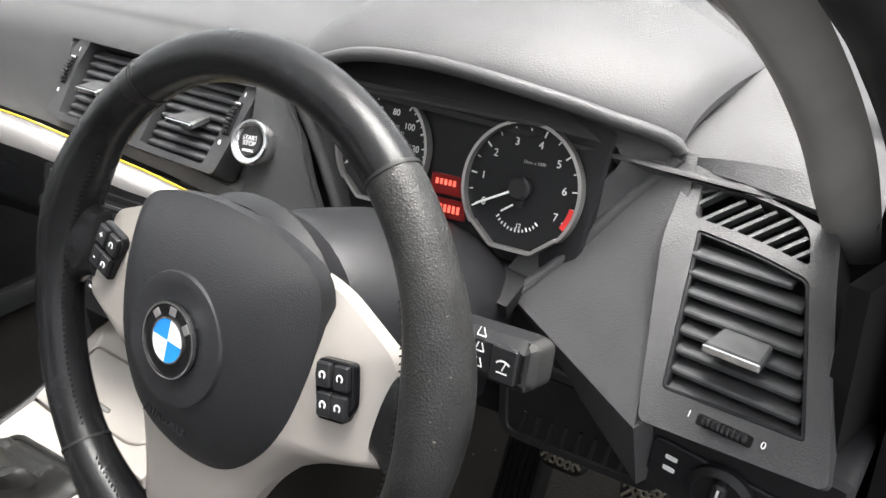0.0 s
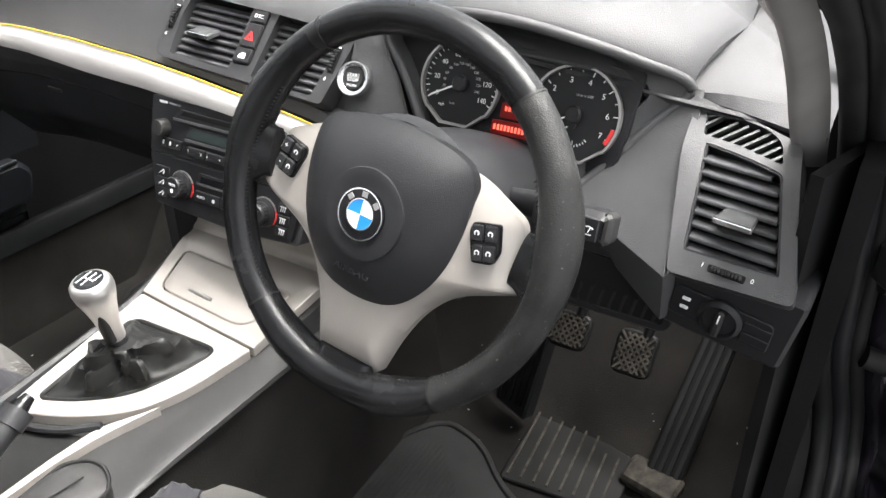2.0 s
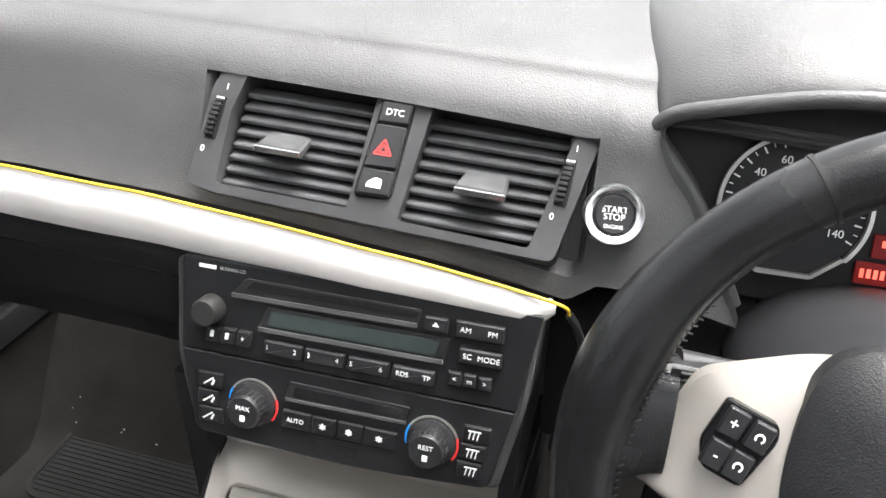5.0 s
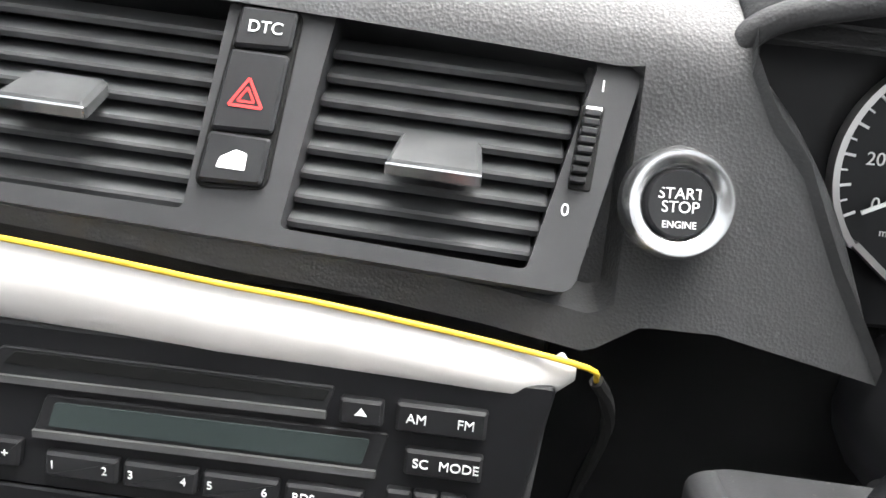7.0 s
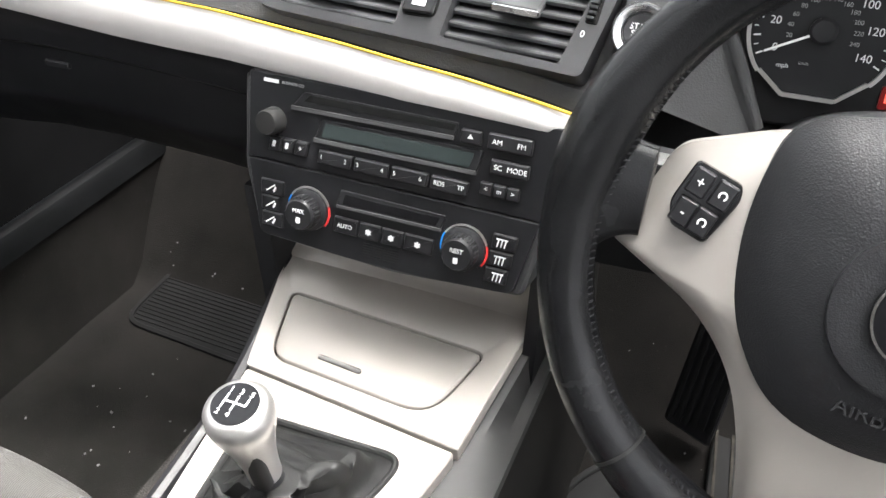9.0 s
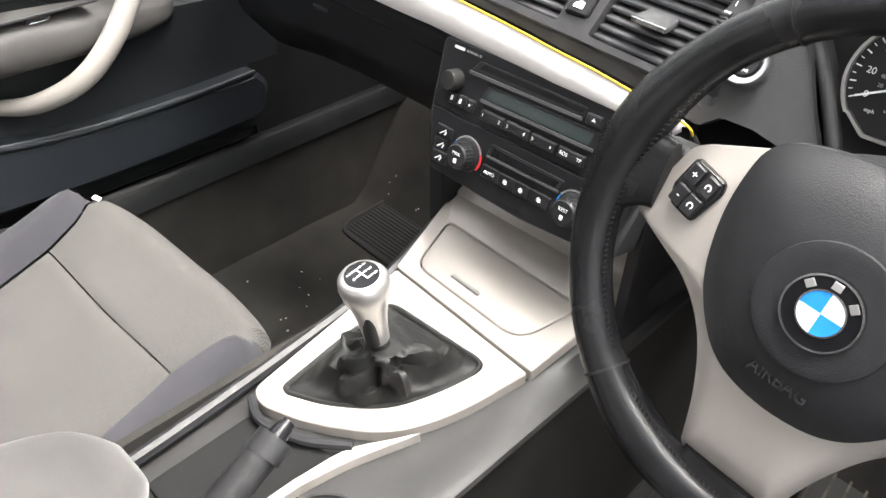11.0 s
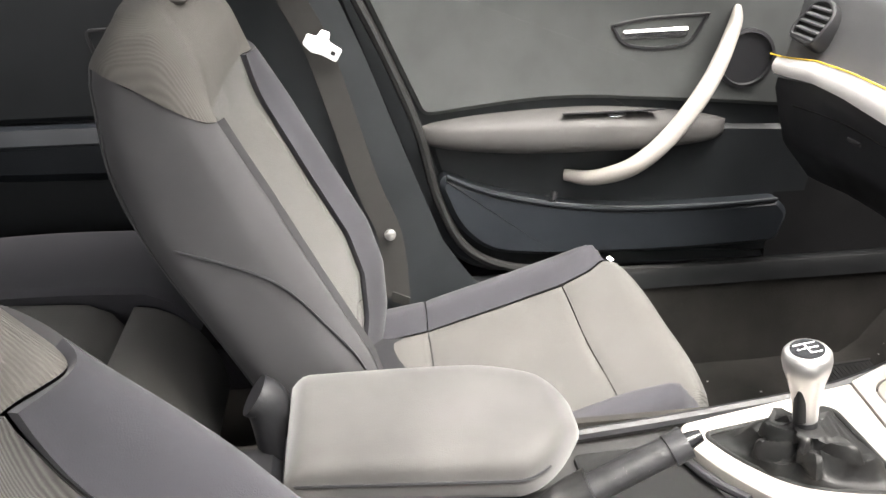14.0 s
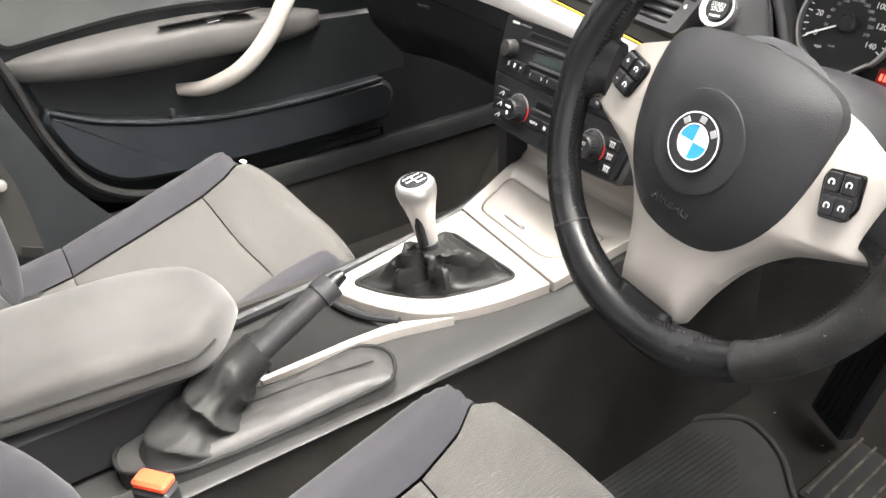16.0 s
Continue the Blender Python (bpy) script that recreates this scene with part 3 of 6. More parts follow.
def pad_edge(row):
    """Where a row of the pad ends at the opening of the instruments."""
    last = -1.0
    for k in range(DASH_COLUMNS + 1):
        x = -0.67 + 1.32 * k / DASH_COLUMNS
        p = dash_rows[k][row]
        gap = x - lerp_table([(0.63, 0.268), (0.665, 0.252), (0.70, 0.230), (0.735, 0.212), (0.75, 0.198), (0.768, 0.188), (0.80, 0.186)], p.z)
        if gap > 0:
            w = last / (last - gap)
            return (x - 1.32 / DASH_COLUMNS * (1 - w), dash_rows[k - 1][row].lerp(p, w))
        last = gap
    return (1.0, dash_rows[-1][row])


PAD_EDGE = [pad_edge(row) for row in range(27)]


def dash_pad(u, v):
    x = -0.67 + 1.32 * v
    p = dash_rows[round(v * DASH_COLUMNS)][round(u * 56)]
    y, z = p.y, p.z
    if -0.125 < x < 0.128 and 5 <= round(u * 56) <= 20:
        y += 0.06
    elif -0.136 < x < 0.146 and 4 <= round(u * 56) <= 21:
        y += 0.012
    row = round(u * 56)
    if row < 27 and x > PAD_EDGE[row][0]:
        xr, p = PAD_EDGE[row]
        return (xr, p.y, p.z)
    return (x, y, z)


part("upper_pad", sheet(dash_pad, 56, DASH_COLUMNS, -0.008), M_DASH, dash, "grained anthracite upper pad")


def trim_face(u, v):
    x = -0.665 + 0.802 * v
    y, z = trim_line(x)
    h = lerp_table([(-0.665, 0.028), (-0.5, 0.033), (-0.29, 0.043), (-0.05, 0.037), (0.05, 0.031), (0.115, 0.025), (0.128, 0.021), (0.134, 0.015), (0.137, 0.008)], x)
    end = max(0.0, (v - 0.97) / 0.03)
    b = 0.009 * math.sin(math.pi * (0.12 + 0.80 * u)) * (1 - 0.7 * end)
    return (x, y - 0.005 - b, z + 0.001 - h * (1 - u))


strip = thing("dash_trim", "long brushed aluminium trim strip along the dashboard", "trim strip")
part("strip", sheet(trim_face, 10, 70, -0.012), M_TRIM, strip)
wire = thing("light_wire", "thin glowing yellow light wire tucked above the trim", "light wire")
part("wire", pipe([(x, trim_line(x)[0] - 0.008, trim_line(x)[1] + 0.0025) for x in [-0.69 + 0.831 * i / 24 for i in range(25)]] + [(0.146, 0.222, 0.658)], 0.0012, 100, 8), M_YELLOW, wire)
part("lead", pipe([(0.146, 0.222, 0.658), (0.152, 0.226, 0.645), (0.156, 0.235, 0.62), (0.152, 0.25, 0.57), (0.14, 0.26, 0.5)], 0.003, 24, 8), M_RUBBER, wire, "black connecting lead")


def glove_face(u, v):
    x = -0.665 + 0.53 * v
    y, z = trim_line(x)
    table = [(0, (0.0, -0.034)), (0.12, (-0.002, -0.05)), (0.35, (0.01, -0.09)), (0.55, (0.03, -0.15)), (0.8, (0.09, -0.22)), (1.0, (0.22, -0.25))]
    for (a, p), (b, q) in zip(table, table[1:]):
        if u <= b:
            w = (u - a) / (b - a)
            return (x, y + p[0] + (q[0] - p[0]) * w, z + p[1] + (q[1] - p[1]) * w)
    return (x, y, z)


glove = thing("glovebox", "closed dark charcoal glovebox below the trim strip", "glovebox")
part("door", sheet(glove_face, 24, 30, 0.02), M_PANEL, glove)
part("latch", box(0.03, 0.004, 0.006, pose(-0.374, 0.226, 0.625), 0.001), M_PANEL, glove)
part("seam", pipe([(x, trim_line(x)[0] + 0.006, trim_line(x)[1] - 0.075) for x in (-0.6, -0.45, -0.3, -0.16)], 0.0015, 20, 6), M_BLACK, glove)

# driver's side lower dash

def knee(u, v):
    x = 0.13 + 0.53 * v
    table = [(0, (0.28, 0.665)), (0.15, (0.262, 0.64)), (0.3, (0.252, 0.60)), (0.55, (0.25, 0.55)), (0.72, (0.256, 0.515)), (0.8, (0.28, 0.503)), (1.0, (0.5, 0.52))]
    for (a, p), (b, q) in zip(table, table[1:]):
        if u <= b:
            w = (u - a) / (b - a)
            return (x, p[0] + (q[0] - p[0]) * w, p[1] + (q[1] - p[1]) * w + 0.02 * v)
    return (x, 0.25, 0.5)


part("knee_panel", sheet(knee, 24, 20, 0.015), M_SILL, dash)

# ---- instrument binnacle ----
GM = frame_of((0.276, 0.277, 0.733), (1, 0, 0), (0, math.sin(radians(19)), math.cos(radians(19))))
cluster = thing("instrument_cluster", "black instrument cluster with white-ringed speedometer and rev counter", "instrument cluster")
HOOD_LIP = [(0.252, 0.257, 0.664), (0.228, 0.266, 0.712), (0.208, 0.274, 0.742), (0.186, 0.281, 0.768), (0.192, 0.281, 0.784), (0.225, 0.272, 0.797), (0.285, 0.262, 0.812), (0.355, 0.262, 0.812), (0.42, 0.272, 0.80), (0.475, 0.292, 0.782), (0.520, 0.318, 0.757), (0.492, 0.303, 0.720), (0.452, 0.275, 0.672), (0.428, 0.256, 0.648)]
lip = spline(HOOD_LIP, 48)


def hood_outer(u, v):
    p = lip[11 + round(v * 27)]
    back = Vector((0.355 + (p.x - 0.355) * 1.25, 0.56, 0.835))
    back.z = min(0.838, p.z + 0.035)
    q = p.lerp(back, u ** 1.5)
    q.z = p.z + (back.z - p.z) * (1 - (1 - u) ** 3.2) + 0.008 * math.sin(math.pi * u) * (1 - abs(v - 0.5) * 1.6)
    return q


part("hood", sheet(hood_outer, 28, 27, -0.006), M_DASH, cluster, "soft grey binnacle hood")
part("hood_lip", pipe(HOOD_LIP, 0.0055, 96, 14), M_DASH, cluster)


def hood_inner(u, v):
    p = lip[round(v * 48)]
    c = Vector((0.345, 0.30, 0.728))
    q = c + (p - c) * (0.97 - 0.17 * max(0, min(1, (p.x - 0.36) / 0.08)))
    q.y = 0.292 + (p.z - 0.73) * 0.33
    return p.lerp(q, u)


part("shroud", sheet(hood_inner, 4, 48, 0.004), M_DASH, cluster)
part("dial_plate", slab(rounded([(-0.095, -0.068), (0.190, -0.068), (0.205, 0.05), (0.165, 0.078), (0.10, 0.086), (-0.02, 0.085), (-0.095, 0.06)], 0.02), -0.03, -0.014, GM, 0.002), M_PANEL, cluster)


def arc_band(cx, cy, r0, r1, a0, a1, z0, z1, m, n=48, bm=None):
    """A flat band along an arc; degrees clockwise from the top."""
    bm = bm or bmesh.new()
    rings = []
    for i in range(n + 1):
        a = radians(a0 + (a1 - a0) * i / n)
        s, c = math.sin(a), math.cos(a)
        rings.append([(cx + r0 * s, cy + r0 * c, z0), (cx + r0 * s, cy + r0 * c, z1), (cx + r1 * s, cy + r1 * c, z1), (cx + r1 * s, cy + r1 * c, z0)])
    return loft(rings, bm=bm, m=m)


def bar(x0, y0, x1, y1, w, z0, z1, m, bm=None):
    a, b = Vector((x0, y0)), Vector((x1, y1))
    t = (b - a).normalized() * 0.5 * w
    o = [(a.x - t.y, a.y + t.x), (b.x - t.y, b.y + t.x), (b.x + t.y, b.y - t.x), (a.x + t.y, a.y - t.x)]
    return loft([[(x, y, z0) for x, y in o], [(x, y, z1) for x, y in o]], bm=bm, m=m)


def dial(name, cx, cy, r, a0, a1, numbers, nr, nsize, minor, needle, label):
    d = part(name, spin([(r, -0.013), (r, -0.010), (0.0, -0.010)], at(GM, cx, cy), 56), M_PANEL, cluster, label)
    part("ring", arc_band(cx, cy, r, r + 0.0026, a0 - 14, a1 + 14, -0.012, -0.004, GM), M_SATIN_CHROME, d, "white metal ring")
    s0, s1 = radians(a0 - 14), radians(a1 + 14)
    bm = bar(cx + r * math.sin(s0), cy + r * math.cos(s0), cx - 0.017, cy - r * 0.97, 0.0026, -0.012, -0.004, GM)
    bar(cx - 0.017, cy - r * 0.97, cx + 0.017, cy - r * 0.97, 0.0026, -0.012, -0.004, GM, bm)
    bar(cx + 0.017, cy - r * 0.97, cx + r * math.sin(s1), cy + r * math.cos(s1), 0.0026, -0.012, -0.004, GM, bm)
    part("lower_ring", bm, M_SATIN_CHROME, d)
    bm = bmesh.new()
    for i in range(minor + 1):
        a = radians(a0 + (a1 - a0) * i / minor)
        big = i % 2 == 0
        r0 = r * (0.86 if big else 0.90)
        bar(cx + r0 * math.sin(a), cy + r0 * math.cos(a), cx + r * 0.96 * math.sin(a), cy + r * 0.96 * math.cos(a), 0.0011 if big else 0.0007, -0.0098, -0.0092, GM, bm)
    part("scale", bm, M_WHITE, d)
    for i, t in enumerate(numbers):
        a = radians(a0 + (a1 - a0) * i / (len(numbers) - 1))
        if t:
            writing(t, nsize, at(GM, cx + nr * math.sin(a), cy + nr * math.cos(a), -0.0094), M_WHITE, d, "number")
    a = radians(needle)
    part("pointer", bar(cx, cy, cx + r * 0.84 * math.sin(a), cy + r * 0.84 * math.cos(a), 0.0016, -0.006, -0.005, GM), M_ENAMEL, d, "white pointer")
    part("pointer_hub", spin([(0.009, -0.0095), (0.009, -0.005), (0.007, -0.003), (0.0, -0.003)], at(GM, cx, cy), 28), M_SMOOTH, d)
    return d


sp = dial("speedometer", 0.0035, -0.001, 0.046, -117, 117, ["0", "20", "40", "60", "80", "100", "120", "140"], 0.0315, 0.0075, 28, -117, "round speedometer in miles per hour")
for i, t in enumerate(["20", "40", "60", "80", "100", "120", "140", "160", "180", "200", "220", "240"]):
    a = radians(-104 + 210 * i / 11)
    writing(t, 0.0042, at(GM, 0.0035 + 0.0215 * math.sin(a), -0.001 + 0.0215 * math.cos(a), -0.0094), M_GREYPRINT, sp, "number")
writing("mph", 0.0045, at(GM, -0.017, -0.0265, -0.0094), M_WHITE, sp)
writing("km/h", 0.0032, at(GM, -0.004, -0.0235, -0.0094), M_GREYPRINT, sp)
rv = dial("rev_counter", 0.139, -0.010, 0.048, -117, 117, ["0", "1", "2", "3", "4", "5", "6", "7"], 0.035, 0.0082, 14, -117, "round rev counter with a red zone")
part("red_zone", arc_band(0.139, -0.010, 0.042, 0.046, 100, 122, -0.0098, -0.009, GM, 12), M_RED, rv, "red zone")
writing("1/min x 1000", 0.0036, at(GM, 0.146, 0.010, -0.0094), M_GREYPRINT, rv)
bm = bmesh.new()
for i in range(13):
    a = radians(-50 + 100 * i / 12)
    r0 = 0.0225 if i % 3 == 0 else 0.0235
    bar(0.139 + r0 * math.sin(a) * 0.9, -0.020 - r0 * math.cos(a) * 0.9, 0.139 + 0.026 * math.sin(a) * 0.9, -0.020 - 0.026 * math.cos(a) * 0.9, 0.0009, -0.0098, -0.0092, GM, bm)
part("economy_scale", bm, M_WHITE, rv)
part("economy_pointer", bar(0.139, -0.020, 0.125, -0.030, 0.0013, -0.0088, -0.008, GM), M_ENAMEL, rv)
part("economy_hub", spin([(0.005, -0.0095), (0.005, -0.007), (0, -0.007)], at(GM, 0.139, -0.020), 20), M_SMOOTH, rv)
writing("12", 0.005, at(GM, 0.141, -0.0385, -0.0094), M_WHITE, rv, "number")
lcd = part("red_display", slab(rounded([(0.048, -0.046), (0.092, -0.046), (0.092, -0.031), (0.048, -0.031)], 0.001), -0.013, -0.010, GM, 0.0004), M_REDGLOW, cluster, "red backlit odometer display")
part("upper_display", slab(rounded([(0.056, -0.028), (0.088, -0.028), (0.088, -0.012), (0.056, -0.012)], 0.001), -0.013, -0.010, GM, 0.0004), M_REDGLOW, cluster, "red backlit message display")
bm = bmesh.new()
for i in range(9):
    bar(0.051 + i * 0.0042, -0.0385, 0.0535 + i * 0.0042, -0.0385, 0.006, -0.0098, -0.0094, GM, bm)
part("odometer_bars", bm, M_REDTEXT, lcd)
bm = bmesh.new()
for i in range(5):
    bar(0.061 + i * 0.0042, -0.018, 0.0635 + i * 0.0042, -0.018, 0.0045, -0.0098, -0.0094, GM, bm)
part("message_bars", bm, M_REDTEXT, lcd)
part("indicator_lamp", slab(rounded([(0.061, 0.035), (0.065, 0.035), (0.065, 0.039), (0.061, 0.039)], 0.002), -0.012, -0.009, GM, 0.0005), M_GREENGLOW, cluster, "green lit indicator arrow")
part("indicator_lamp", slab(rounded([(0.101, 0.039), (0.105, 0.039), (0.105, 0.043), (0.101, 0.043)], 0.002), -0.012, -0.009, GM, 0.0005), M_GREENGLOW, cluster, "green lit indicator arrow")
part("back_plate", slab(rounded([(-0.085, -0.066), (0.195, -0.066), (0.232, 0.035), (0.19, 0.068), (0.10, 0.086), (-0.02, 0.086), (-0.085, 0.05)], 0.02), -0.050, -0.036, GM, 0.002), M_PANEL, cluster)
part("ledge", sheet(lambda u, v: (0.268 + 0.165 * v, 0.275 - 0.045 * u, 0.662 - 0.012 * u + 0.006 * math.sin(math.pi * v)), 6, 20, 0.012), M_PANEL, cluster)

# driver's air vent with its housing
side = thing("side_vent", "anthracite side air vent housing with horizontal louvres", "air vent")
SV = frame_of((0.596, 0.232, 0.685), (1, -0.1, -0.04), (-0.1, 0.64, 0.76))
outer = rounded([(-0.035, -0.076), (0.077, -0.068, 0.008), (0.050, 0.015, 0.03), (0.029, 0.076, 0.008), (-0.080, 0.104, 0.006), (-0.071, 0.05, 0.02)], 0.006, 4)
hole1 = rounded([(-0.029, -0.052), (0.057, -0.048), (0.040, 0.002, 0.02), (0.026, 0.041, 0.006), (-0.008, 0.048, 0.02), (-0.050, 0.052)], 0.003, 4)
hole2 = rounded([(-0.057, 0.060), (-0.02, 0.058, 0.02), (0.022, 0.050, 0.004), (0.012, 0.074, 0.01), (-0.006, 0.083, 0.006), (-0.067, 0.092)], 0.003, 4)


def plate_two(outer, holes, z0, z1):
    """A plate with several holes."""
    bm = bmesh.new()
    for z in (z0, z1):
        edges = []
        for loop in [outer] + holes:
            vs = [bm.verts.new((x, y, z)) for x, y in loop]
            edges += [bm.edges.new((a, b)) for a, b in zip(vs, vs[1:] + vs[:1])]
        bmesh.ops.triangle_fill(bm, edges=edges, use_beauty=True, use_dissolve=False)
    for loop in [outer] + holes:
        loft([[(x, y, z0) for x, y in loop], [(x, y, z1) for x, y in loop]], caps=False, bm=bm)
    bmesh.ops.remove_doubles(bm, verts=bm.verts, dist=1e-6)
    return bm


def bent(bm, m):
    """The housing's upper end falls away from the cabin."""
    for v in bm.verts:
        if v.co.y > 0.035:
            v.co.z -= 0.42 * (v.co.y - 0.035)
    bmesh.ops.transform(bm, matrix=m, verts=bm.verts)
    return bm


part("bezel", bent(plate_two(outer, [hole1, hole2], -0.014, 0.0), SV), M_DASH, side)
part("side_wall", bent(loft([[(x, y, -0.06) for x, y in outer], [(x, y, -0.003) for x, y in outer]], caps=False), SV), M_DASH, side)
# Flat black back stands in for the shade behind the louvres.
part("duct_shade", bent(slab(inset(outer, 0.004), -0.06, -0.036), SV), M_BLACK, side)
bm = frame_plate(hole1, inset(hole1, 0.0025), -0.03, -0.0012, None, 0.0005)
part("opening_liner", bent(bm, SV), M_PANEL, side)


def vent_shelf(u, v):
    """From the dashboard's edge down to the top of the vent housing."""
    x = -0.078 + 0.112 * v
    y = 0.097 - 0.14 * (x + 0.067)
    p = SV @ Vector((x, y, -0.003 - 0.42 * (y - 0.035)))
    y0, z0 = crease(p.x)
    return Vector((p.x, y0 + 0.006, z0 - 0.001)).lerp(p, u)


part("vent_shelf", sheet(vent_shelf, 6, 16, -0.006), M_DASH, side)


def louvre(w, x, y, m, tilt, chord=0.017, z=-0.012, bend=False):
    lm = pose(x, y, z) @ pose(0, 0, 0, tilt, 0, 0)
    o = rounded([(-w / 2, -chord / 2), (w / 2, -chord / 2), (w / 2, chord / 2), (-w / 2, chord / 2)], 0.002, 2)
    b = slab(o, -0.0017, 0.0017, lm, 0.001)
    if bend:
        return bent(b, m)
    bmesh.ops.transform(b, matrix=m, verts=b.verts)
    return b


for i in range(8):
    y = -0.046 + 0.0122 * i
    x0 = -0.029 - 0.23 * (y + 0.054)
    x1 = lerp_table([(-0.05, 0.0565), (0.002, 0.039), (0.03, 0.029), (0.041, 0.024), (0.05, 0.0)], y + 0.004)
    part("louvre", louvre(x1 - x0, (x0 + x1) / 2, y, SV, -50, 0.0165), M_SLAT, side)
for i in range(8):
    x = -0.056 + 0.0108 * i
    y0 = 0.056 - 0.0009 * i
    p0, p1 = Vector((x, y0)), Vector((x + 0.024, y0 + 0.030))
    while p1.y > 0.090 - 0.14 * (p1.x + 0.067) or p1.x > 0.024 - 0.5 * (p1.y - 0.05):
        p1 = p0.lerp(p1, 0.9)
    a0 = Vector((x - 0.012, y0 + 0.015)) if i == 0 else p0
    part("louvre", bent(bar(p0.x, p0.y, p1.x, p1.y, 0.0026, -0.012, -0.003, None), SV), M_SLAT, side)
for x, y in ((-0.062, 0.070), (-0.064, 0.080)):
    part("louvre", bent(bar(x, y, x + 0.018, y + 0.0235 - (y - 0.07) * 1.2, 0.0026, -0.012, -0.003, None), SV), M_SLAT, side)


def vent_tab(parent, m):
    """A flat paddle that stands out of the louvres, with a bright front edge."""
    tm = m @ pose(0, 0, 0, -50, 0, 0)
    t = part("vent_tab", slab(rounded([(-0.0175, -0.013), (0.0175, -0.013), (0.0155, 0.012), (-0.0155, 0.012)], 0.003), -0.003, 0.003, tm, 0.0018), M_SLAT, parent)
    part("tab_edge", box(0.035, 0.0016, 0.0052, tm @ pose(0, -0.0132, 0), 0.0006), M_CHROME, t, "chrome edge")


vent_tab(side, at(SV, 0.006, -0.012, 0.004))
# lower part of the housing with the flow wheel and light switch
LP = frame_of((0.607, 0.203, 0.588), (0.105, -0.002, -0.016), (0, -0.08, 1))
part("lower_panel", slab(rounded([(-0.060, -0.036), (0.063, -0.036), (0.066, 0.046), (-0.056, 0.042)], 0.008), -0.06, 0.0, LP, 0.004), M_SMOOTH, side)
part("flow_slot", slab(rounded([(-0.017, -0.0035), (0.017, -0.0035), (0.017, 0.0035), (-0.017, 0.0035)], 0.002), 0.0, 0.001, at(SV, 0.015, -0.0600), 0.0005), M_BLACK, side)
flow = part("flow_wheel", box(0.028, 0.004, 0.003, at(SV, 0.015, -0.0600, 0.001), 0.0008), M_SMOOTH, side)
for i in range(9):
    part("wheel_ridge", box(0.0022, 0.005, 0.005, at(SV, 0.003 + 0.003 * i, -0.0600, 0.0008 + 0.002 * math.sin(math.pi * (i + 0.5) / 9)), 0.0006), M_SMOOTH, flow)
writing("I", 0.006, at(SV, -0.007, -0.0595, 0.0006), M_WHITE, side)
writing("0", 0.006, at(SV, 0.038, -0.0590, 0.0006), M_WHITE, side)
switch = thing("light_switch", "black rotary headlight switch panel", "light switch")
part("plate", slab(rounded([(-0.048, -0.016), (0.048, -0.018), (0.046, 0.016), (-0.048, 0.018)], 0.006), 0.0, 0.003, at(LP, 0.0, -0.002), 0.001), M_PANEL, switch)
kn = part("rotary_knob", spin([(0.021, 0.002), (0.021, 0.006), (0.017, 0.010), (0.015, 0.006), (0.0, 0.006)], at(LP, 0.0, -0.002), 32), M_SMOOTH, switch)
part("grip", box(0.008, 0.030, 0.010, at(LP, 0.0, -0.002, 0.010), 0.002), M_SMOOTH, kn)
part("grip_mark", box(0.0015, 0.010, 0.001, at(LP, 0.0, 0.006, 0.0156), 0.0002), M_WHITE, kn)
for dx, dy in ((-0.034, 0.006), (-0.034, -0.004), (0.032, 0.005), (0.032, -0.007)):
    part("symbol", slab(rounded([(-0.004, -0.002), (0.004, -0.002), (0.004, 0.002), (-0.004, 0.002)], 0.001), 0.003, 0.0033, at(LP, dx, -0.002 + dy), 0.0001), M_WHITE, switch)
for dy in (0.004, -0.008):
    part("push_button", slab(rounded([(-0.013, -0.005), (0.013, -0.005), (0.013, 0.005), (-0.013, 0.005)], 0.001), 0.002, 0.0045, at(LP, 0.034, -0.002 + dy), 0.0008), M_PANEL, switch)


# grey face between the instruments and the side vent
def side_face(u, v):
    """From the hood's corner down to the knee panel."""
    a = Vector((0.520, 0.320, 0.757)).lerp(Vector((0.466, 0.286, 0.690)), min(1, v * 2)) if v < 0.5 else Vector((0.466, 0.286, 0.690)).lerp(Vector((0.425, 0.252, 0.645)), v * 2 - 1)
    b = Vector((0.532, 0.322, 0.755)).lerp(Vector((0.553, 0.185, 0.622)), v)
    q = a.lerp(b, u)
    q.y -= 0.006 * math.sin(math.pi * v) * u
    return q


part("side_cheek", sheet(side_face, 12, 16, -0.02), M_DASH, dash)


def cheek_low(u, v):
    a = Vector((0.425, 0.252, 0.645)).lerp(Vector((0.553, 0.185, 0.622)), v)
    b = Vector((0.44, 0.272, 0.60)).lerp(Vector((0.552, 0.20, 0.565)), v)
    return a.lerp(b, u)


part("cheek_lower", sheet(cheek_low, 6, 10, 0.015), M_DASH, dash)
cub = thing("cubby", "open storage cubby below the dashboard, its shade a black slab", "storage cubby")
CM = frame_of((0.49, 0.245, 0.56), (1, 0, 0), (0, 0, 1))
co = rounded([(-0.062, -0.028), (0.055, -0.028), (0.05, 0.028), (-0.06, 0.036)], 0.006)
part("surround", frame_plate(inset(co, -0.01), co, -0.02, 0.006, CM, 0.002), M_SMOOTH, cub)
# Solid black slab fills the opening in place of its shade.
part("recess_shade", slab(co, -0.01, 0.0055, CM, 0.0005), M_BLACK, cub)
for i in range(9):
    part("liner_rib", bar(-0.05 + 0.012 * i, -0.027, -0.045 + 0.012 * i, -0.005, 0.003, 0.005, 0.0075, CM), M_RUBBER, cub)

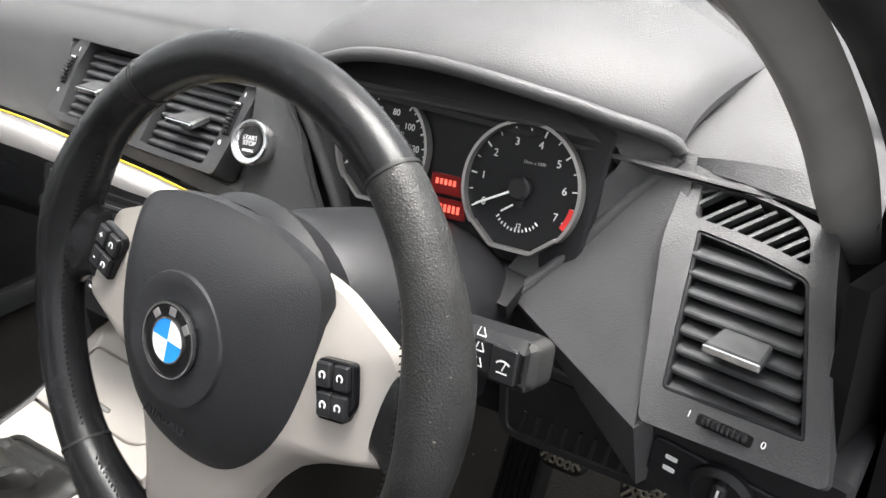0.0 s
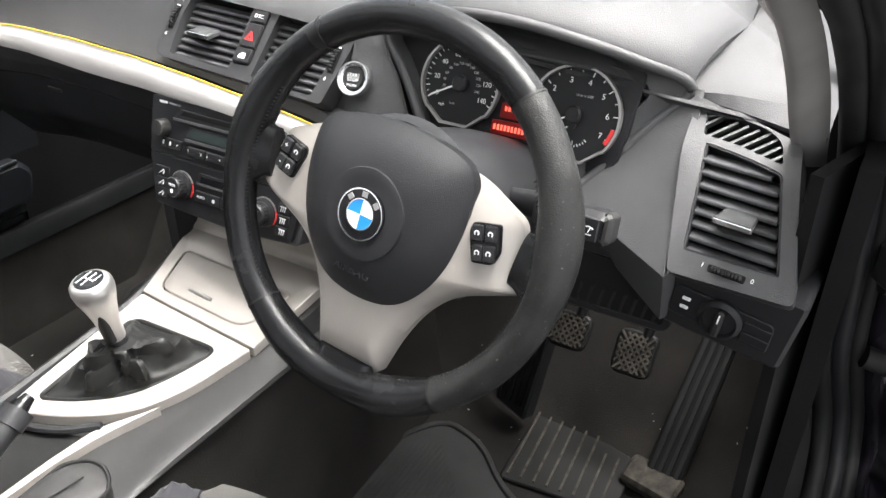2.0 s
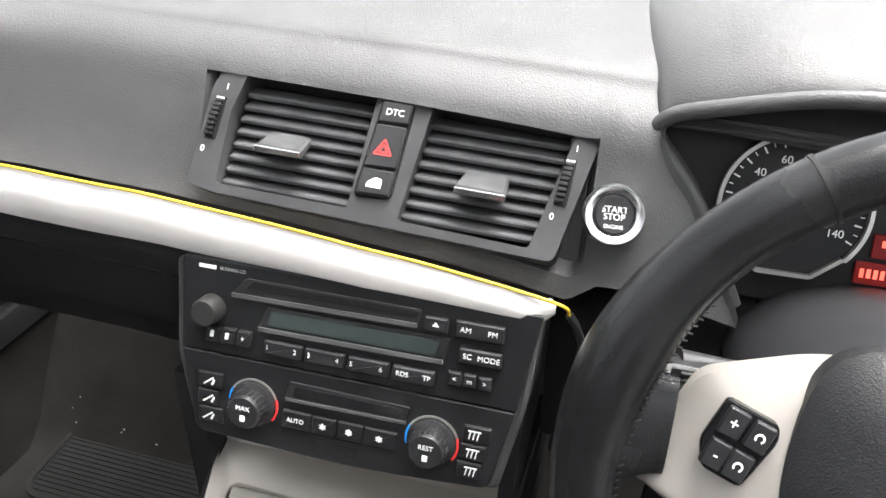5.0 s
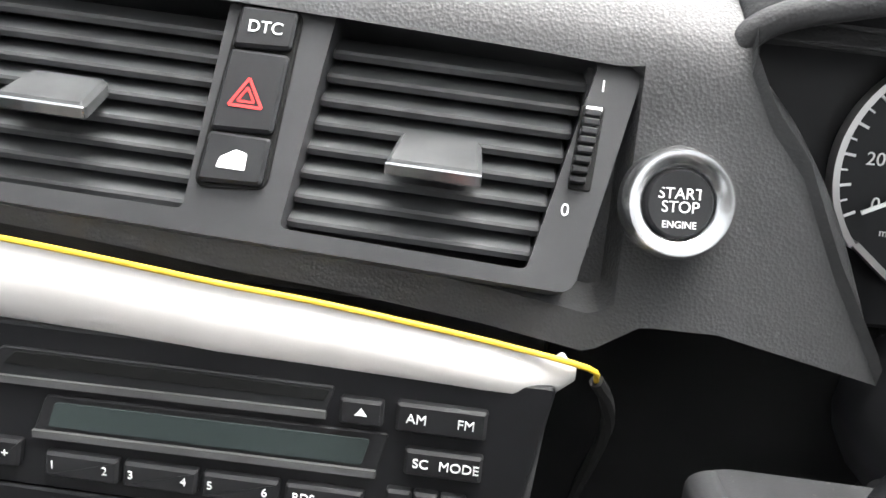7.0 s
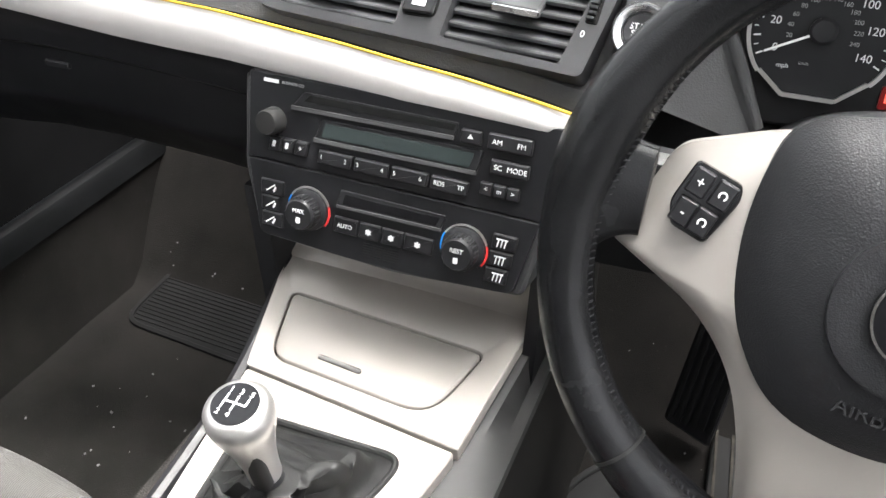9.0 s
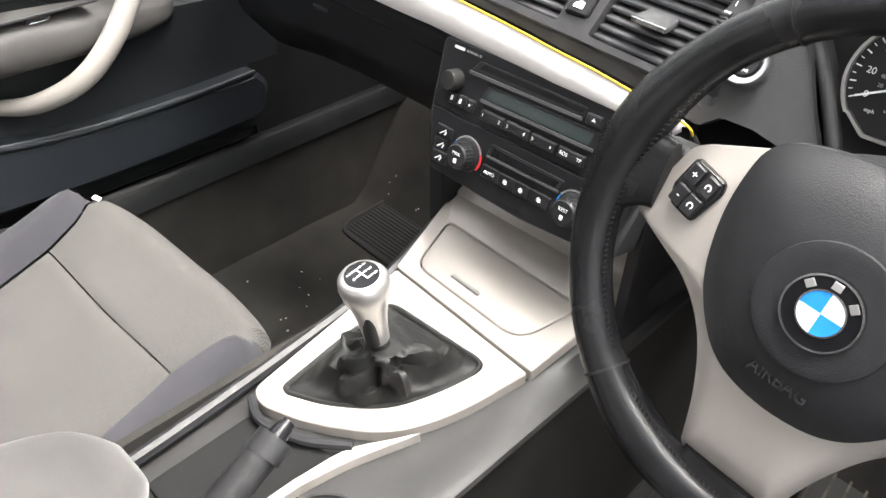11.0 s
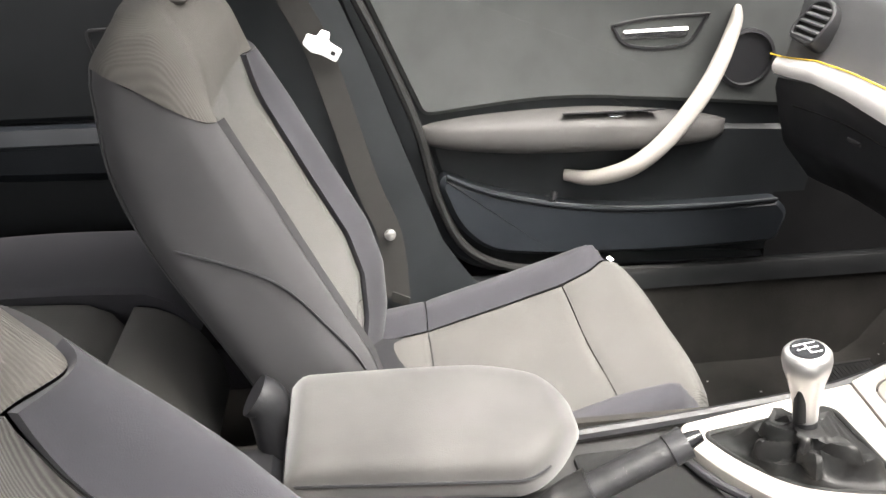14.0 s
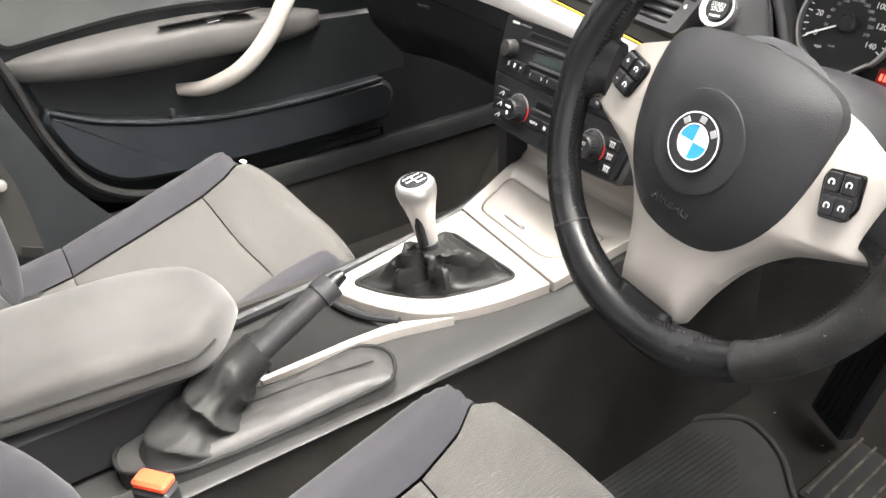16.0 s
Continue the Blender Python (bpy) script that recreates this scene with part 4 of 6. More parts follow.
# start button
VM = frame_of((0.003, 0.250, 0.7375), (1, 0, -0.05), (0, math.sin(radians(38)), math.cos(radians(38))))
start = thing("start_button", "round black engine start button in a chrome ring", "start button")
SM = frame_of((0.166, 0.2425, 0.7275), (1, 0.12, -0.03), (0.0, 0.48, 0.88))
part("chrome_ring", spin([(0.0208, -0.006), (0.0208, 0.001), (0.0190, 0.0042), (0.0165, 0.0040), (0.0132, 0.001), (0.0132, -0.004)], SM, 48), M_RING, start, "polished metal ring")
part("push_cap", spin([(0.0128, -0.004), (0.0128, 0.001), (0.0118, 0.0028), (0.006, 0.0024), (0.0, 0.0022)], SM, 40), M_SMOOTH, start)
writing("START", 0.0058, at(SM, 0, 0.0033, 0.0024), M_WHITE, start)
writing("STOP", 0.0058, at(SM, 0, -0.0015, 0.0024), M_WHITE, start)
writing("ENGINE", 0.0036, at(SM, 0, -0.0078, 0.0026), M_WHITE, start)

# ---- centre vents ----
def moved(bm, m):
    bmesh.ops.transform(bm, matrix=m, verts=bm.verts)
    return bm


vents = thing("centre_vents", "pair of black louvred centre air vents with button column", "air vent")
vo = rounded([(-0.139, -0.036), (-0.120, -0.040), (0.130, -0.044), (0.147, 0.049), (-0.126, 0.056), (-0.137, 0.04)], 0.006, 5)
hl = rounded([(-0.117, -0.033), (-0.0165, -0.0335), (-0.012, 0.050), (-0.1125, 0.050), (-0.119, 0.02)], 0.003, 4)
hr = rounded([(0.0205, -0.0355), (0.1125, -0.0375), (0.129, 0.043), (0.029, 0.049)], 0.003, 4)
part("bezel", moved(plate_two(vo, [hl, hr], -0.026, 0.002), VM), M_BEZEL, vents)
# Black slab stands for the shaded depth behind both vents.
part("duct_shade", slab(inset(vo, 0.006), -0.055, -0.040, VM, 0.001), M_BLACK, vents)
for s, (x0, x1, lo, hi, lean) in enumerate(((-0.117, -0.0145, -0.030, 0.047, 0.003), (0.0205, 0.1145, -0.031, 0.046, 0.013))):
    for i in range(8):
        v = lo + (hi - lo) * (i + 0.35) / 8
        k = i / 8
        a, b = x0 + (0.004 if s == 0 else 0.008) * k, x1 + (0.002 if s == 0 else 0.014) * k
        part("louvre", louvre(b - a, (a + b) / 2, v, VM, -50, 0.0140), M_SLAT, vents)
    tx, ty = ((-0.072, 0.0035), (0.0745, -0.001))[s]
    vent_tab(vents, at(VM, tx, ty, 0.002))
    wx, wy = ((-0.1295, 0.014), (0.1275, 0.010))[s]
    part("flow_slot", slab(rounded([(-0.0042, -0.016), (0.0042, -0.016), (0.0055, 0.016), (-0.003, 0.016)], 0.001), 0.001, 0.003, at(VM, wx, wy), 0.0004), M_BLACK, vents)
    bm = bmesh.new()
    for i in range(8):
        box(0.0062, 0.0028, 0.006, at(VM, wx + 0.0012 * (i - 3.5) / 3.5, wy - 0.0125 + 0.0036 * i, 0.002 + 0.003 * math.sin(math.pi * (i + 0.5) / 8)), 0.0006, bm)
    part("flow_wheel", bm, M_SMOOTH, vents)
    part("wheel_mark", box(0.006, 0.0016, 0.001, at(VM, wx + 0.0015, wy + 0.0145, 0.0042), 0.0002), M_WHITE, vents)
    writing("I", 0.0065, at(VM, wx + 0.004, wy + 0.024, 0.0022), M_WHITE, vents)
    writing("0", 0.0065, at(VM, wx - 0.004, wy - 0.024, 0.0022), M_WHITE, vents)
col_o = rounded([(-0.0125, -0.0235), (0.0125, -0.0215), (0.0155, 0.046), (-0.0065, 0.046)], 0.004, 4)
part("button_column", slab(inset(col_o, -0.0012), 0.001, 0.0032, VM, 0.0004), M_BLACK, vents)


def vent_button(y0, y1, name):
    lx = lambda y: -0.0120 + (y + 0.0225) * 0.085
    rx = lambda y: 0.0122 + (y + 0.0225) * 0.045
    return part(name, slab(rounded([(lx(y0), y0), (rx(y0), y0 + 0.001), (rx(y1), y1), (lx(y1), y1)], 0.002), 0.002, 0.0062, VM, 0.0012), M_SMOOTH, vents)


b1 = vent_button(-0.0225, -0.0035, "lock_button")
b2 = vent_button(-0.0027, 0.0285, "hazard_button")
b3 = vent_button(0.0295, 0.0455, "traction_button")
writing("DTC", 0.0066, at(VM, 0.004, 0.0375, 0.0064), M_WHITE, b3)
bm = bmesh.new()
for r, w in ((0.0072, 0.0011), (0.0036, 0.0009)):
    tri_pts = [(0.0015 + r * math.sin(radians(a)), 0.0105 + r * math.cos(radians(a))) for a in (0, 120, 240)]
    for p, q in zip(tri_pts, tri_pts[1:] + tri_pts[:1]):
        bar(*p, *q, w, 0.0060, 0.0065, VM, bm)
part("warning_triangle", bm, M_RED, b2, "red warning triangle")
bm = slab(rounded([(-0.0055, -0.017), (0.0055, -0.017), (0.0055, -0.0105), (0.001, -0.0095), (-0.0045, -0.013)], 0.0008), 0.0060, 0.0065, VM, 0.0001)
part("symbol", bm, M_WHITE, b1)

# passenger's end vent
end_vent = thing("end_vent", "small rounded black air vent at the dashboard's end", "air vent")
EV = frame_of((-0.585, 0.262, 0.742), (1, -0.04, 0.02), (0, math.sin(radians(32)), math.cos(radians(32))))
eo = rounded([(-0.05, -0.030), (0.04, -0.036), (0.046, 0.022), (0.01, 0.042), (-0.04, 0.036)], 0.025, 6)
part("bezel", frame_plate(eo, inset(eo, 0.007), -0.02, 0.006, EV, 0.002), M_SMOOTH, end_vent)
# Shade inside the small vent, put in as a black slab.
part("duct_shade", slab(inset(eo, 0.004), -0.02, 0.0008, EV, 0.0005), M_BLACK, end_vent)
for i in range(5):
    y = -0.022 + 0.012 * i
    w = 0.074 - 0.9 * abs(y - 0.0) * 0.6
    part("louvre", louvre(w, -0.002, y, EV, -50, 0.012, 0.001), M_SLAT, end_vent)

# ---- radio and climate panel ----
RD = frame_of((0, 0.2, 0.62), (1, 0, -0.012), (0, math.sin(radians(15)), math.cos(radians(15))))
radio = thing("car_radio", "charcoal car radio with compact disc slot and button rows", "car radio")
part("side_body", slab(rounded([(-0.150, 0.040), (0.129, 0.034), (0.125, -0.03), (0.112, -0.097), (0.0, -0.106), (-0.132, -0.101), (-0.149, -0.04)], 0.006), -0.09, -0.006, RD, 0.003), M_DASH, radio)
part("face", slab(rounded([(-0.141, 0.044), (0.130, 0.044), (0.1195, -0.0295), (-0.1415, -0.0295)], 0.003), -0.02, 0.0, RD, 0.001), M_PANEL, radio)


def key(x0, x1, y0, y1, parent, skew=0.0, h=0.004, mat=M_SMOOTH, name="push_button"):
    return part(name, slab(rounded([(x0, y0), (x1, y0), (x1 + skew, y1), (x0 + skew, y1)], 0.0015), -0.002, h, RD, 0.0012), mat, parent)


def rwrite(t, s, x, y, parent, mat=M_WHITE, z=0.0042):
    return writing(t, s, at(RD, x, y, z), mat, parent)


part("disc_bezel", slab(rounded([(-0.100, 0.0195), (0.043, 0.0215), (0.046, 0.034), (-0.088, 0.034)], 0.002), 0.0, 0.0012, RD, 0.0005), M_SMOOTH, radio)
part("disc_slot", slab(rounded([(-0.088, 0.0265), (0.042, 0.0275), (0.044, 0.0325), (-0.082, 0.0325)], 0.001), 0.001, 0.0016, RD, 0.0002), M_BLACK, radio)
part("display_bezel", slab(rounded([(-0.078, -0.004), (0.064, -0.0025), (0.068, 0.0165), (-0.071, 0.0145)], 0.002), 0.0, 0.0012, RD, 0.0005), M_SMOOTH, radio)
part("display", slab(rounded([(-0.071, 0.0005), (0.058, 0.0015), (0.061, 0.0135), (-0.067, 0.012)], 0.0015), 0.001, 0.0017, RD, 0.0002), M_LCD, radio, "dim green-grey display")
# Lower lips of the slots, paler than the face around them.
for a, b in (((-0.099, 0.0200), (0.0430, 0.0220)), ((-0.077, -0.0030), (0.0640, -0.0015))):
    part("slot_lip", bar(*a, *b, 0.0032, 0.0, 0.0028, RD), M_LIP, radio, "pale grey lower lip")
part("volume_knob", spin([(0.0112, 0.0), (0.0105, 0.012), (0.0095, 0.0145), (0.0, 0.0148)], at(RD, -0.1155, 0.006), 32), M_SIDE, radio, "round grey volume knob")
for x0, x1, a, b in ((-0.0725, -0.0415, "1", "2"), (-0.0395, -0.0085, "3", "4"), (-0.0065, 0.0250, "5", "6"), (0.0275, 0.0590, "RDS", "TP")):
    k = key(x0, x1, -0.0215, -0.0100, radio, 0.001)
    rwrite(a, 0.0052, x0 + (0.004 if len(a) == 1 else 0.0085), -0.0155, k)
    rwrite(b, 0.0052, x1 - 0.005, -0.0155, k)
k = key(0.0485, 0.0655, 0.0200, 0.0310, radio)
part("eject_mark", slab([(0.0545, 0.0245), (0.0595, 0.0245), (0.057, 0.0280)], 0.004, 0.0043, RD, 0.0001), M_WHITE, k)
k = key(0.0705, 0.1055, 0.0195, 0.0320, radio)
rwrite("AM", 0.0056, 0.0785, 0.0258, k)
rwrite("FM", 0.0056, 0.0975, 0.0258, k)
k = key(0.0750, 0.1055, 0.0010, 0.0125, radio)
rwrite("SC", 0.0056, 0.0815, 0.0068, k)
rwrite("MODE", 0.0056, 0.0965, 0.0068, k)
for i, t in enumerate(("<", "m", ">")):
    k = key(0.0688 + 0.0108 * i, 0.0790 + 0.0108 * i, -0.0170, -0.0065, radio)
    rwrite(t, 0.0052, 0.0740 + 0.0108 * i, -0.0115, k)
for i in range(3):
    k = key(-0.1195 + 0.0122 * i, -0.1080 + 0.0122 * i, -0.0195, -0.0068, radio, 0.002)
    if i == 2:
        rwrite("+", 0.006, -0.0885, -0.013, k)
    else:
        part("symbol", slab(rounded([(-0.1155 + 0.0122 * i, -0.0155), (-0.1125 + 0.0122 * i, -0.0155), (-0.1115 + 0.0122 * i, -0.0100), (-0.1145 + 0.0122 * i, -0.0100)], 0.001), 0.004, 0.0043, RD, 0.0001), M_WHITE, k)
part("maker_badge", slab(rounded([(-0.127, 0.0365), (-0.113, 0.0365), (-0.113, 0.0395), (-0.127, 0.0395)], 0.0004), 0.0, 0.0004, RD, 0.0001), M_WHITE, radio)
rwrite("BUSINESS CD", 0.0035, -0.0995, 0.038, radio, M_GREYPRINT, 0.0002)

climate = thing("climate_panel", "charcoal climate control panel with two rotary knobs", "climate control")
part("face", slab(rounded([(-0.1415, -0.0305), (0.1190, -0.0305), (0.106, -0.094, 0.008), (0.0, -0.102, 0.2), (-0.128, -0.0975, 0.008)], 0.003, 6), -0.02, 0.0, RD, 0.001), M_PANEL, climate)
for cx, word, red in ((-0.0795, "MAX", 60), (0.0615, "REST", 60)):
    kb = part("rotary_knob", spin([(0.0185, 0.0), (0.0180, 0.004), (0.0145, 0.006), (0.0135, 0.016), (0.0120, 0.0185), (0.0, 0.0180)], at(RD, cx, -0.0645), 40), M_SMOOTH, climate)
    bm = bmesh.new()
    for i in range(24):
        a = 2 * math.pi * i / 24
        box(0.0012, 0.0016, 0.010, at(RD, cx + 0.0140 * math.cos(a), -0.0645 + 0.0140 * math.sin(a), 0.011), 0.0003, bm)
    part("knurling", bm, M_SMOOTH, kb)
    part("scale_ring", arc_band(cx, -0.0645, 0.0188, 0.0202, -60, 70, 0.0005, 0.0018, RD, 30), M_SATIN_CHROME, kb)
    part("cold_mark", arc_band(cx, -0.0645, 0.0188, 0.0202, -105, -62, 0.0005, 0.0018, RD, 12), M_BLUE, kb, "blue cold mark")
    part("warm_mark", arc_band(cx, -0.0645, 0.0188, 0.0204, 72, 125, 0.0005, 0.0018, RD, 12), M_RED, kb, "red warm mark")
    writing(word, 0.0052, at(RD, cx, -0.0610, 0.0188), M_WHITE, kb)
    part("symbol", slab(rounded([(-0.002, -0.0025), (0.002, -0.0025), (0.002, 0.0025), (-0.002, 0.0025)], 0.001), 0.0186, 0.0190, at(RD, cx, -0.0690), 0.0001), M_WHITE, kb)
part("slot_bezel", slab(rounded([(-0.054, -0.0555), (0.040, -0.0545), (0.044, -0.0415), (-0.0505, -0.0405)], 0.002), 0.0, 0.0012, RD, 0.0005), M_SMOOTH, climate)
part("display", slab(rounded([(-0.048, -0.0525), (0.036, -0.0515), (0.039, -0.0440), (-0.046, -0.0435)], 0.001), 0.001, 0.0016, RD, 0.0002), M_GLOSSBLACK, climate)
part("slot_lip", bar(-0.053, -0.0550, 0.041, -0.0540, 0.0024, 0.0, 0.0024, RD), M_LIP, climate, "pale grey lower lip")
for x0, x1, t in ((-0.0560, -0.0330, "AUTO"), (-0.0322, -0.0125, ""), (-0.0117, 0.0085, ""), (0.0093, 0.0350, "")):
    k = key(x0, x1, -0.0785, -0.0640, climate, 0.001, 0.002, M_PANEL)
    if t:
        rwrite(t, 0.0050, (x0 + x1) / 2, -0.0715, k, z=0.0022)
    else:
        bm = bmesh.new()
        for a in range(3):
            box(0.0014, 0.0055, 0.0003, at(RD, (x0 + x1) / 2, -0.0715, 0.0022, a * 60), 0.0001, bm)
        part("symbol", bm, M_WHITE, k)
for i in range(3):
    y = -0.053 - 0.0145 * i
    k = key(-0.1275 + 0.001 * i, -0.1045 - 0.004 * (i == 1), y - 0.0065, y + 0.0070, climate, 0.0, 0.002, M_PANEL)
    bm = bar(-0.121, y - 0.003, -0.113, y + 0.003, 0.0012, 0.002, 0.0024, RD)
    bar(-0.114, y - 0.003, -0.112, y + 0.0015, 0.0016, 0.002, 0.0024, RD, bm)
    part("symbol", bm, M_WHITE, k)
    k = key(0.0830 - 0.0015 * i, 0.1035 - 0.0022 * i, y - 0.0055, y + 0.0075, climate, 0.001, 0.002, M_PANEL)
    bm = bmesh.new()
    for q in range(3):
        bar(0.0885 + 0.003 * q, y - 0.003, 0.0895 + 0.003 * q, y + 0.003, 0.0009, 0.002, 0.0024, RD, bm)
    bar(0.0875, y + 0.0035, 0.0970, y + 0.0035, 0.0010, 0.002, 0.0024, RD, bm)
    part("symbol", bm, M_WHITE, k)
bm = bmesh.new()
for i in range(6):
    bar(-0.0270, -0.0825 - 0.0022 * i, 0.0060, -0.0820 - 0.0022 * i, 0.0009, 0.0, 0.0006, RD, bm)
part("sensor_grille", bm, M_SMOOTH, climate)

# ---- steering wheel ----
TILT_W = radians(20)
WM = frame_of((0.338, 0.0492, 0.6937), (1, 0, 0), (0, math.sin(TILT_W), math.cos(TILT_W))) @ pose(0, 0, 0, 0, 0, -7)
sw_wheel = thing("steering_wheel", "worn black leather three-spoke steering wheel with satin silver spokes", "steering wheel")
RIM = 0.1645


def rim_radius(a):
    bump = 0.0
    for c, w, h in ((-78, 16, 0.0035), (78, 16, 0.0035), (-160, 14, 0.003), (160, 14, 0.003)):
        d = (a - c + 180) % 360 - 180
        bump += h * math.exp(-(d / w) ** 2)
    return 0.0152 + bump


def rim_piece(a0, a1, n, grow=0.0):
    rings = []
    for i in range(n + 1):
        a = a0 + (a1 - a0) * i / n
        s, c = math.sin(radians(a)), math.cos(radians(a))
        r = rim_radius(a) + grow
        ring = []
        for k in range(20):
            q = 2 * math.pi * k / 20
            rad = RIM + r * math.cos(q)
            ring.append((rad * s, rad * c, r * 1.08 * math.sin(q)))
        rings.append(ring)
    return loft(rings, m=WM)


part("rim_top", rim_piece(-38, 38, 40), M_LEATHER, sw_wheel, "smooth shiny leather top of the rim")
part("rim_right", rim_piece(38, 142, 56), M_LEATHER_FLAKY, sw_wheel, "flaking scuffed leather grip")
part("rim_bottom", rim_piece(142, 218, 40), M_LEATHER, sw_wheel)
part("rim_left", rim_piece(218, 322, 56), M_LEATHER, sw_wheel)
for a in (-38, 38, 142, 218):
    part("rim_seam", rim_piece(a - 0.35, a + 0.35, 2, 0.0006), M_RUBBER, sw_wheel)
rng = random.Random(4)
for a0, a1 in ((150, 212), (222, 300), (60, 138)):
    bm = bmesh.new()
    a = a0
    while a < a1:
        s, c = math.sin(radians(a)), math.cos(radians(a))
        rr = RIM - rim_radius(a) * 0.93
        box(0.0009, 0.0036, 0.0012, WM @ pose(rr * s, rr * c, rim_radius(a) * 0.42 + 0.0005, 0, 0, -a + 30 * rng.uniform(0.8, 1.2)), 0.0003, bm)
        a += 1.5
    part("stitching", bm, M_PANEL, sw_wheel)


def dome(outline, z0, z1, rings=10, power=2.6, m=WM, bm=None):
    """A pillow over an outline."""
    cx = sum(p[0] for p in outline) / len(outline)
    cy = sum(p[1] for p in outline) / len(outline)
    rs = []
    for i in range(rings + 1):
        s = 1 - (i / rings) * 0.98
        rs.append([(cx + (x - cx) * s, cy + (y - cy) * s, z0 + (z1 - z0) * (1 - s ** power)) for x, y in outline])
    return loft([[(x, y, z0 - 0.012) for x, y in outline]] + rs, bm=bm, m=m)


spoke_o = rounded([(-0.125, 0.036, 0.008), (-0.072, 0.060, 0.02), (0.072, 0.060, 0.02), (0.125, 0.036, 0.008), (0.143, -0.020, 0.005), (0.088, -0.044, 0.04), (0.062, -0.070, 0.03), (0.045, -0.106, 0.03), (0.034, -0.147, 0.006),
                   (-0.034, -0.147, 0.006), (-0.045, -0.106, 0.03), (-0.062, -0.070, 0.03), (-0.088, -0.044, 0.04), (-0.143, -0.020, 0.005)], 0.01, 7)
part("spoke_plate", dome(spoke_o, -0.010, 0.006, 8, 8.0), M_SILVER, sw_wheel, "satin silver three-spoke plate")


def spoke_leather(pts, w0, w1):
    """Leather that flares from a spoke's end into the rim."""
    a, b = Vector(pts[0]), Vector(pts[1])
    t = (b - a).normalized()
    side = Vector((-t.y, t.x, 0))
    rings = []
    for i in range(13):
        u = i / 12
        c = a.lerp(b, u)
        w = w0 + (w1 - w0) * u ** 2.2
        h = 0.009 + 0.007 * u
        rings.append([c + side * w * (abs(math.cos(q)) ** 0.8) * (1 if math.cos(q) > 0 else -1) + Vector((0, 0, h * (abs(math.sin(q)) ** 0.8) * (1 if math.sin(q) > 0 else -1)))
                      for q in [2 * math.pi * k / 24 for k in range(24)]])
    return loft(rings, m=WM)


for s in (-1, 1):
    part("spoke_cover", spoke_leather([(s * 0.131, 0.009, -0.006), (s * 0.163, 0.006, -0.003)], 0.024, 0.052), M_LEATHER, sw_wheel)
part("spoke_cover", spoke_leather([(0, -0.140, -0.006), (0, -0.163, -0.003)], 0.030, 0.054), M_LEATHER, sw_wheel)
part("hub_back", spin([(0.075, -0.045), (0.085, -0.02), (0.08, -0.004), (0.0, -0.004)], WM, 40), M_PANEL, sw_wheel)
hub_o = rounded([(-0.079, 0.066, 0.02), (-0.03, 0.079, 0.06), (0.03, 0.079, 0.06), (0.079, 0.066, 0.02), (0.085, 0.018, 0.05), (0.074, -0.035, 0.05), (0.042, -0.074, 0.04), (0.0, -0.082, 0.04), (-0.042, -0.074, 0.04), (-0.074, -0.035, 0.05), (-0.085, 0.018, 0.05)], 0.02, 6)
hub = part("airbag_cover", dome(hub_o, 0.006, 0.030, 16, 3.4), M_HUB, sw_wheel, "grained charcoal airbag cover")
part("emblem_dish", spin([(0.041, 0.0245), (0.0395, 0.0302), (0.034, 0.0312), (0.027, 0.0300), (0.0, 0.0300)], WM, 48), M_HUB, hub)
em = part("emblem", spin([(0.0225, 0.028), (0.0225, 0.0325), (0.0215, 0.0335), (0.0, 0.0335)], WM, 48), M_GLOSSBLACK, hub, "round black blue and white enamel emblem")
part("emblem_ring", arc_band(0, 0, 0.0213, 0.0225, 0, 360, 0.032, 0.0343, WM, 60), M_CHROME, em)
part("emblem_ring", arc_band(0, 0, 0.0128, 0.0138, 0, 360, 0.0332, 0.0343, WM, 48), M_CHROME, em)


def quarter(a0, r):
    pts = [(0, 0)] + [(r * math.sin(radians(a0 + 90 * i / 12)), r * math.cos(radians(a0 + 90 * i / 12))) for i in range(13)]
    return loft([[(x, y, 0.033) for x, y in pts], [(x, y, 0.0339) for x, y in pts]], m=WM)


for q in range(4):
    part("emblem_quarter", quarter(90 * q, 0.0128), M_BLUE if q % 2 else M_ENAMEL, em)
for a in (-48, 0, 48):
    s, c = math.sin(radians(a)), math.cos(radians(a))
    part("emblem_mark", box(0.0055, 0.0048, 0.0008, WM @ pose(0.0176 * s, 0.0176 * c, 0.0338, 0, 0, -a), 0.0002), M_SATIN_CHROME, em)
writing("AIRBAG", 0.011, WM @ pose(0.0, -0.052, 0.0245, -14, 0, 0), M_HUB, hub, depth=0.0006)


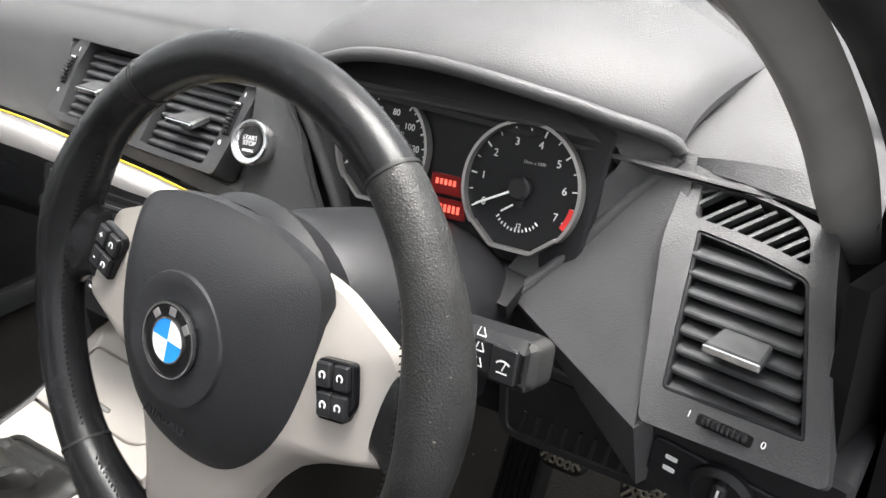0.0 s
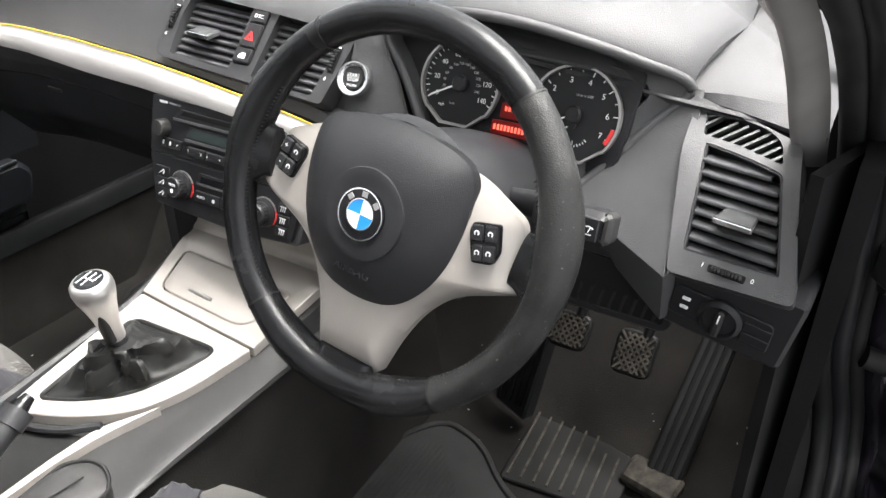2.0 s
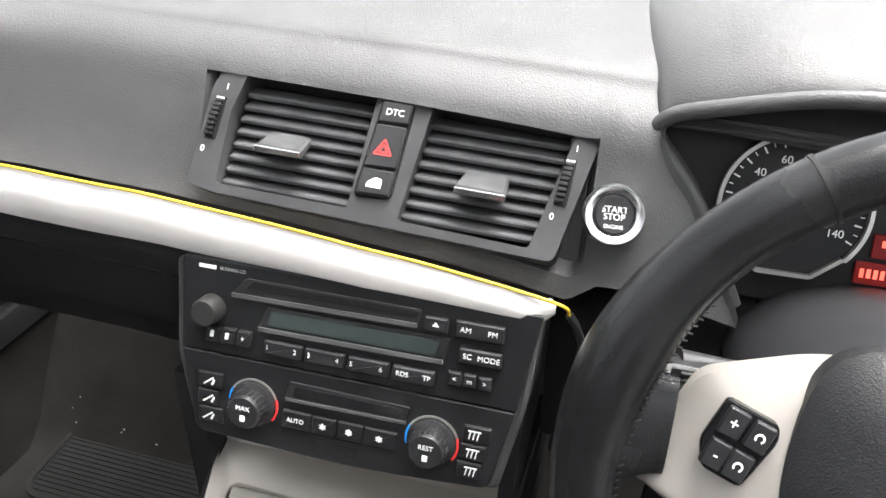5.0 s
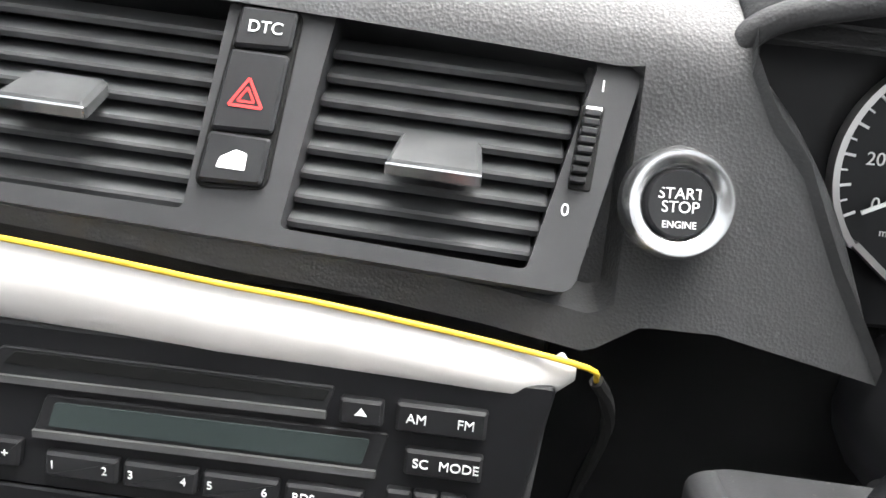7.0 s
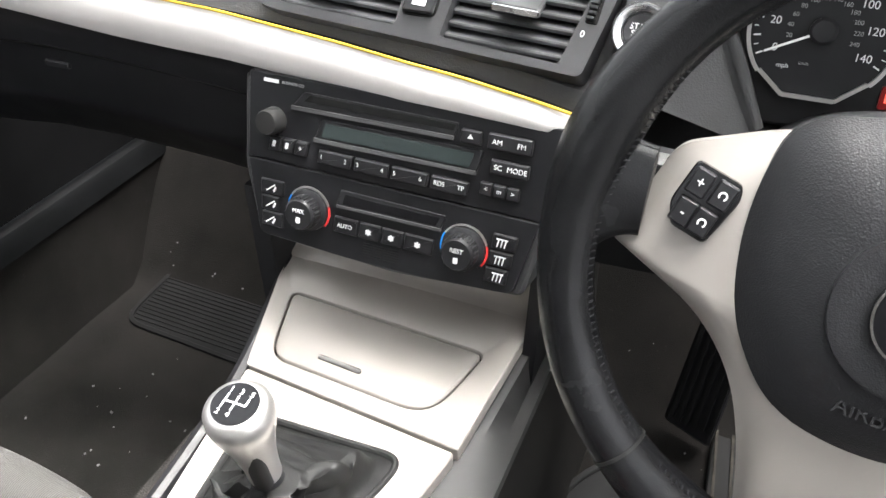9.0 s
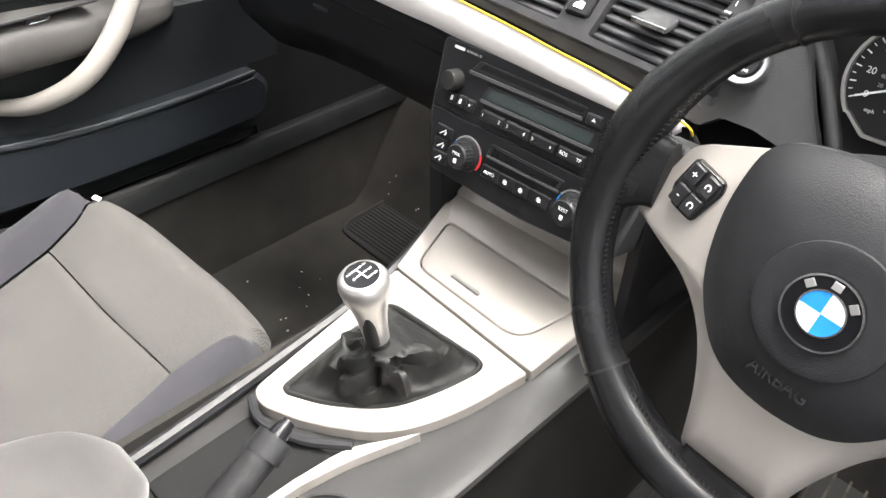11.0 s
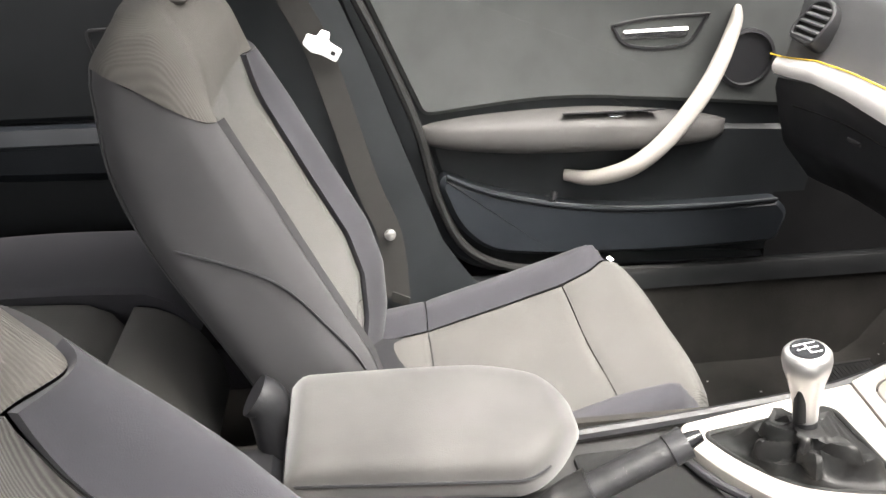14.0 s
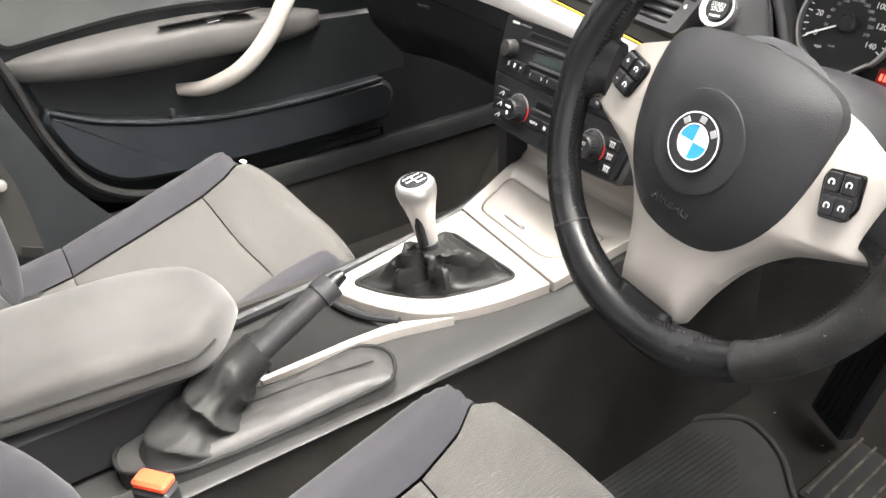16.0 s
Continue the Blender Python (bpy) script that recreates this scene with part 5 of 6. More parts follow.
def wheel_keys(cx, cy, turn, faces, mirror):
    km = WM @ pose(cx, cy, 0.0075, 0, 0, turn)
    km = km @ Matrix.Diagonal((0.76, 0.80, 1, 1))
    o = rounded([(-0.017 * mirror, 0.021), (0.015 * mirror, 0.021), (0.019 * mirror, 0.012), (0.015 * mirror, -0.021), (-0.010 * mirror, -0.021), (-0.018 * mirror, -0.008)], 0.004)
    pad = part("key_pad", slab(o, -0.004, 0.0012, km, 0.001), M_GLOSSBLACK, sw_wheel)
    for (x, y), t in zip(((-0.008, 0.0105), (0.008, 0.0105), (-0.007, -0.0095), (0.0065, -0.0095)), faces):
        kk = part("key", slab(rounded([(x * mirror - 0.0068, y - 0.0085), (x * mirror + 0.0068, y - 0.0085), (x * mirror + 0.0068, y + 0.0085), (x * mirror - 0.0068, y + 0.0085)], 0.002), 0.0, 0.004, km, 0.0012), M_SMOOTH, pad)
        if t in "+-":
            writing(t, 0.010, at(km, x * mirror, y, 0.0042), M_WHITE, kk)
        else:
            bm = arc_band(x * mirror, y, 0.0018, 0.0030, -140, 140, 0.004, 0.0043, km, 16)
            part("symbol", bm, M_WHITE, kk)


wheel_keys(-0.1045, 0.0145, -14, "+o-o", 1)
wheel_keys(0.1045, 0.0125, 14, "oooo", -1)

# ---- steering column and stalks ----
column = thing("steering_column", "black plastic steering column shroud", "steering column")
CO = frame_of((0.338, 0.16, 0.655), (1, 0, 0), (0, math.sin(TILT_W), math.cos(TILT_W)))
part("upper_shroud", loft([[(w * math.cos(2 * math.pi * k / 28), h * math.sin(2 * math.pi * k / 28) + 0.012, z) for k in range(28)] for w, h, z in
     ((0.055, 0.048, 0.085), (0.070, 0.056, 0.06), (0.082, 0.060, 0.02), (0.088, 0.060, -0.03), (0.088, 0.055, -0.09), (0.08, 0.05, -0.12))], m=CO), M_PANEL, column)
part("lower_shroud", box(0.13, 0.07, 0.2, at(CO, 0, -0.045, -0.03), 0.015), M_PANEL, column)


def stalk(sx, name, label):
    st = thing(name, label, "control stalk")
    hm = frame_of((0.338 + sx * 0.147 + (0.006 if sx < 0 else 0), 0.130, 0.691), (1, -0.02 * sx, 0.0), (0, 0.30, 0.95))
    a = Vector((0.338 + sx * 0.06, 0.150, 0.680))
    part("arm", pipe([a, (0.338 + sx * 0.09, 0.145, 0.684), (0.338 + sx * 0.125, 0.137, 0.690)], lambda u: 0.011 + 0.003 * u, 16, 16, 0.7, (0, -1, 0.3)), M_PANEL, st)
    o = rounded([(sx * -0.038, -0.016), (sx * 0.028, -0.019), (sx * 0.035, -0.013), (sx * 0.035, 0.009), (sx * 0.026, 0.012), (sx * -0.038, 0.010)], 0.006, 4)
    body = slab(o, -0.010, 0.013, hm, 0.006)
    part("paddle", body, M_PANEL if sx > 0 else M_SCUFF, st)
    part("paddle_end", slab(rounded([(sx * 0.027, -0.0195), (sx * 0.036, -0.0135), (sx * 0.036, 0.0095), (sx * 0.027, 0.0125)], 0.004), -0.009, 0.0140, hm, 0.006), M_SIDE if sx > 0 else M_SCUFF, st, "grey end button" if sx > 0 else "scuffed black end button")
    part("scroll_frame", slab(rounded([(-0.010, -0.013), (0.010, -0.013), (0.010, 0.012), (-0.010, 0.012)], 0.002), 0.012, 0.0138, at(hm, -0.022 * sx, -0.001), 0.0006), M_PANEL, st)
    bm = bmesh.new()
    for i in range(6):
        box(0.010, 0.0022, 0.004, at(hm, -0.022 * sx, -0.009 + 0.0035 * i, 0.0145), 0.0006, bm)
    part("scroll_wheel", bm, M_RUBBER, st)
    for y in (0.009, 0.0, -0.009):
        bm = bar(-0.003, y - 0.002, 0.003, y - 0.002, 0.0007, 0.0129, 0.0133, at(hm, 0.0, 0.001))
        bar(-0.003, y - 0.002, -0.001, y + 0.003, 0.0007, 0.0129, 0.0133, at(hm, 0.0, 0.001), bm)
        bar(0.003, y - 0.002, 0.001, y + 0.003, 0.0007, 0.0129, 0.0133, at(hm, 0.0, 0.001), bm)
        part("symbol", bm, M_WHITE, st)
    if sx > 0:
        wb = part("wiper_button", slab(rounded([(-0.0085, -0.0115), (0.0085, -0.0115), (0.0085, 0.0095), (-0.0085, 0.0095)], 0.002), 0.012, 0.0152, at(hm, 0.0175, -0.003), 0.001), M_PANEL, st)
        bm = arc_band(0.0175, -0.0075, 0.0055, 0.0065, -45, 45, 0.0152, 0.0155, hm, 12)
        bar(0.0175, -0.007, 0.0195, -0.002, 0.0008, 0.0152, 0.0155, hm, bm)
        bar(0.014, -0.0085, 0.021, -0.0085, 0.0008, 0.0152, 0.0155, hm, bm)
        part("symbol", bm, M_WHITE, wb)
    else:
        writing("BC", 0.009, at(hm, 0.014, -0.002, 0.0133), M_WHITE, st)
        part("end_button", slab(rounded([(-0.012, -0.012), (0.012, -0.012), (0.012, 0.010), (-0.012, 0.010)], 0.003), 0.011, 0.0142, at(hm, -0.019, 0.0), 0.001), M_PANEL, st)
    return st


stalk(1, "wiper_stalk", "grey plastic wiper stalk with white symbols")
stalk(-1, "indicator_stalk", "scuffed black plastic indicator stalk with white symbols")

# ---- centre console ----
console = thing("centre_console", "grey plastic centre console with satin silver surround", "centre console")
XC = -0.021


def top_z(y):
    return lerp_table([(-0.6, 0.36), (-0.3, 0.365), (-0.12, 0.380), (-0.07, 0.386), (0.1, 0.402), (0.135, 0.406), (0.215, 0.430), (0.26, 0.446), (0.34, 0.48)], y)


def half(y):
    return lerp_table([(-0.6, 0.105), (-0.3, 0.100), (-0.12, 0.098), (0.0, 0.100), (0.11, 0.108), (0.26, 0.130), (0.34, 0.14)], y)


LIP_X = 0.146


def smooth_fall(y):
    """1 beside the handbrake, 0 beside the gear lever."""
    return max(0.0, min(1.0, (-0.07 - y) / 0.06))


def console_ring(y):
    h, z = half(y), top_z(y) - 0.010
    w = h + 0.028
    zn = max(z, 0.379 - 0.016 * smooth_fall(y))
    pts = [(-w + 0.010, 0.24), (-w + 0.004, 0.30), (-h - 0.012, z - 0.03), (-h - 0.003, z - 0.004), (-h + 0.006, z),
           (h - 0.024, z), (h - 0.012, zn), (h + 0.006, zn - 0.001), (LIP_X - 0.012, 0.386 - 0.008 * smooth_fall(y)), (LIP_X - 0.002, 0.382 - 0.004 * smooth_fall(y)), (LIP_X, 0.377), (LIP_X - 0.004, 0.372), (LIP_X - 0.014, 0.368), (LIP_X - 0.03, 0.24)]
    return [(XC + x, y, q) for x, q in pts]


part("console_body", loft([console_ring(-0.62 + 0.98 * i / 40) for i in range(41)]), M_SIDE, console)
for sgn in (-1, 1):
    structure("tunnel_side" if sgn < 0 else "tunnel_side_driver", sheet(lambda u, v: (XC + sgn * (0.128 + 0.03 * (1 - u) ** 2), -0.62 + 1.1 * v, 0.04 + 0.328 * u), 10, 30, 0.01 * sgn), M_CARPET, "dark carpeted side of the transmission tunnel", "carpet")
part("edge_bar", pipe([(XC - half(y) - 0.006, y, top_z(y) - 0.004) for y in (-0.33, -0.2, -0.05, 0.1, 0.2, 0.3)], 0.008, 40, 8), M_SMOOTH, console)


def draped(bm, lift=0.0):
    for v in bm.verts:
        v.co.z += top_z(v.co.y) + lift
    return bm


gear_outer = rounded([(-0.130, 0.123, 0.004), (-0.117, 0.0, 0.08), (-0.108, -0.095, 0.012), (-0.085, -0.101, 0.02), (-0.03, -0.082, 0.05), (0.035, -0.040, 0.05), (0.066, 0.02, 0.04), (0.084, 0.106, 0.004)], 0.01, 7)
gear_inner = rounded([(-0.099, 0.083, 0.02), (-0.094, 0.0, 0.05), (-0.088, -0.072, 0.02), (-0.078, -0.076, 0.01), (-0.04, -0.060, 0.03), (0.012, -0.022, 0.05), (0.036, 0.03, 0.04), (0.050, 0.088, 0.022)], 0.01, 7)
part("gear_surround", draped(frame_plate(gear_outer, gear_inner, -0.010, 0.004, None, 0.0015)), M_SILVER, console, "satin silver gear lever surround")
part("boot_rim", draped(frame_plate(inset(gear_inner, -0.001), inset(gear_inner, 0.005), -0.008, 0.0055, None, 0.002)), M_RUBBER, console)


ash_lid_o = [(-0.1175, 0.141, 0.02), (0.050, 0.131, 0.03), (0.076, 0.203, 0.012), (-0.1325, 0.212, 0.012)]
lid_outer = rounded(ash_lid_o, 0.01, 7)
tray_outer = rounded([(-0.1335, 0.1265, 0.002), (0.0855, 0.1095, 0.002), (0.106, 0.245, 0.002), (-0.160, 0.250, 0.002)], 0.01, 7)
part("tray_surround", draped(frame_plate(tray_outer, lid_outer, -0.010, 0.004, None, 0.001)), M_SILVER, console, "satin silver tray surround")
lid = part("tray_lid", draped(slab(inset(lid_outer, 0.0022), -0.010, 0.0038, None, 0.0015)), M_SILVER, console, "satin silver cup tray lid")
part("lid_gap", draped(slab(lid_outer, -0.010, -0.004, None, 0.0005)), M_BLACK, lid)
part("finger_slot", draped(slab(rounded([(-0.072, 0.1525), (-0.026, 0.1495), (-0.027, 0.1545), (-0.071, 0.1570)], 0.002), 0.003, 0.0046, None, 0.0005)), M_BLACK, lid)
part("finger_lip", draped(pipe([(-0.071, 0.1545, 0.004), (-0.049, 0.1525, 0.006), (-0.027, 0.1515, 0.004)], 0.0017, 14, 8)), M_SATIN_CHROME, lid)


def throat(u, v):
    """Concave silver piece that rises from the lid to the climate panel."""
    x0, x1 = -0.158 + 0.022 * u, 0.106 - 0.004 * u
    a = [(0.0, 0.242, 0.441), (0.3, 0.257, 0.455), (0.6, 0.250, 0.485), (1.0, 0.205, 0.528)]
    for (t0, y0, z0), (t1, y1, z1) in zip(a, a[1:]):
        if u <= t1:
            w = (u - t0) / (t1 - t0)
            return (x0 + (x1 - x0) * v, y0 + (y1 - y0) * w, z0 + (z1 - z0) * w)
    return (x0, 0.2, 0.528)


part("throat", sheet(throat, 12, 16, -0.006), M_SILVER, console)
structure("console_flank", sheet(lambda u, v: (0.092 + 0.018 * u, 0.222 + 0.2 * v, 0.12 + 0.5 * u), 8, 8, 0.012), M_PANEL, "anthracite flank of the centre stack", "panel")
structure("console_flank_far", sheet(lambda u, v: (-0.150 - 0.005 * u, 0.22 + 0.2 * v, 0.12 + 0.42 * u), 8, 8, -0.02), M_SMOOTH, "anthracite flank of the centre stack", "panel")

# gear lever
gear = thing("gear_lever", "gear lever with satin metal knob and creased black leather boot", "gear lever")
KN = Vector((-0.023, -0.012, 0.532))
base = Vector((-0.008, 0.010, 0.395))
axis = (KN - base).normalized()
gm = frame_of(KN, Vector((1, 0, 0)), axis.cross(Vector((1, 0, 0))))
knob = part("knob", spin([(0.0105, -0.082), (0.0125, -0.080), (0.0130, -0.066), (0.0150, -0.048), (0.0185, -0.030), (0.0225, -0.016), (0.0242, -0.006), (0.0235, 0.002), (0.0205, 0.006), (0.0165, 0.0072), (0.0, 0.0075)], gm, 40), M_SATIN_CHROME, gear, "satin metal gear knob")
cap = part("shift_plate", spin([(0.0168, 0.006), (0.0165, 0.0082), (0.0, 0.0084)], gm, 36), M_GLOSSBLACK, knob, "gloss black shift pattern plate")
bm = bar(-0.008, 0, 0.008, 0, 0.0011, 0.0083, 0.0088, gm)
for x in (-0.008, 0.0, 0.008):
    bar(x, -0.006 if x < 0.005 else 0.0, x, 0.006, 0.0011, 0.0083, 0.0088, gm, bm)
part("shift_lines", bm, M_WHITE, cap)
for t, x, y in (("1", -0.008, 0.0092), ("3", 0, 0.0092), ("5", 0.008, 0.0092), ("2", -0.008, -0.0092), ("4", 0, -0.0092)):
    writing(t, 0.0058, at(gm, x, y, 0.0085), M_WHITE, cap, "number")
part("inlay", box(0.015, 0.010, 0.050, at(gm, 0.006, -0.0095, -0.055), 0.004), M_RUBBER, knob, "black grip inlay")
part("shaft", spin([(0.013, -0.10), (0.0115, -0.05), (0.010, -0.045)], gm, 20), M_SMOOTH, gear)


def boot_ring(u, n=64):
    """From the rim up to the lever, with creases."""
    ring = []
    top = KN - axis * 0.088
    for k in range(n):
        i = k * len(gear_inner) / n
        p, q = gear_inner[int(i) % len(gear_inner)], gear_inner[(int(i) + 1) % len(gear_inner)]
        w = i - int(i)
        x, y = p[0] + (q[0] - p[0]) * w, p[1] + (q[1] - p[1]) * w
        a = 2 * math.pi * k / n
        ang = math.atan2(y - 0.01, x + 0.025)
        tx, ty = top.x + 0.016 * math.cos(ang), top.y + 0.016 * math.sin(ang)
        s = u ** 0.75
        zz = top_z(y) + (top.z - top_z(y)) * (u ** 1.25)
        f = 0.010 * math.sin(5 * ang + 5 * u + 1.3) * math.sin(math.pi * u) + 0.006 * math.sin(9 * ang - 7 * u) * math.sin(math.pi * u)
        fold = 0.006 * math.sin(u * 17 + 2.0 * math.sin(2 * ang)) * math.sin(math.pi * u)
        rx, ry = x + (tx - x) * s, y + (ty - y) * s
        d = Vector((rx - top.x, ry - top.y))
        d = d.normalized() if d.length > 1e-6 else Vector((1, 0))
        ring.append((rx + d.x * f, ry + d.y * f, zz + fold + 0.012 * math.sin(math.pi * u)))
    return ring


part("boot", loft([boot_ring(i / 22) for i in range(23)]), M_GAITER, gear, "creased black leather boot")

# handbrake
hb = thing("handbrake", "black handbrake lever with creased leather gaiter", "handbrake")
part("grip", pipe([(0.044, -0.30, 0.418), (0.040, -0.25, 0.440), (0.034, -0.19, 0.466), (0.031, -0.155, 0.480)], lambda u: 0.0165 - 0.002 * u, 24, 16, 0.9), M_SCUFF, hb, "worn dark plastic grip")
part("button", pipe([(0.0315, -0.158, 0.479), (0.030, -0.146, 0.484), (0.0295, -0.138, 0.487)], lambda u: 0.010 - 0.004 * u, 10, 12), M_GLOSSBLACK, hb, "gloss black release button")
part("collar", pipe([(0.033, -0.17, 0.474), (0.031, -0.153, 0.4815)], 0.0168, 4, 16, 0.9), M_SMOOTH, hb)


def gaiter_ring(u, n=96):
    """Crumpled sleeve from the skirt up to the grip."""
    c = spline([(0.052, -0.330, 0.380), (0.050, -0.312, 0.400), (0.049, -0.286, 0.424), (0.047, -0.248, 0.449)], 60)[round(u * 60)]
    lean = radians(64) * u
    ring = []
    for k in range(n):
        a = 2 * math.pi * k / n
        rx = 0.024 * (1 - u) ** 1.6 + 0.0205
        ry = 0.042 * (1 - u) ** 1.8 + 0.0215
        w = math.sin(math.pi * min(1, u * 0.92 + 0.08))
        ridge = 1 - 2 * abs(((u * 3.2 + 0.35 * math.sin(a + 0.9) + 0.12 * math.sin(3 * a)) % 1.0) - 0.5)
        slant = 1 - 2 * abs(((u * 1.4 + a / math.pi * 1.5) % 1.0) - 0.5)
        f = 1 + w * (0.26 * ridge ** 1.6 - 0.13 + 0.10 * slant ** 2 - 0.04 + 0.10 * noise.noise((2.6 * math.cos(a), 2.6 * math.sin(a), 7 * u)))
        dx, dy = rx * f * math.cos(a), ry * f * math.sin(a)
        ring.append((c.x + dx, c.y + dy * math.cos(lean), c.z - dy * math.sin(lean)))
    return ring


part("gaiter", loft([gaiter_ring(i / 60) for i in range(61)]), M_GAITER, hb, "creased leather gaiter")
SKIRT = rounded([(0.016, -0.400, 0.03), (0.055, -0.412, 0.02), (0.094, -0.362, 0.03), (0.106, -0.26, 0.05), (0.114, -0.128, 0.022), (0.072, -0.110, 0.03), (0.040, -0.130, 0.02), (0.040, -0.22, 0.03), (0.012, -0.32, 0.03)], 0.02, 7)


def skirt_cover():
    """A soft leather cover, domed a little, with shallow folds behind the lever."""
    cx, cy = 0.066, -0.26
    rings = [[(x, y, -0.030) for x, y in SKIRT]]
    for i in range(13):
        f = 1 - i / 12 * 0.97
        h = 0.013 * (1 - f ** 5)
        rings.append([(cx + (x - cx) * f, cy + (y - cy) * f, h + 0.0012 * noise.noise((x * f * 40, y * f * 40, 0)) * (1 - f) * 2) for x, y in SKIRT])
    return loft(rings)


part("leather_skirt", draped(skirt_cover(), 0.015), M_LEATHER_WORN, hb, "worn grey leather skirt")
part("skirt_seam", draped(pipe([(0.052, -0.30, 0.0285), (0.066, -0.22, 0.0285), (0.085, -0.14, 0.028)], 0.0012, 14, 6)), M_RUBBER, hb)
part("skirt_edge", draped(pipe([(x, y, 0.017) for x, y in SKIRT[::3] + SKIRT[:1]], 0.0022, 90, 6)), M_RUBBER, hb)
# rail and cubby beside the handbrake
# Black slab for the shade in the well beside the handbrake.
part("well_shade", draped(slab(rounded([(-0.095, -0.225), (0.005, -0.225), (0.012, -0.085), (-0.09, -0.112)], 0.008), -0.02, -0.004, None, 0.001)), M_BLACK, console)
part("silver_rail", draped(slab(rounded([(0.058, -0.012, 0.01), (0.040, -0.040, 0.01), (0.016, -0.075, 0.02), (0.006, -0.13), (-0.003, -0.24), (0.005, -0.24), (0.016, -0.13), (0.028, -0.085, 0.02)], 0.003, 5), -0.012, 0.0025, None, 0.001)), M_SILVER, console, "satin silver rail")
part("silver_rail", pipe([(-0.100, -0.102, 0.386), (-0.070, -0.112, 0.384), (-0.02, -0.098, 0.386), (0.02, -0.07, 0.389)], 0.005, 24, 8), M_SMOOTH, console)

# centre armrest
arm = thing("centre_armrest", "grey padded centre armrest over the console", "armrest")


def arm_ring(y):
    u = (y + 0.535) / 0.292
    t = max(0, (u - 0.62) / 0.38)
    x0 = -0.130 + 0.012 * u + 0.050 * t ** 2.2
    x1 = 0.030 + 0.020 * min(1, u / 0.75) - 0.070 * max(0, (u - 0.74) / 0.26) ** 1.8
    e = max(0, (u - 0.86) / 0.14) ** 2.2 + 0.7 * max(0, (0.07 - u) / 0.07) ** 2
    zt = 0.494 + 0.004 * math.sin(math.pi * u) - 0.028 * e
    zb = 0.441 + 0.014 * e - 0.004 * u
    ring = []
    n = 40
    for k in range(n):
        a = 2 * math.pi * k / n
        c, d = math.cos(a), math.sin(a)
        ring.append(((x0 + x1) / 2 + (x1 - x0) / 2 * (abs(c) ** 0.40) * (1 if c > 0 else -1) * (1 - 0.08 * max(0, d)), y,
                     (zt + zb) / 2 + (zt - zb) / 2 * (abs(d) ** 0.46) * (1 if d > 0 else -1)))
    return ring


part("cushion", loft([arm_ring(-0.535 + 0.292 * i / 44) for i in range(45)]), M_ARMREST, arm, "grey padded lid with light stains")
part("piping", pipe([(max(p[0] for p in arm_ring(y)) + 0.0006, y, 0.470) for y in (-0.525, -0.47, -0.40, -0.34, -0.31, -0.285)], 0.0013, 40, 6), M_SMOOTH, arm)
part("arm_box", box(0.145, 0.25, 0.09, pose(-0.048, -0.420, 0.395), 0.012), M_PANEL, arm)
part("hinge", pipe([(-0.112, -0.552, 0.36), (-0.112, -0.556, 0.42), (-0.112, -0.562, 0.462), (-0.112, -0.575, 0.474)], 0.024, 16, 16), M_SMOOTH, arm, "black plastic hinge cover")
for k in range(5):
    part("hinge_rib", box(0.048, 0.004, 0.008, pose(-0.112, -0.530, 0.38 + 0.018 * k, 8, 0, 0), 0.001), M_SMOOTH, arm)
part("rear_box", box(0.15, 0.12, 0.10, pose(-0.045, -0.60, 0.36), 0.02), M_SMOOTH, arm)
buckle = thing("belt_buckle", "black seat belt buckle with a red release button", "belt buckle")
part("body", box(0.040, 0.024, 0.075, pose(0.112, -0.385, 0.362, 0, 0, 40), 0.005), M_SMOOTH, buckle)
part("release_button", box(0.036, 0.020, 0.010, pose(0.112, -0.385, 0.403, 0, 0, 40), 0.003), M_REDBTN, buckle, "red release button")
bm = box(0.05, 0.12, 0.05, pose(0.095, -0.43, 0.295, 0, 0, 0), 0.006)
part("buckle_stem", bm, M_PANEL, buckle)

# ---- seats ----
def cushion_z(x, y):
    base = lerp_table([(-0.52, 0.225), (-0.45, 0.235), (-0.35, 0.255), (-0.22, 0.295), (-0.12, 0.328), (-0.07, 0.346), (-0.035, 0.357), (0.0, 0.361)], y)
    return base


def front_edge(x):
    return 0.010 - 0.40 * x * x


def pillow(p, q):
    """Falls off at the edges of a panel, for p and q from 0 to 1."""
    return (max(0, math.sin(math.pi * p)) ** 0.28) * (max(0, math.sin(math.pi * q)) ** 0.28)


def smooth_step(a, b, x):
    t = max(0.0, min(1.0, (x - a) / (b - a)))
    return t * t * (3 - 2 * t)


SEAM_X = [(-0.52, 0.158), (-0.12, 0.160), (-0.07, 0.172), (-0.035, 0.196), (0.0, 0.206), (0.1, 0.208)]
WIDTH = [(0.2, 0.205), (0.3, 0.218), (0.45, 0.226), (0.6, 0.222), (0.70, 0.216), (0.77, 0.208), (0.81, 0.200), (0.835, 0.182), (0.85, 0.145), (0.856, 0.08)]


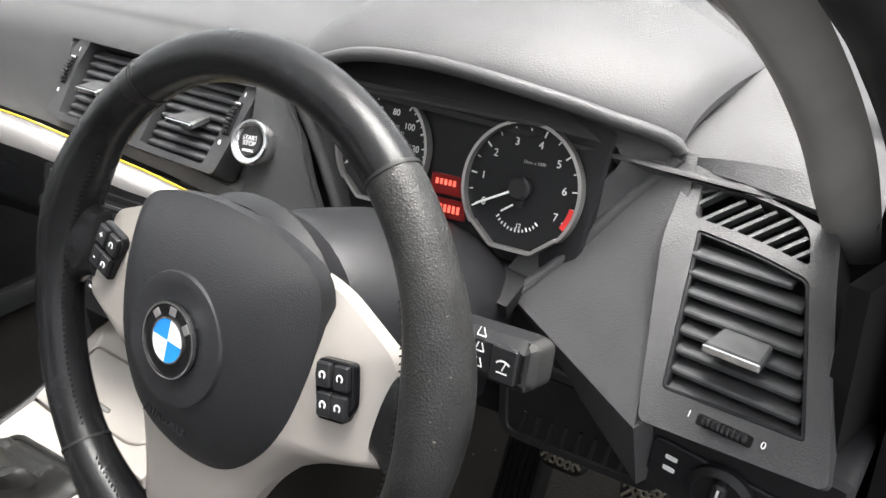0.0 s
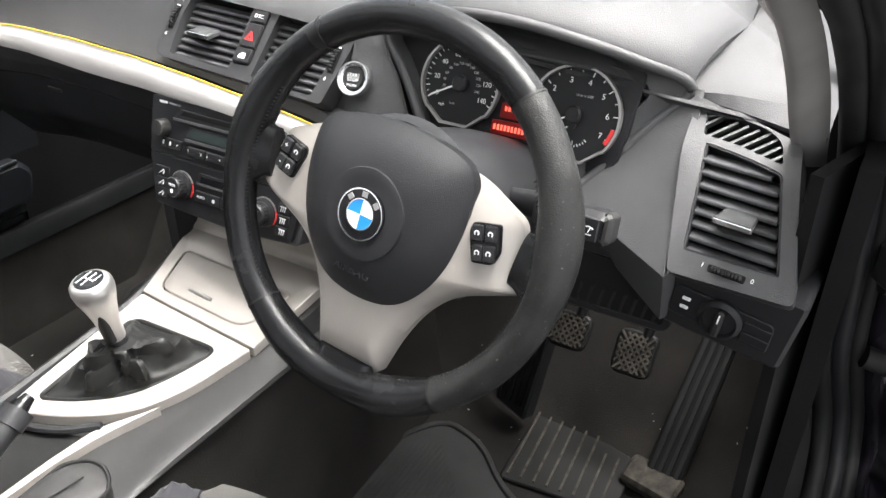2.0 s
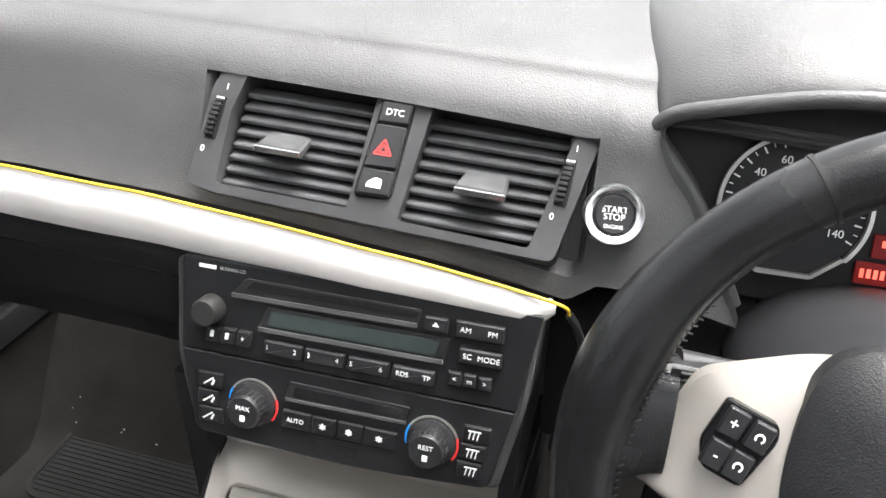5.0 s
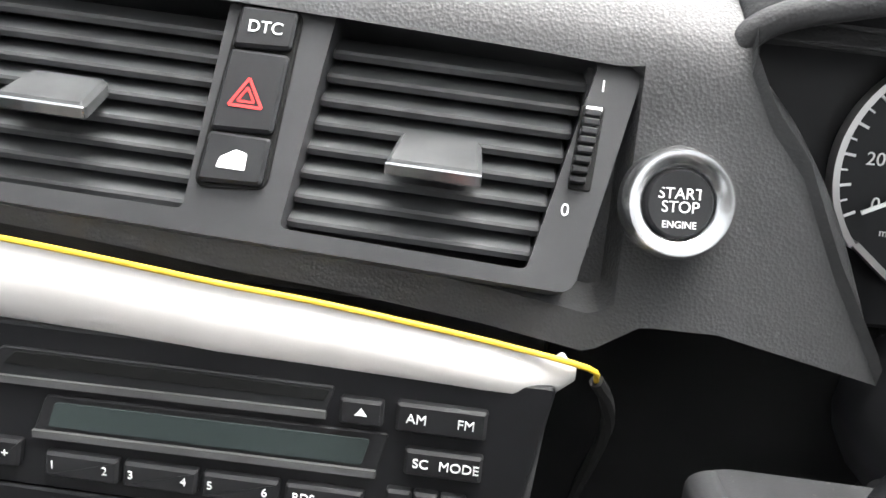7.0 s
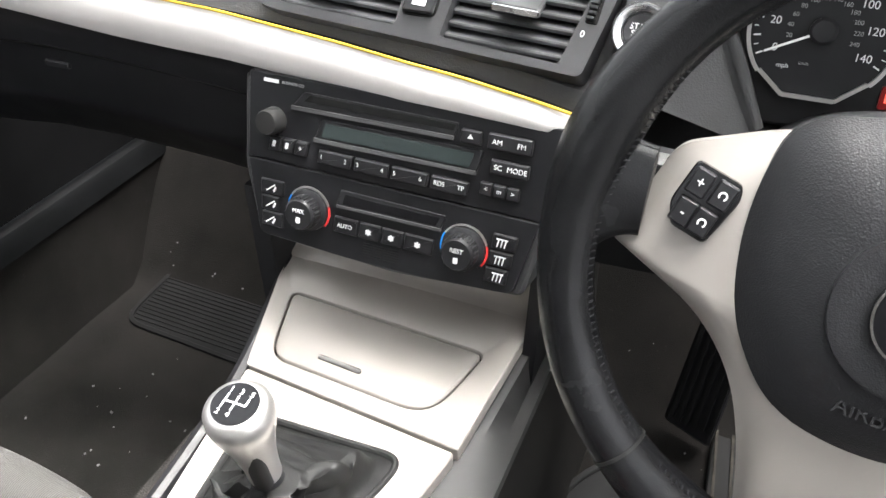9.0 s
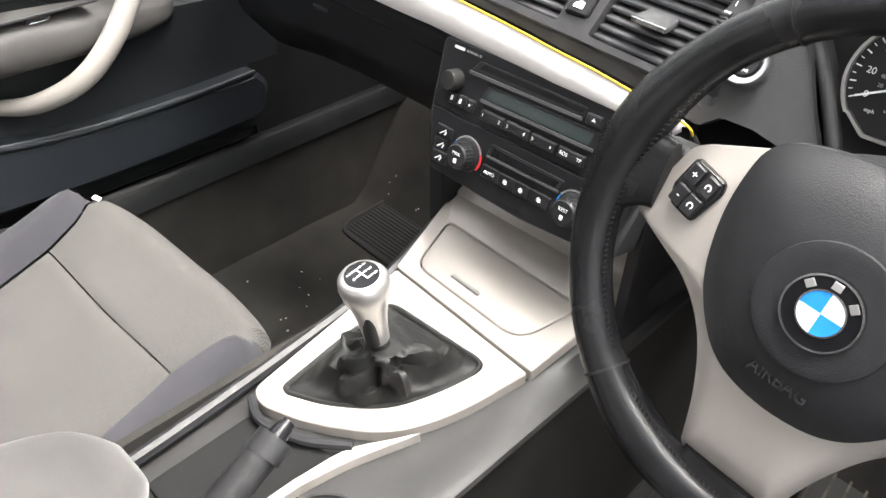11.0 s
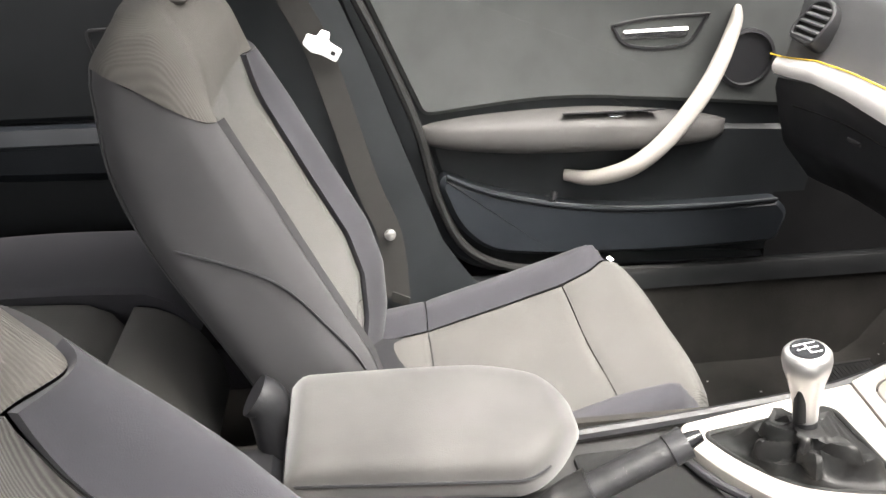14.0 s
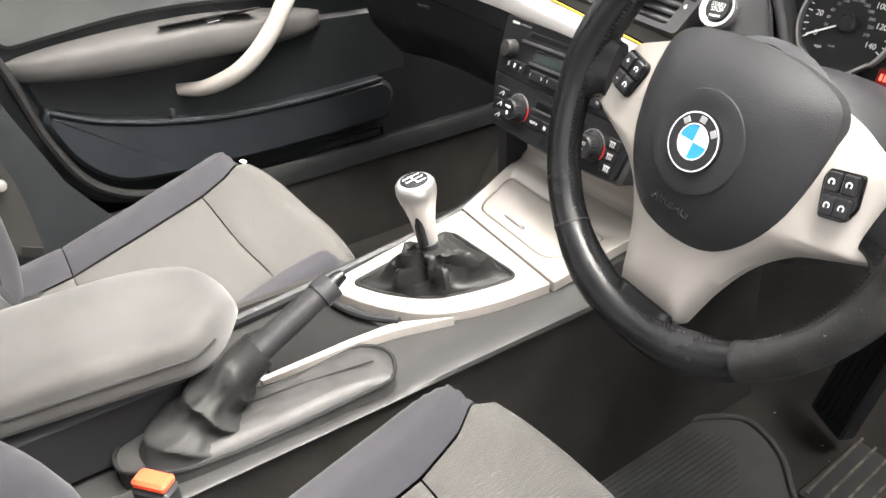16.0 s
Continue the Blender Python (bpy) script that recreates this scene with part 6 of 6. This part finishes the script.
def build_seat(name, label, cx, dy, crest, panel_back, top_y, outer, lift=0.0, slide=0.0):
    """A seat; crest gives (height, y) along the crown of the back's bolsters, panel_back how far the middle lies behind it."""
    seat = thing(name, label, "car seat", "front seats")

    def cushion(x, run):
        """A point of the cushion's cover: x across, run the way forwards over the top and down the front."""
        q = abs(x)
        ye = front_edge(x) - 0.085 * smooth_step(0.185, 0.25, q)
        r = 0.036
        if run < ye - r:
            y, drop = run, 0.0
        else:
            a = (run - ye + r) / r
            if a < 1.5708:
                y, drop = ye - r + r * math.sin(a), r * (1 - math.cos(a))
            else:
                y, drop = ye - 0.012 * (a - 1.5708), r + r * (a - 1.5708)
        z = cushion_z(x, min(y, ye - r)) - drop
        xs = lerp_table(SEAM_X, run)
        front = 1 - smooth_step(-0.06, 0.03, run)
        z += (0.010 + 0.020 * front) * smooth_step(xs - 0.004, xs + 0.030, q) - 0.0025 * math.exp(-((q - xs) / 0.006) ** 2)
        z -= 0.010 * math.exp(-(q / 0.09) ** 2)
        if q > 0.200:
            z -= 0.060 * ((q - 0.200) / 0.045) ** 2.2
        return Vector((x, y, z))

    def across(x0, x1, y0, y1, puff):
        def fn(u, v):
            run = y0 + (y1 - y0) * u
            xs = lerp_table(SEAM_X, run)
            p = cushion(xs * (x0 + (x1 - x0) * v), run)
            wide = 1 - 0.08 * min(p.y, 0)
            return (cx + p.x * wide, p.y + dy + slide, p.z + lift + puff * (pillow(u, v) - 1))
        return sheet(fn, 30, 26, -0.02)

    part("seat_panel", across(-1, 1, -0.53, -0.352, 0.0045), M_FABRIC, seat, "grey ribbed cloth rear panel")
    part("seat_panel", across(-1, 1, -0.350, -0.121, 0.0045), M_FABRIC, seat, "grey ribbed cloth centre panel")
    part("thigh_panel", across(-1, 1, -0.119, 0.115, 0.0045), M_FABRIC, seat, "grey ribbed cloth thigh panel")
    for s in (-1, 1):
        for y0, y1 in ((-0.53, -0.352), (-0.350, 0.10)):
            def bolster(u, v, s=s, y0=y0, y1=y1):
                run = y0 + (y1 - y0) * u
                xs = lerp_table(SEAM_X, run) + 0.001
                e = min(1.0, v / 0.7)
                p = cushion(s * (xs + (0.243 - xs) * e), run)
                if v > 0.7:
                    p.z -= 0.12 * (v - 0.7) / 0.3
                wide = 1 - 0.08 * min(p.y, 0)
                return (cx + p.x * wide, p.y + dy + slide, p.z + lift + 0.003 * (pillow(u, min(1, 0.05 + v * 0.5)) - 1))
            part("seat_bolster", sheet(bolster, 40, 24, -0.02 * s), M_BOLSTER, seat, "dark slate cloth side bolster")
    part("seat_base", box(0.40, 0.40, 0.15 + lift, pose(cx, -0.29 + dy + slide, 0.165 + lift / 2), 0.02), M_SMOOTH, seat)
    for x in (-0.15, 0.15):
        part("seat_rail", box(0.03, 0.5, 0.03, pose(cx + x, -0.22 + dy, 0.076), 0.004), M_SMOOTH, seat)

    # the back: half a section, from the middle of its front round its side to the middle of its rear
    def half_section(z):
        w = lerp_table(WIDTH, z)
        yc = lerp_table(crest, z)
        top = smooth_step(0.66, 0.80, z)
        yf = yc - panel_back * (1 - top)
        yr = min(yc - 0.030, -0.575 - 0.145 * smooth_step(0.30, 0.72, z) + 0.030 * smooth_step(0.79, 0.855, z) + top_y)
        d = yc - yr
        shut = w / 0.2
        pts = [(0, yf), (0.55 * w, yf + 0.003), (0.68 * w, yf + 0.30 * (yc - yf)), (0.845 * w, yc), (0.975 * w, yc - 0.16 * d), (w, yc - 0.45 * d),
               (0.965 * w, yc - 0.80 * d), (0.74 * w, yr), (0, yr - 0.012 * shut)]
        return spline([(x, y, z) for x, y in pts], 64)

    cache = {}

    def cover(k, z):
        """k from -1 to 1: middle of the front at 0, middle of the rear at either end."""
        key_z = round(z, 4)
        if key_z not in cache:
            cache[key_z] = half_section(key_z)
        p = cache[key_z][round(abs(k) * 64)]
        return Vector((cx + (p.x if k >= 0 else -p.x), p.y + dy, p.z))

    def cap_line(k):
        """Where the pale top begins: low in front, higher at the rear."""
        return 0.742 + 0.062 * smooth_step(0.36, 0.80, abs(k))

    def patch(k0, k1, z0, z1, puff, cols):
        def fn(u, v):
            k = k0 + (k1 - k0) * v
            lo = z0 if z0 else cap_line(k)
            hi = z1 if z1 else cap_line(k) - 0.001
            p = cover(k, lo + (hi - lo) * u)
            c = Vector((cx, -0.62 + dy, p.z))
            return p + (p - c).normalized() * puff * (pillow(u, v) - 1)
        return sheet(fn, 36, cols, 0.008)

    k_left, k_right = (-0.25, 0.33) if outer < 0 else (-0.25, 0.25)
    part("back_panel", patch(k_left, k_right, 0.335, 0, 0.006, 36), M_FABRIC, seat, "light grey ribbed cloth back panel")
    part("back_panel", patch(k_left, k_right, 0.20, 0.333, 0.006, 36), M_FABRIC, seat, "light grey ribbed cloth lumbar panel")
    for s in (-1, 1):
        near_panel = outer < 0 < s
        edge = 0.375 if near_panel else 0.4375
        part("back_bolster", patch(s * (0.33 if near_panel else 0.25), s * edge, 0.20, 0, 0.003, 12), M_SIDECLOTH if near_panel else M_BOLSTER, seat, "dark cloth back bolster")
        part("back_side", patch(s * edge, s * 0.8125, 0.20, 0, 0.002, 24), M_SIDECLOTH, seat, "charcoal cloth backrest side")
        seam = [cover(s * k, z) for k, z in ((0.72, 0.615), (0.64, 0.600), (0.57, 0.580), (0.52, 0.555), (0.48, 0.515), (0.455, 0.46), (0.445, 0.40))]
        part("side_seam", pipe([p + Vector((s * 0.001, 0.0005, 0)) for p in seam], 0.0015, 40, 6), M_SMOOTH, seat)
    part("back_shell", patch(0.8125, 1.0, 0.20, 0, 0.0, 12), M_SIDECLOTH, seat)
    part("back_shell", patch(-1.0, -0.8125, 0.20, 0, 0.0, 12), M_SIDECLOTH, seat)
    part("backrest_top", patch(-1.0, 1.0, 0, 0.856, 0.0, 128), M_TOPCLOTH, seat, "pale grey ribbed cloth backrest top")
    ty = -0.672 + dy + top_y
    part("top_closing", box(0.13, 0.06, 0.012, pose(cx, ty + 0.015, 0.850), 0.004), M_TOPCLOTH, seat)
    head = pose(cx, ty - 0.02, 0.93, 90 - 12, 0, 0)
    part("headrest", loft([[(w * (abs(math.cos(a)) ** 0.6) * (1 if math.cos(a) > 0 else -1), h, d * (abs(math.sin(a)) ** 0.7) * (1 if math.sin(a) > 0 else -1)) for a in [2 * math.pi * k / 28 for k in range(28)]]
              for w, d, h in ((0.09, 0.02, -0.035), (0.12, 0.045, -0.022), (0.135, 0.055, 0.015), (0.13, 0.052, 0.07), (0.11, 0.04, 0.11), (0.08, 0.015, 0.125))], m=head), M_SMOOTH, seat, "dark headrest")
    for x in (-0.065, 0.065):
        part("headrest_post", pipe([(cx + x, ty, 0.83), (cx + x, ty - 0.006, 0.88), (cx + x, ty - 0.014, 0.93)], 0.0065, 6, 14), M_CHROME, seat, "chrome headrest post")
        part("post_collar", spin([(0.021, -0.010), (0.021, 0.003), (0.014, 0.008), (0.0, 0.008)], pose(cx + x, ty + 0.002, 0.846, 6, 0, 0), 28), M_SMOOTH, seat)
    return seat


CREST = [(0.20, -0.44), (0.30, -0.425), (0.38, -0.428), (0.45, -0.448), (0.555, -0.500), (0.66, -0.550), (0.745, -0.594), (0.80, -0.612), (0.835, -0.630), (0.856, -0.655)]
DRIVER_CREST = [(0.20, -0.43), (0.30, -0.420), (0.40, -0.420), (0.477, -0.432), (0.516, -0.440), (0.555, -0.455), (0.60, -0.482), (0.66, -0.526), (0.73, -0.590), (0.78, -0.63), (0.856, -0.69)]
pseat = build_seat("passenger_seat", "grey ribbed cloth passenger seat with dark slate bolsters", -0.405, 0.0, CREST, 0.040, 0.0, -1)
part("seat_tag", box(0.012, 0.008, 0.003, pose(-0.598, -0.028, 0.352, 10, 15, 30), 0.001), M_WHITE, pseat, "small frayed white tag")
build_seat("driver_seat", "grey ribbed cloth driver's seat with dark slate bolsters", 0.400, -0.012, DRIVER_CREST, 0.075, -0.02, 1, 0.062, -0.045)

# rear bench
bench = thing("rear_bench", "grey cloth rear bench with dark upper edge", "rear seat")


def bench_sheet(y0, y1, x0, x1, z):
    return sheet(lambda u, v: (x0 + (x1 - x0) * v, y0 + (y1 - y0) * u, z - 0.02 + 0.02 * math.sin(math.pi * u * 0.9) - 0.06 * max(0, (u - 0.88) / 0.12) ** 2 + 0.008 * pillow(u, v)), 16, 24, -0.12)


for x0, x1 in ((-0.455, -0.02), (0.0, 0.6)):
    part("cushion_panel", bench_sheet(-1.28, -0.792, x0, x1, 0.418), M_FABRIC, bench, "grey ribbed cloth bench panel")
    part("front_panel", sheet(lambda u, v: (x0 + (x1 - x0) * v, -0.790 + 0.12 * math.sin(1.5 * u), 0.402 + 0.008 * pillow(u, v) - 0.16 * (1 - math.cos(1.5 * u))), 16, 24, -0.03), M_FABRIC, bench, "grey ribbed cloth bench front")
part("cushion_edge", bench_sheet(-1.28, -0.70, -0.68, -0.457, 0.428), M_BOLSTER, bench, "dark slate cloth bench edge")
part("bench_back", sheet(lambda u, v: (-0.66 + 1.32 * v, -1.24 - 0.16 * u, 0.38 + 0.5 * u), 14, 20, 0.1), M_BOLSTER, bench)

# passenger seat belt
belt = thing("seat_belt", "grey webbing seat belt with a metal tongue on the pillar", "seat belt")


def strap(pts, w, up, n=30):
    c = spline(pts, n)
    rings = []
    for i, p in enumerate(c):
        t = (c[min(i + 1, n)] - c[max(i - 1, 0)]).normalized()
        a = t.cross(Vector(up)).normalized()
        b = a.cross(t)
        rings.append([p + a * w + b * 0.0008, p - a * w + b * 0.0008, p - a * w - b * 0.0008, p + a * w - b * 0.0008])
    return loft(rings)


part("webbing", strap([(-0.60, -0.60, 1.05), (-0.645, -0.545, 0.83), (-0.655, -0.50, 0.72), (-0.652, -0.44, 0.50), (-0.648, -0.405, 0.40), (-0.645, -0.395, 0.28)], 0.021, (1, 0, 0)), M_BELT, belt)
TM = frame_of((-0.640, -0.492, 0.728), (0, 0.86, -0.5), (0.2, 0.5, 0.86))
tongue_o = rounded([(-0.030, -0.010), (-0.012, -0.016), (0.002, -0.012), (0.028, -0.012), (0.028, 0.010), (0.004, 0.012), (0.0, 0.026), (-0.014, 0.024), (-0.016, 0.010), (-0.030, 0.008)], 0.004)
tm = part("tongue", slab(tongue_o, 0.0, 0.004, TM, 0.001), M_ENAMEL, belt, "pale metal buckle tongue")
part("tongue_slot", slab(rounded([(0.014, -0.004), (0.021, -0.004), (0.021, 0.003), (0.014, 0.003)], 0.001), 0.003, 0.0045, TM, 0.0003), M_SMOOTH, tm)
part("anchor_bolt", spin([(0.010, -0.002), (0.009, 0.004), (0.005, 0.006), (0.0, 0.006)], frame_of((-0.640, -0.405, 0.405), (0, 1, 0), (0, 0, 1)), 20), M_SATIN_CHROME, belt)
part("care_label", box(0.035, 0.002, 0.02, pose(-0.632, -0.392, 0.282, 0, 8, 60), 0.0005), M_BELT, belt, "small printed label")

# ---- footwell ----
def pedal(name, label, c, w, h, lean):
    p = thing(name, label, "pedal")
    pm = pose(*c, 90 - lean, 0, 0)
    o = rounded([(-w / 2, -h / 2), (w / 2, -h / 2), (w / 2 * 1.05, h / 2), (-w / 2 * 1.05, h / 2)], 0.016, 5)
    part("pad", slab(o, -0.012, 0.0, pm, 0.003), M_RUBBER, p)
    bm = bmesh.new()
    for i in range(-3, 4):
        for s in (-1, 1):
            y0, y1 = i * 0.012 - 0.5 * w * s, i * 0.012 + 0.5 * w * s
            lo, hi = max(-h / 2 + 0.006, min(y0, y1)), min(h / 2 - 0.006, max(y0, y1))
            if hi - lo > 0.008:
                fx = lambda y: ((y - i * 0.012) / s)
                bar(fx(lo) * 0.86, lo, fx(hi) * 0.86, hi, 0.003, -0.001, 0.0035, pm, bm)
    part("pad_ribs", bm, M_DIRTYRUBBER, p, "dusty diamond ribs")
    part("arm", pipe([Vector(c) + Vector((0.012, 0.02, 0.02)), Vector(c) + Vector((0.02, 0.05, 0.10)), Vector(c) + Vector((0.02, 0.10, 0.22))], 0.008, 14, 10), M_SMOOTH, p)


pedal("clutch_pedal", "black clutch pedal with dusty diamond-ribbed rubber pad", (0.346, 0.505, 0.285), 0.062, 0.058, 35)
pedal("brake_pedal", "black brake pedal with dusty diamond-ribbed rubber pad", (0.440, 0.545, 0.250), 0.062, 0.072, 35)
acc = thing("accelerator_pedal", "long ribbed black rubber accelerator pedal hinged at the floor", "pedal")
AM = frame_of((0.540, 0.548, 0.190), (1, -0.12, 0), (0.10, 0.55, 0.83))
part("plate", slab(rounded([(-0.034, -0.125), (0.024, -0.125), (0.030, 0.12), (-0.022, 0.12)], 0.006), -0.012, 0.0, AM, 0.003), M_RUBBER, acc)
for i in range(4):
    part("rib", bar(-0.024 + 0.013 * i, -0.115, -0.013 + 0.0125 * i, 0.112, 0.006, -0.001, 0.003, AM), M_MAT, acc)
part("hinge_foot", box(0.09, 0.05, 0.03, pose(0.515, 0.478, 0.075, 20, 0, -12), 0.006), M_DIRTYRUBBER, acc, "dirty hinge foot")
rest = thing("footrest", "black ribbed plastic footrest beside the tunnel", "footrest")
FM = frame_of((0.268, 0.535, 0.225), (1, -0.18, 0), (0.06, 0.32, 0.94))
part("plate", slab(rounded([(-0.036, -0.13), (0.030, -0.145), (0.040, 0.13), (-0.020, 0.13)], 0.008), -0.03, 0.0, FM, 0.004), M_SMOOTH, rest)
for i in range(6):
    part("rib", bar(-0.026 + 0.0105 * i, -0.122, -0.016 + 0.0105 * i, 0.122, 0.005, -0.001, 0.004, FM), M_RUBBER, rest)

heel = thing("heel_pad", "black heel pad with raised ribs on the carpet", "heel pad")
HM = frame_of((0.375, 0.485, 0.066), (1, 0.10, 0), (-0.25, 1, 0.05))
part("pad", slab(rounded([(-0.085, -0.10), (0.10, -0.10), (0.105, 0.02), (0.06, 0.035), (0.05, 0.085), (-0.075, 0.085)], 0.008), -0.012, 0.002, HM, 0.002), M_RUBBER, heel)
for i in range(8):
    part("rib", bar(-0.074 + 0.0215 * i, -0.09, -0.072 + 0.0215 * i, 0.072 if i < 6 else 0.012, 0.0035, 0.001, 0.005, HM), M_DIRTYRUBBER, heel)

mat_thing = thing("driver_mat", "loose ribbed black rubber floor mat with curled edge", "floor mat")
mat_o = rounded([(-0.17, -0.28), (0.22, -0.28), (0.26, 0.02, 0.05), (0.10, 0.06, 0.06), (0.02, 0.135, 0.05), (-0.055, 0.150, 0.04), (-0.09, 0.115, 0.04), (-0.13, 0.03, 0.06)], 0.03, 6)
MM = frame_of((0.238, 0.272, 0.082), (1, 0, -0.02), (0, 1, 0.05))
part("sheet", slab(mat_o, -0.004, 0.0, MM, 0.001), M_MAT, mat_thing)
part("rim", frame_plate(mat_o, inset(mat_o, 0.009), -0.003, 0.005, MM, 0.002), M_MAT, mat_thing)
for i in range(46):
    x = -0.15 + 0.008 * i
    part("rib", bar(x, -0.27, x, (0.10 - abs(x + 0.045) * 1.0) if x < 0.09 else -0.02, 0.003, -0.001, 0.0018, MM), M_MAT, mat_thing)
pm_thing = thing("passenger_mat", "ribbed black rubber mat panel on the passenger's carpet", "floor mat")
PMF = frame_of((-0.44, 0.545, 0.072), (1, 0, 0), (0, 1, 0.12))
po = rounded([(-0.20, -0.13), (0.20, -0.15), (0.22, 0.16), (-0.18, 0.16)], 0.04, 6)
part("pad", slab(po, -0.006, 0.0, PMF, 0.001), M_RUBBER, pm_thing)
part("rim", frame_plate(po, inset(po, 0.008), -0.004, 0.003, PMF, 0.001), M_RUBBER, pm_thing)
for i in range(34):
    part("rib", bar(-0.185, -0.115 + 0.008 * i, 0.20, -0.125 + 0.008 * i, 0.003, -0.001, 0.0016, PMF), M_RUBBER, pm_thing)
stray = thing("seat_lever", "small black plastic seat adjuster handle", "lever")
part("handle", box(0.035, 0.045, 0.02, pose(-0.178, -0.005, 0.262, 20, 0, 25), 0.004), M_SMOOTH, stray)
part("stem", box(0.012, 0.03, 0.22, pose(-0.18, -0.01, 0.16), 0.003), M_SMOOTH, stray)

# lint and crumbs on the carpet
rng = random.Random(11)
bm = bmesh.new()
for i in range(150):
    x, y = rng.uniform(0.14, 0.62), rng.uniform(0.0, 0.6)
    if i > 90:
        x, y = rng.uniform(-0.66, -0.2), rng.uniform(0.02, 0.6)
    s = rng.uniform(0.0007, 0.0022)
    box(s * 2, s * 1.3, s, pose(x, y, floor_height(x, y) + s * 0.4, 0, 0, rng.uniform(0, 180)), s * 0.2, bm)
crumbs = part("crumbs", bm, M_GREYPRINT)
tagged(crumbs, "pale crumbs and lint scattered on the carpet", "debris", kind="stuff")
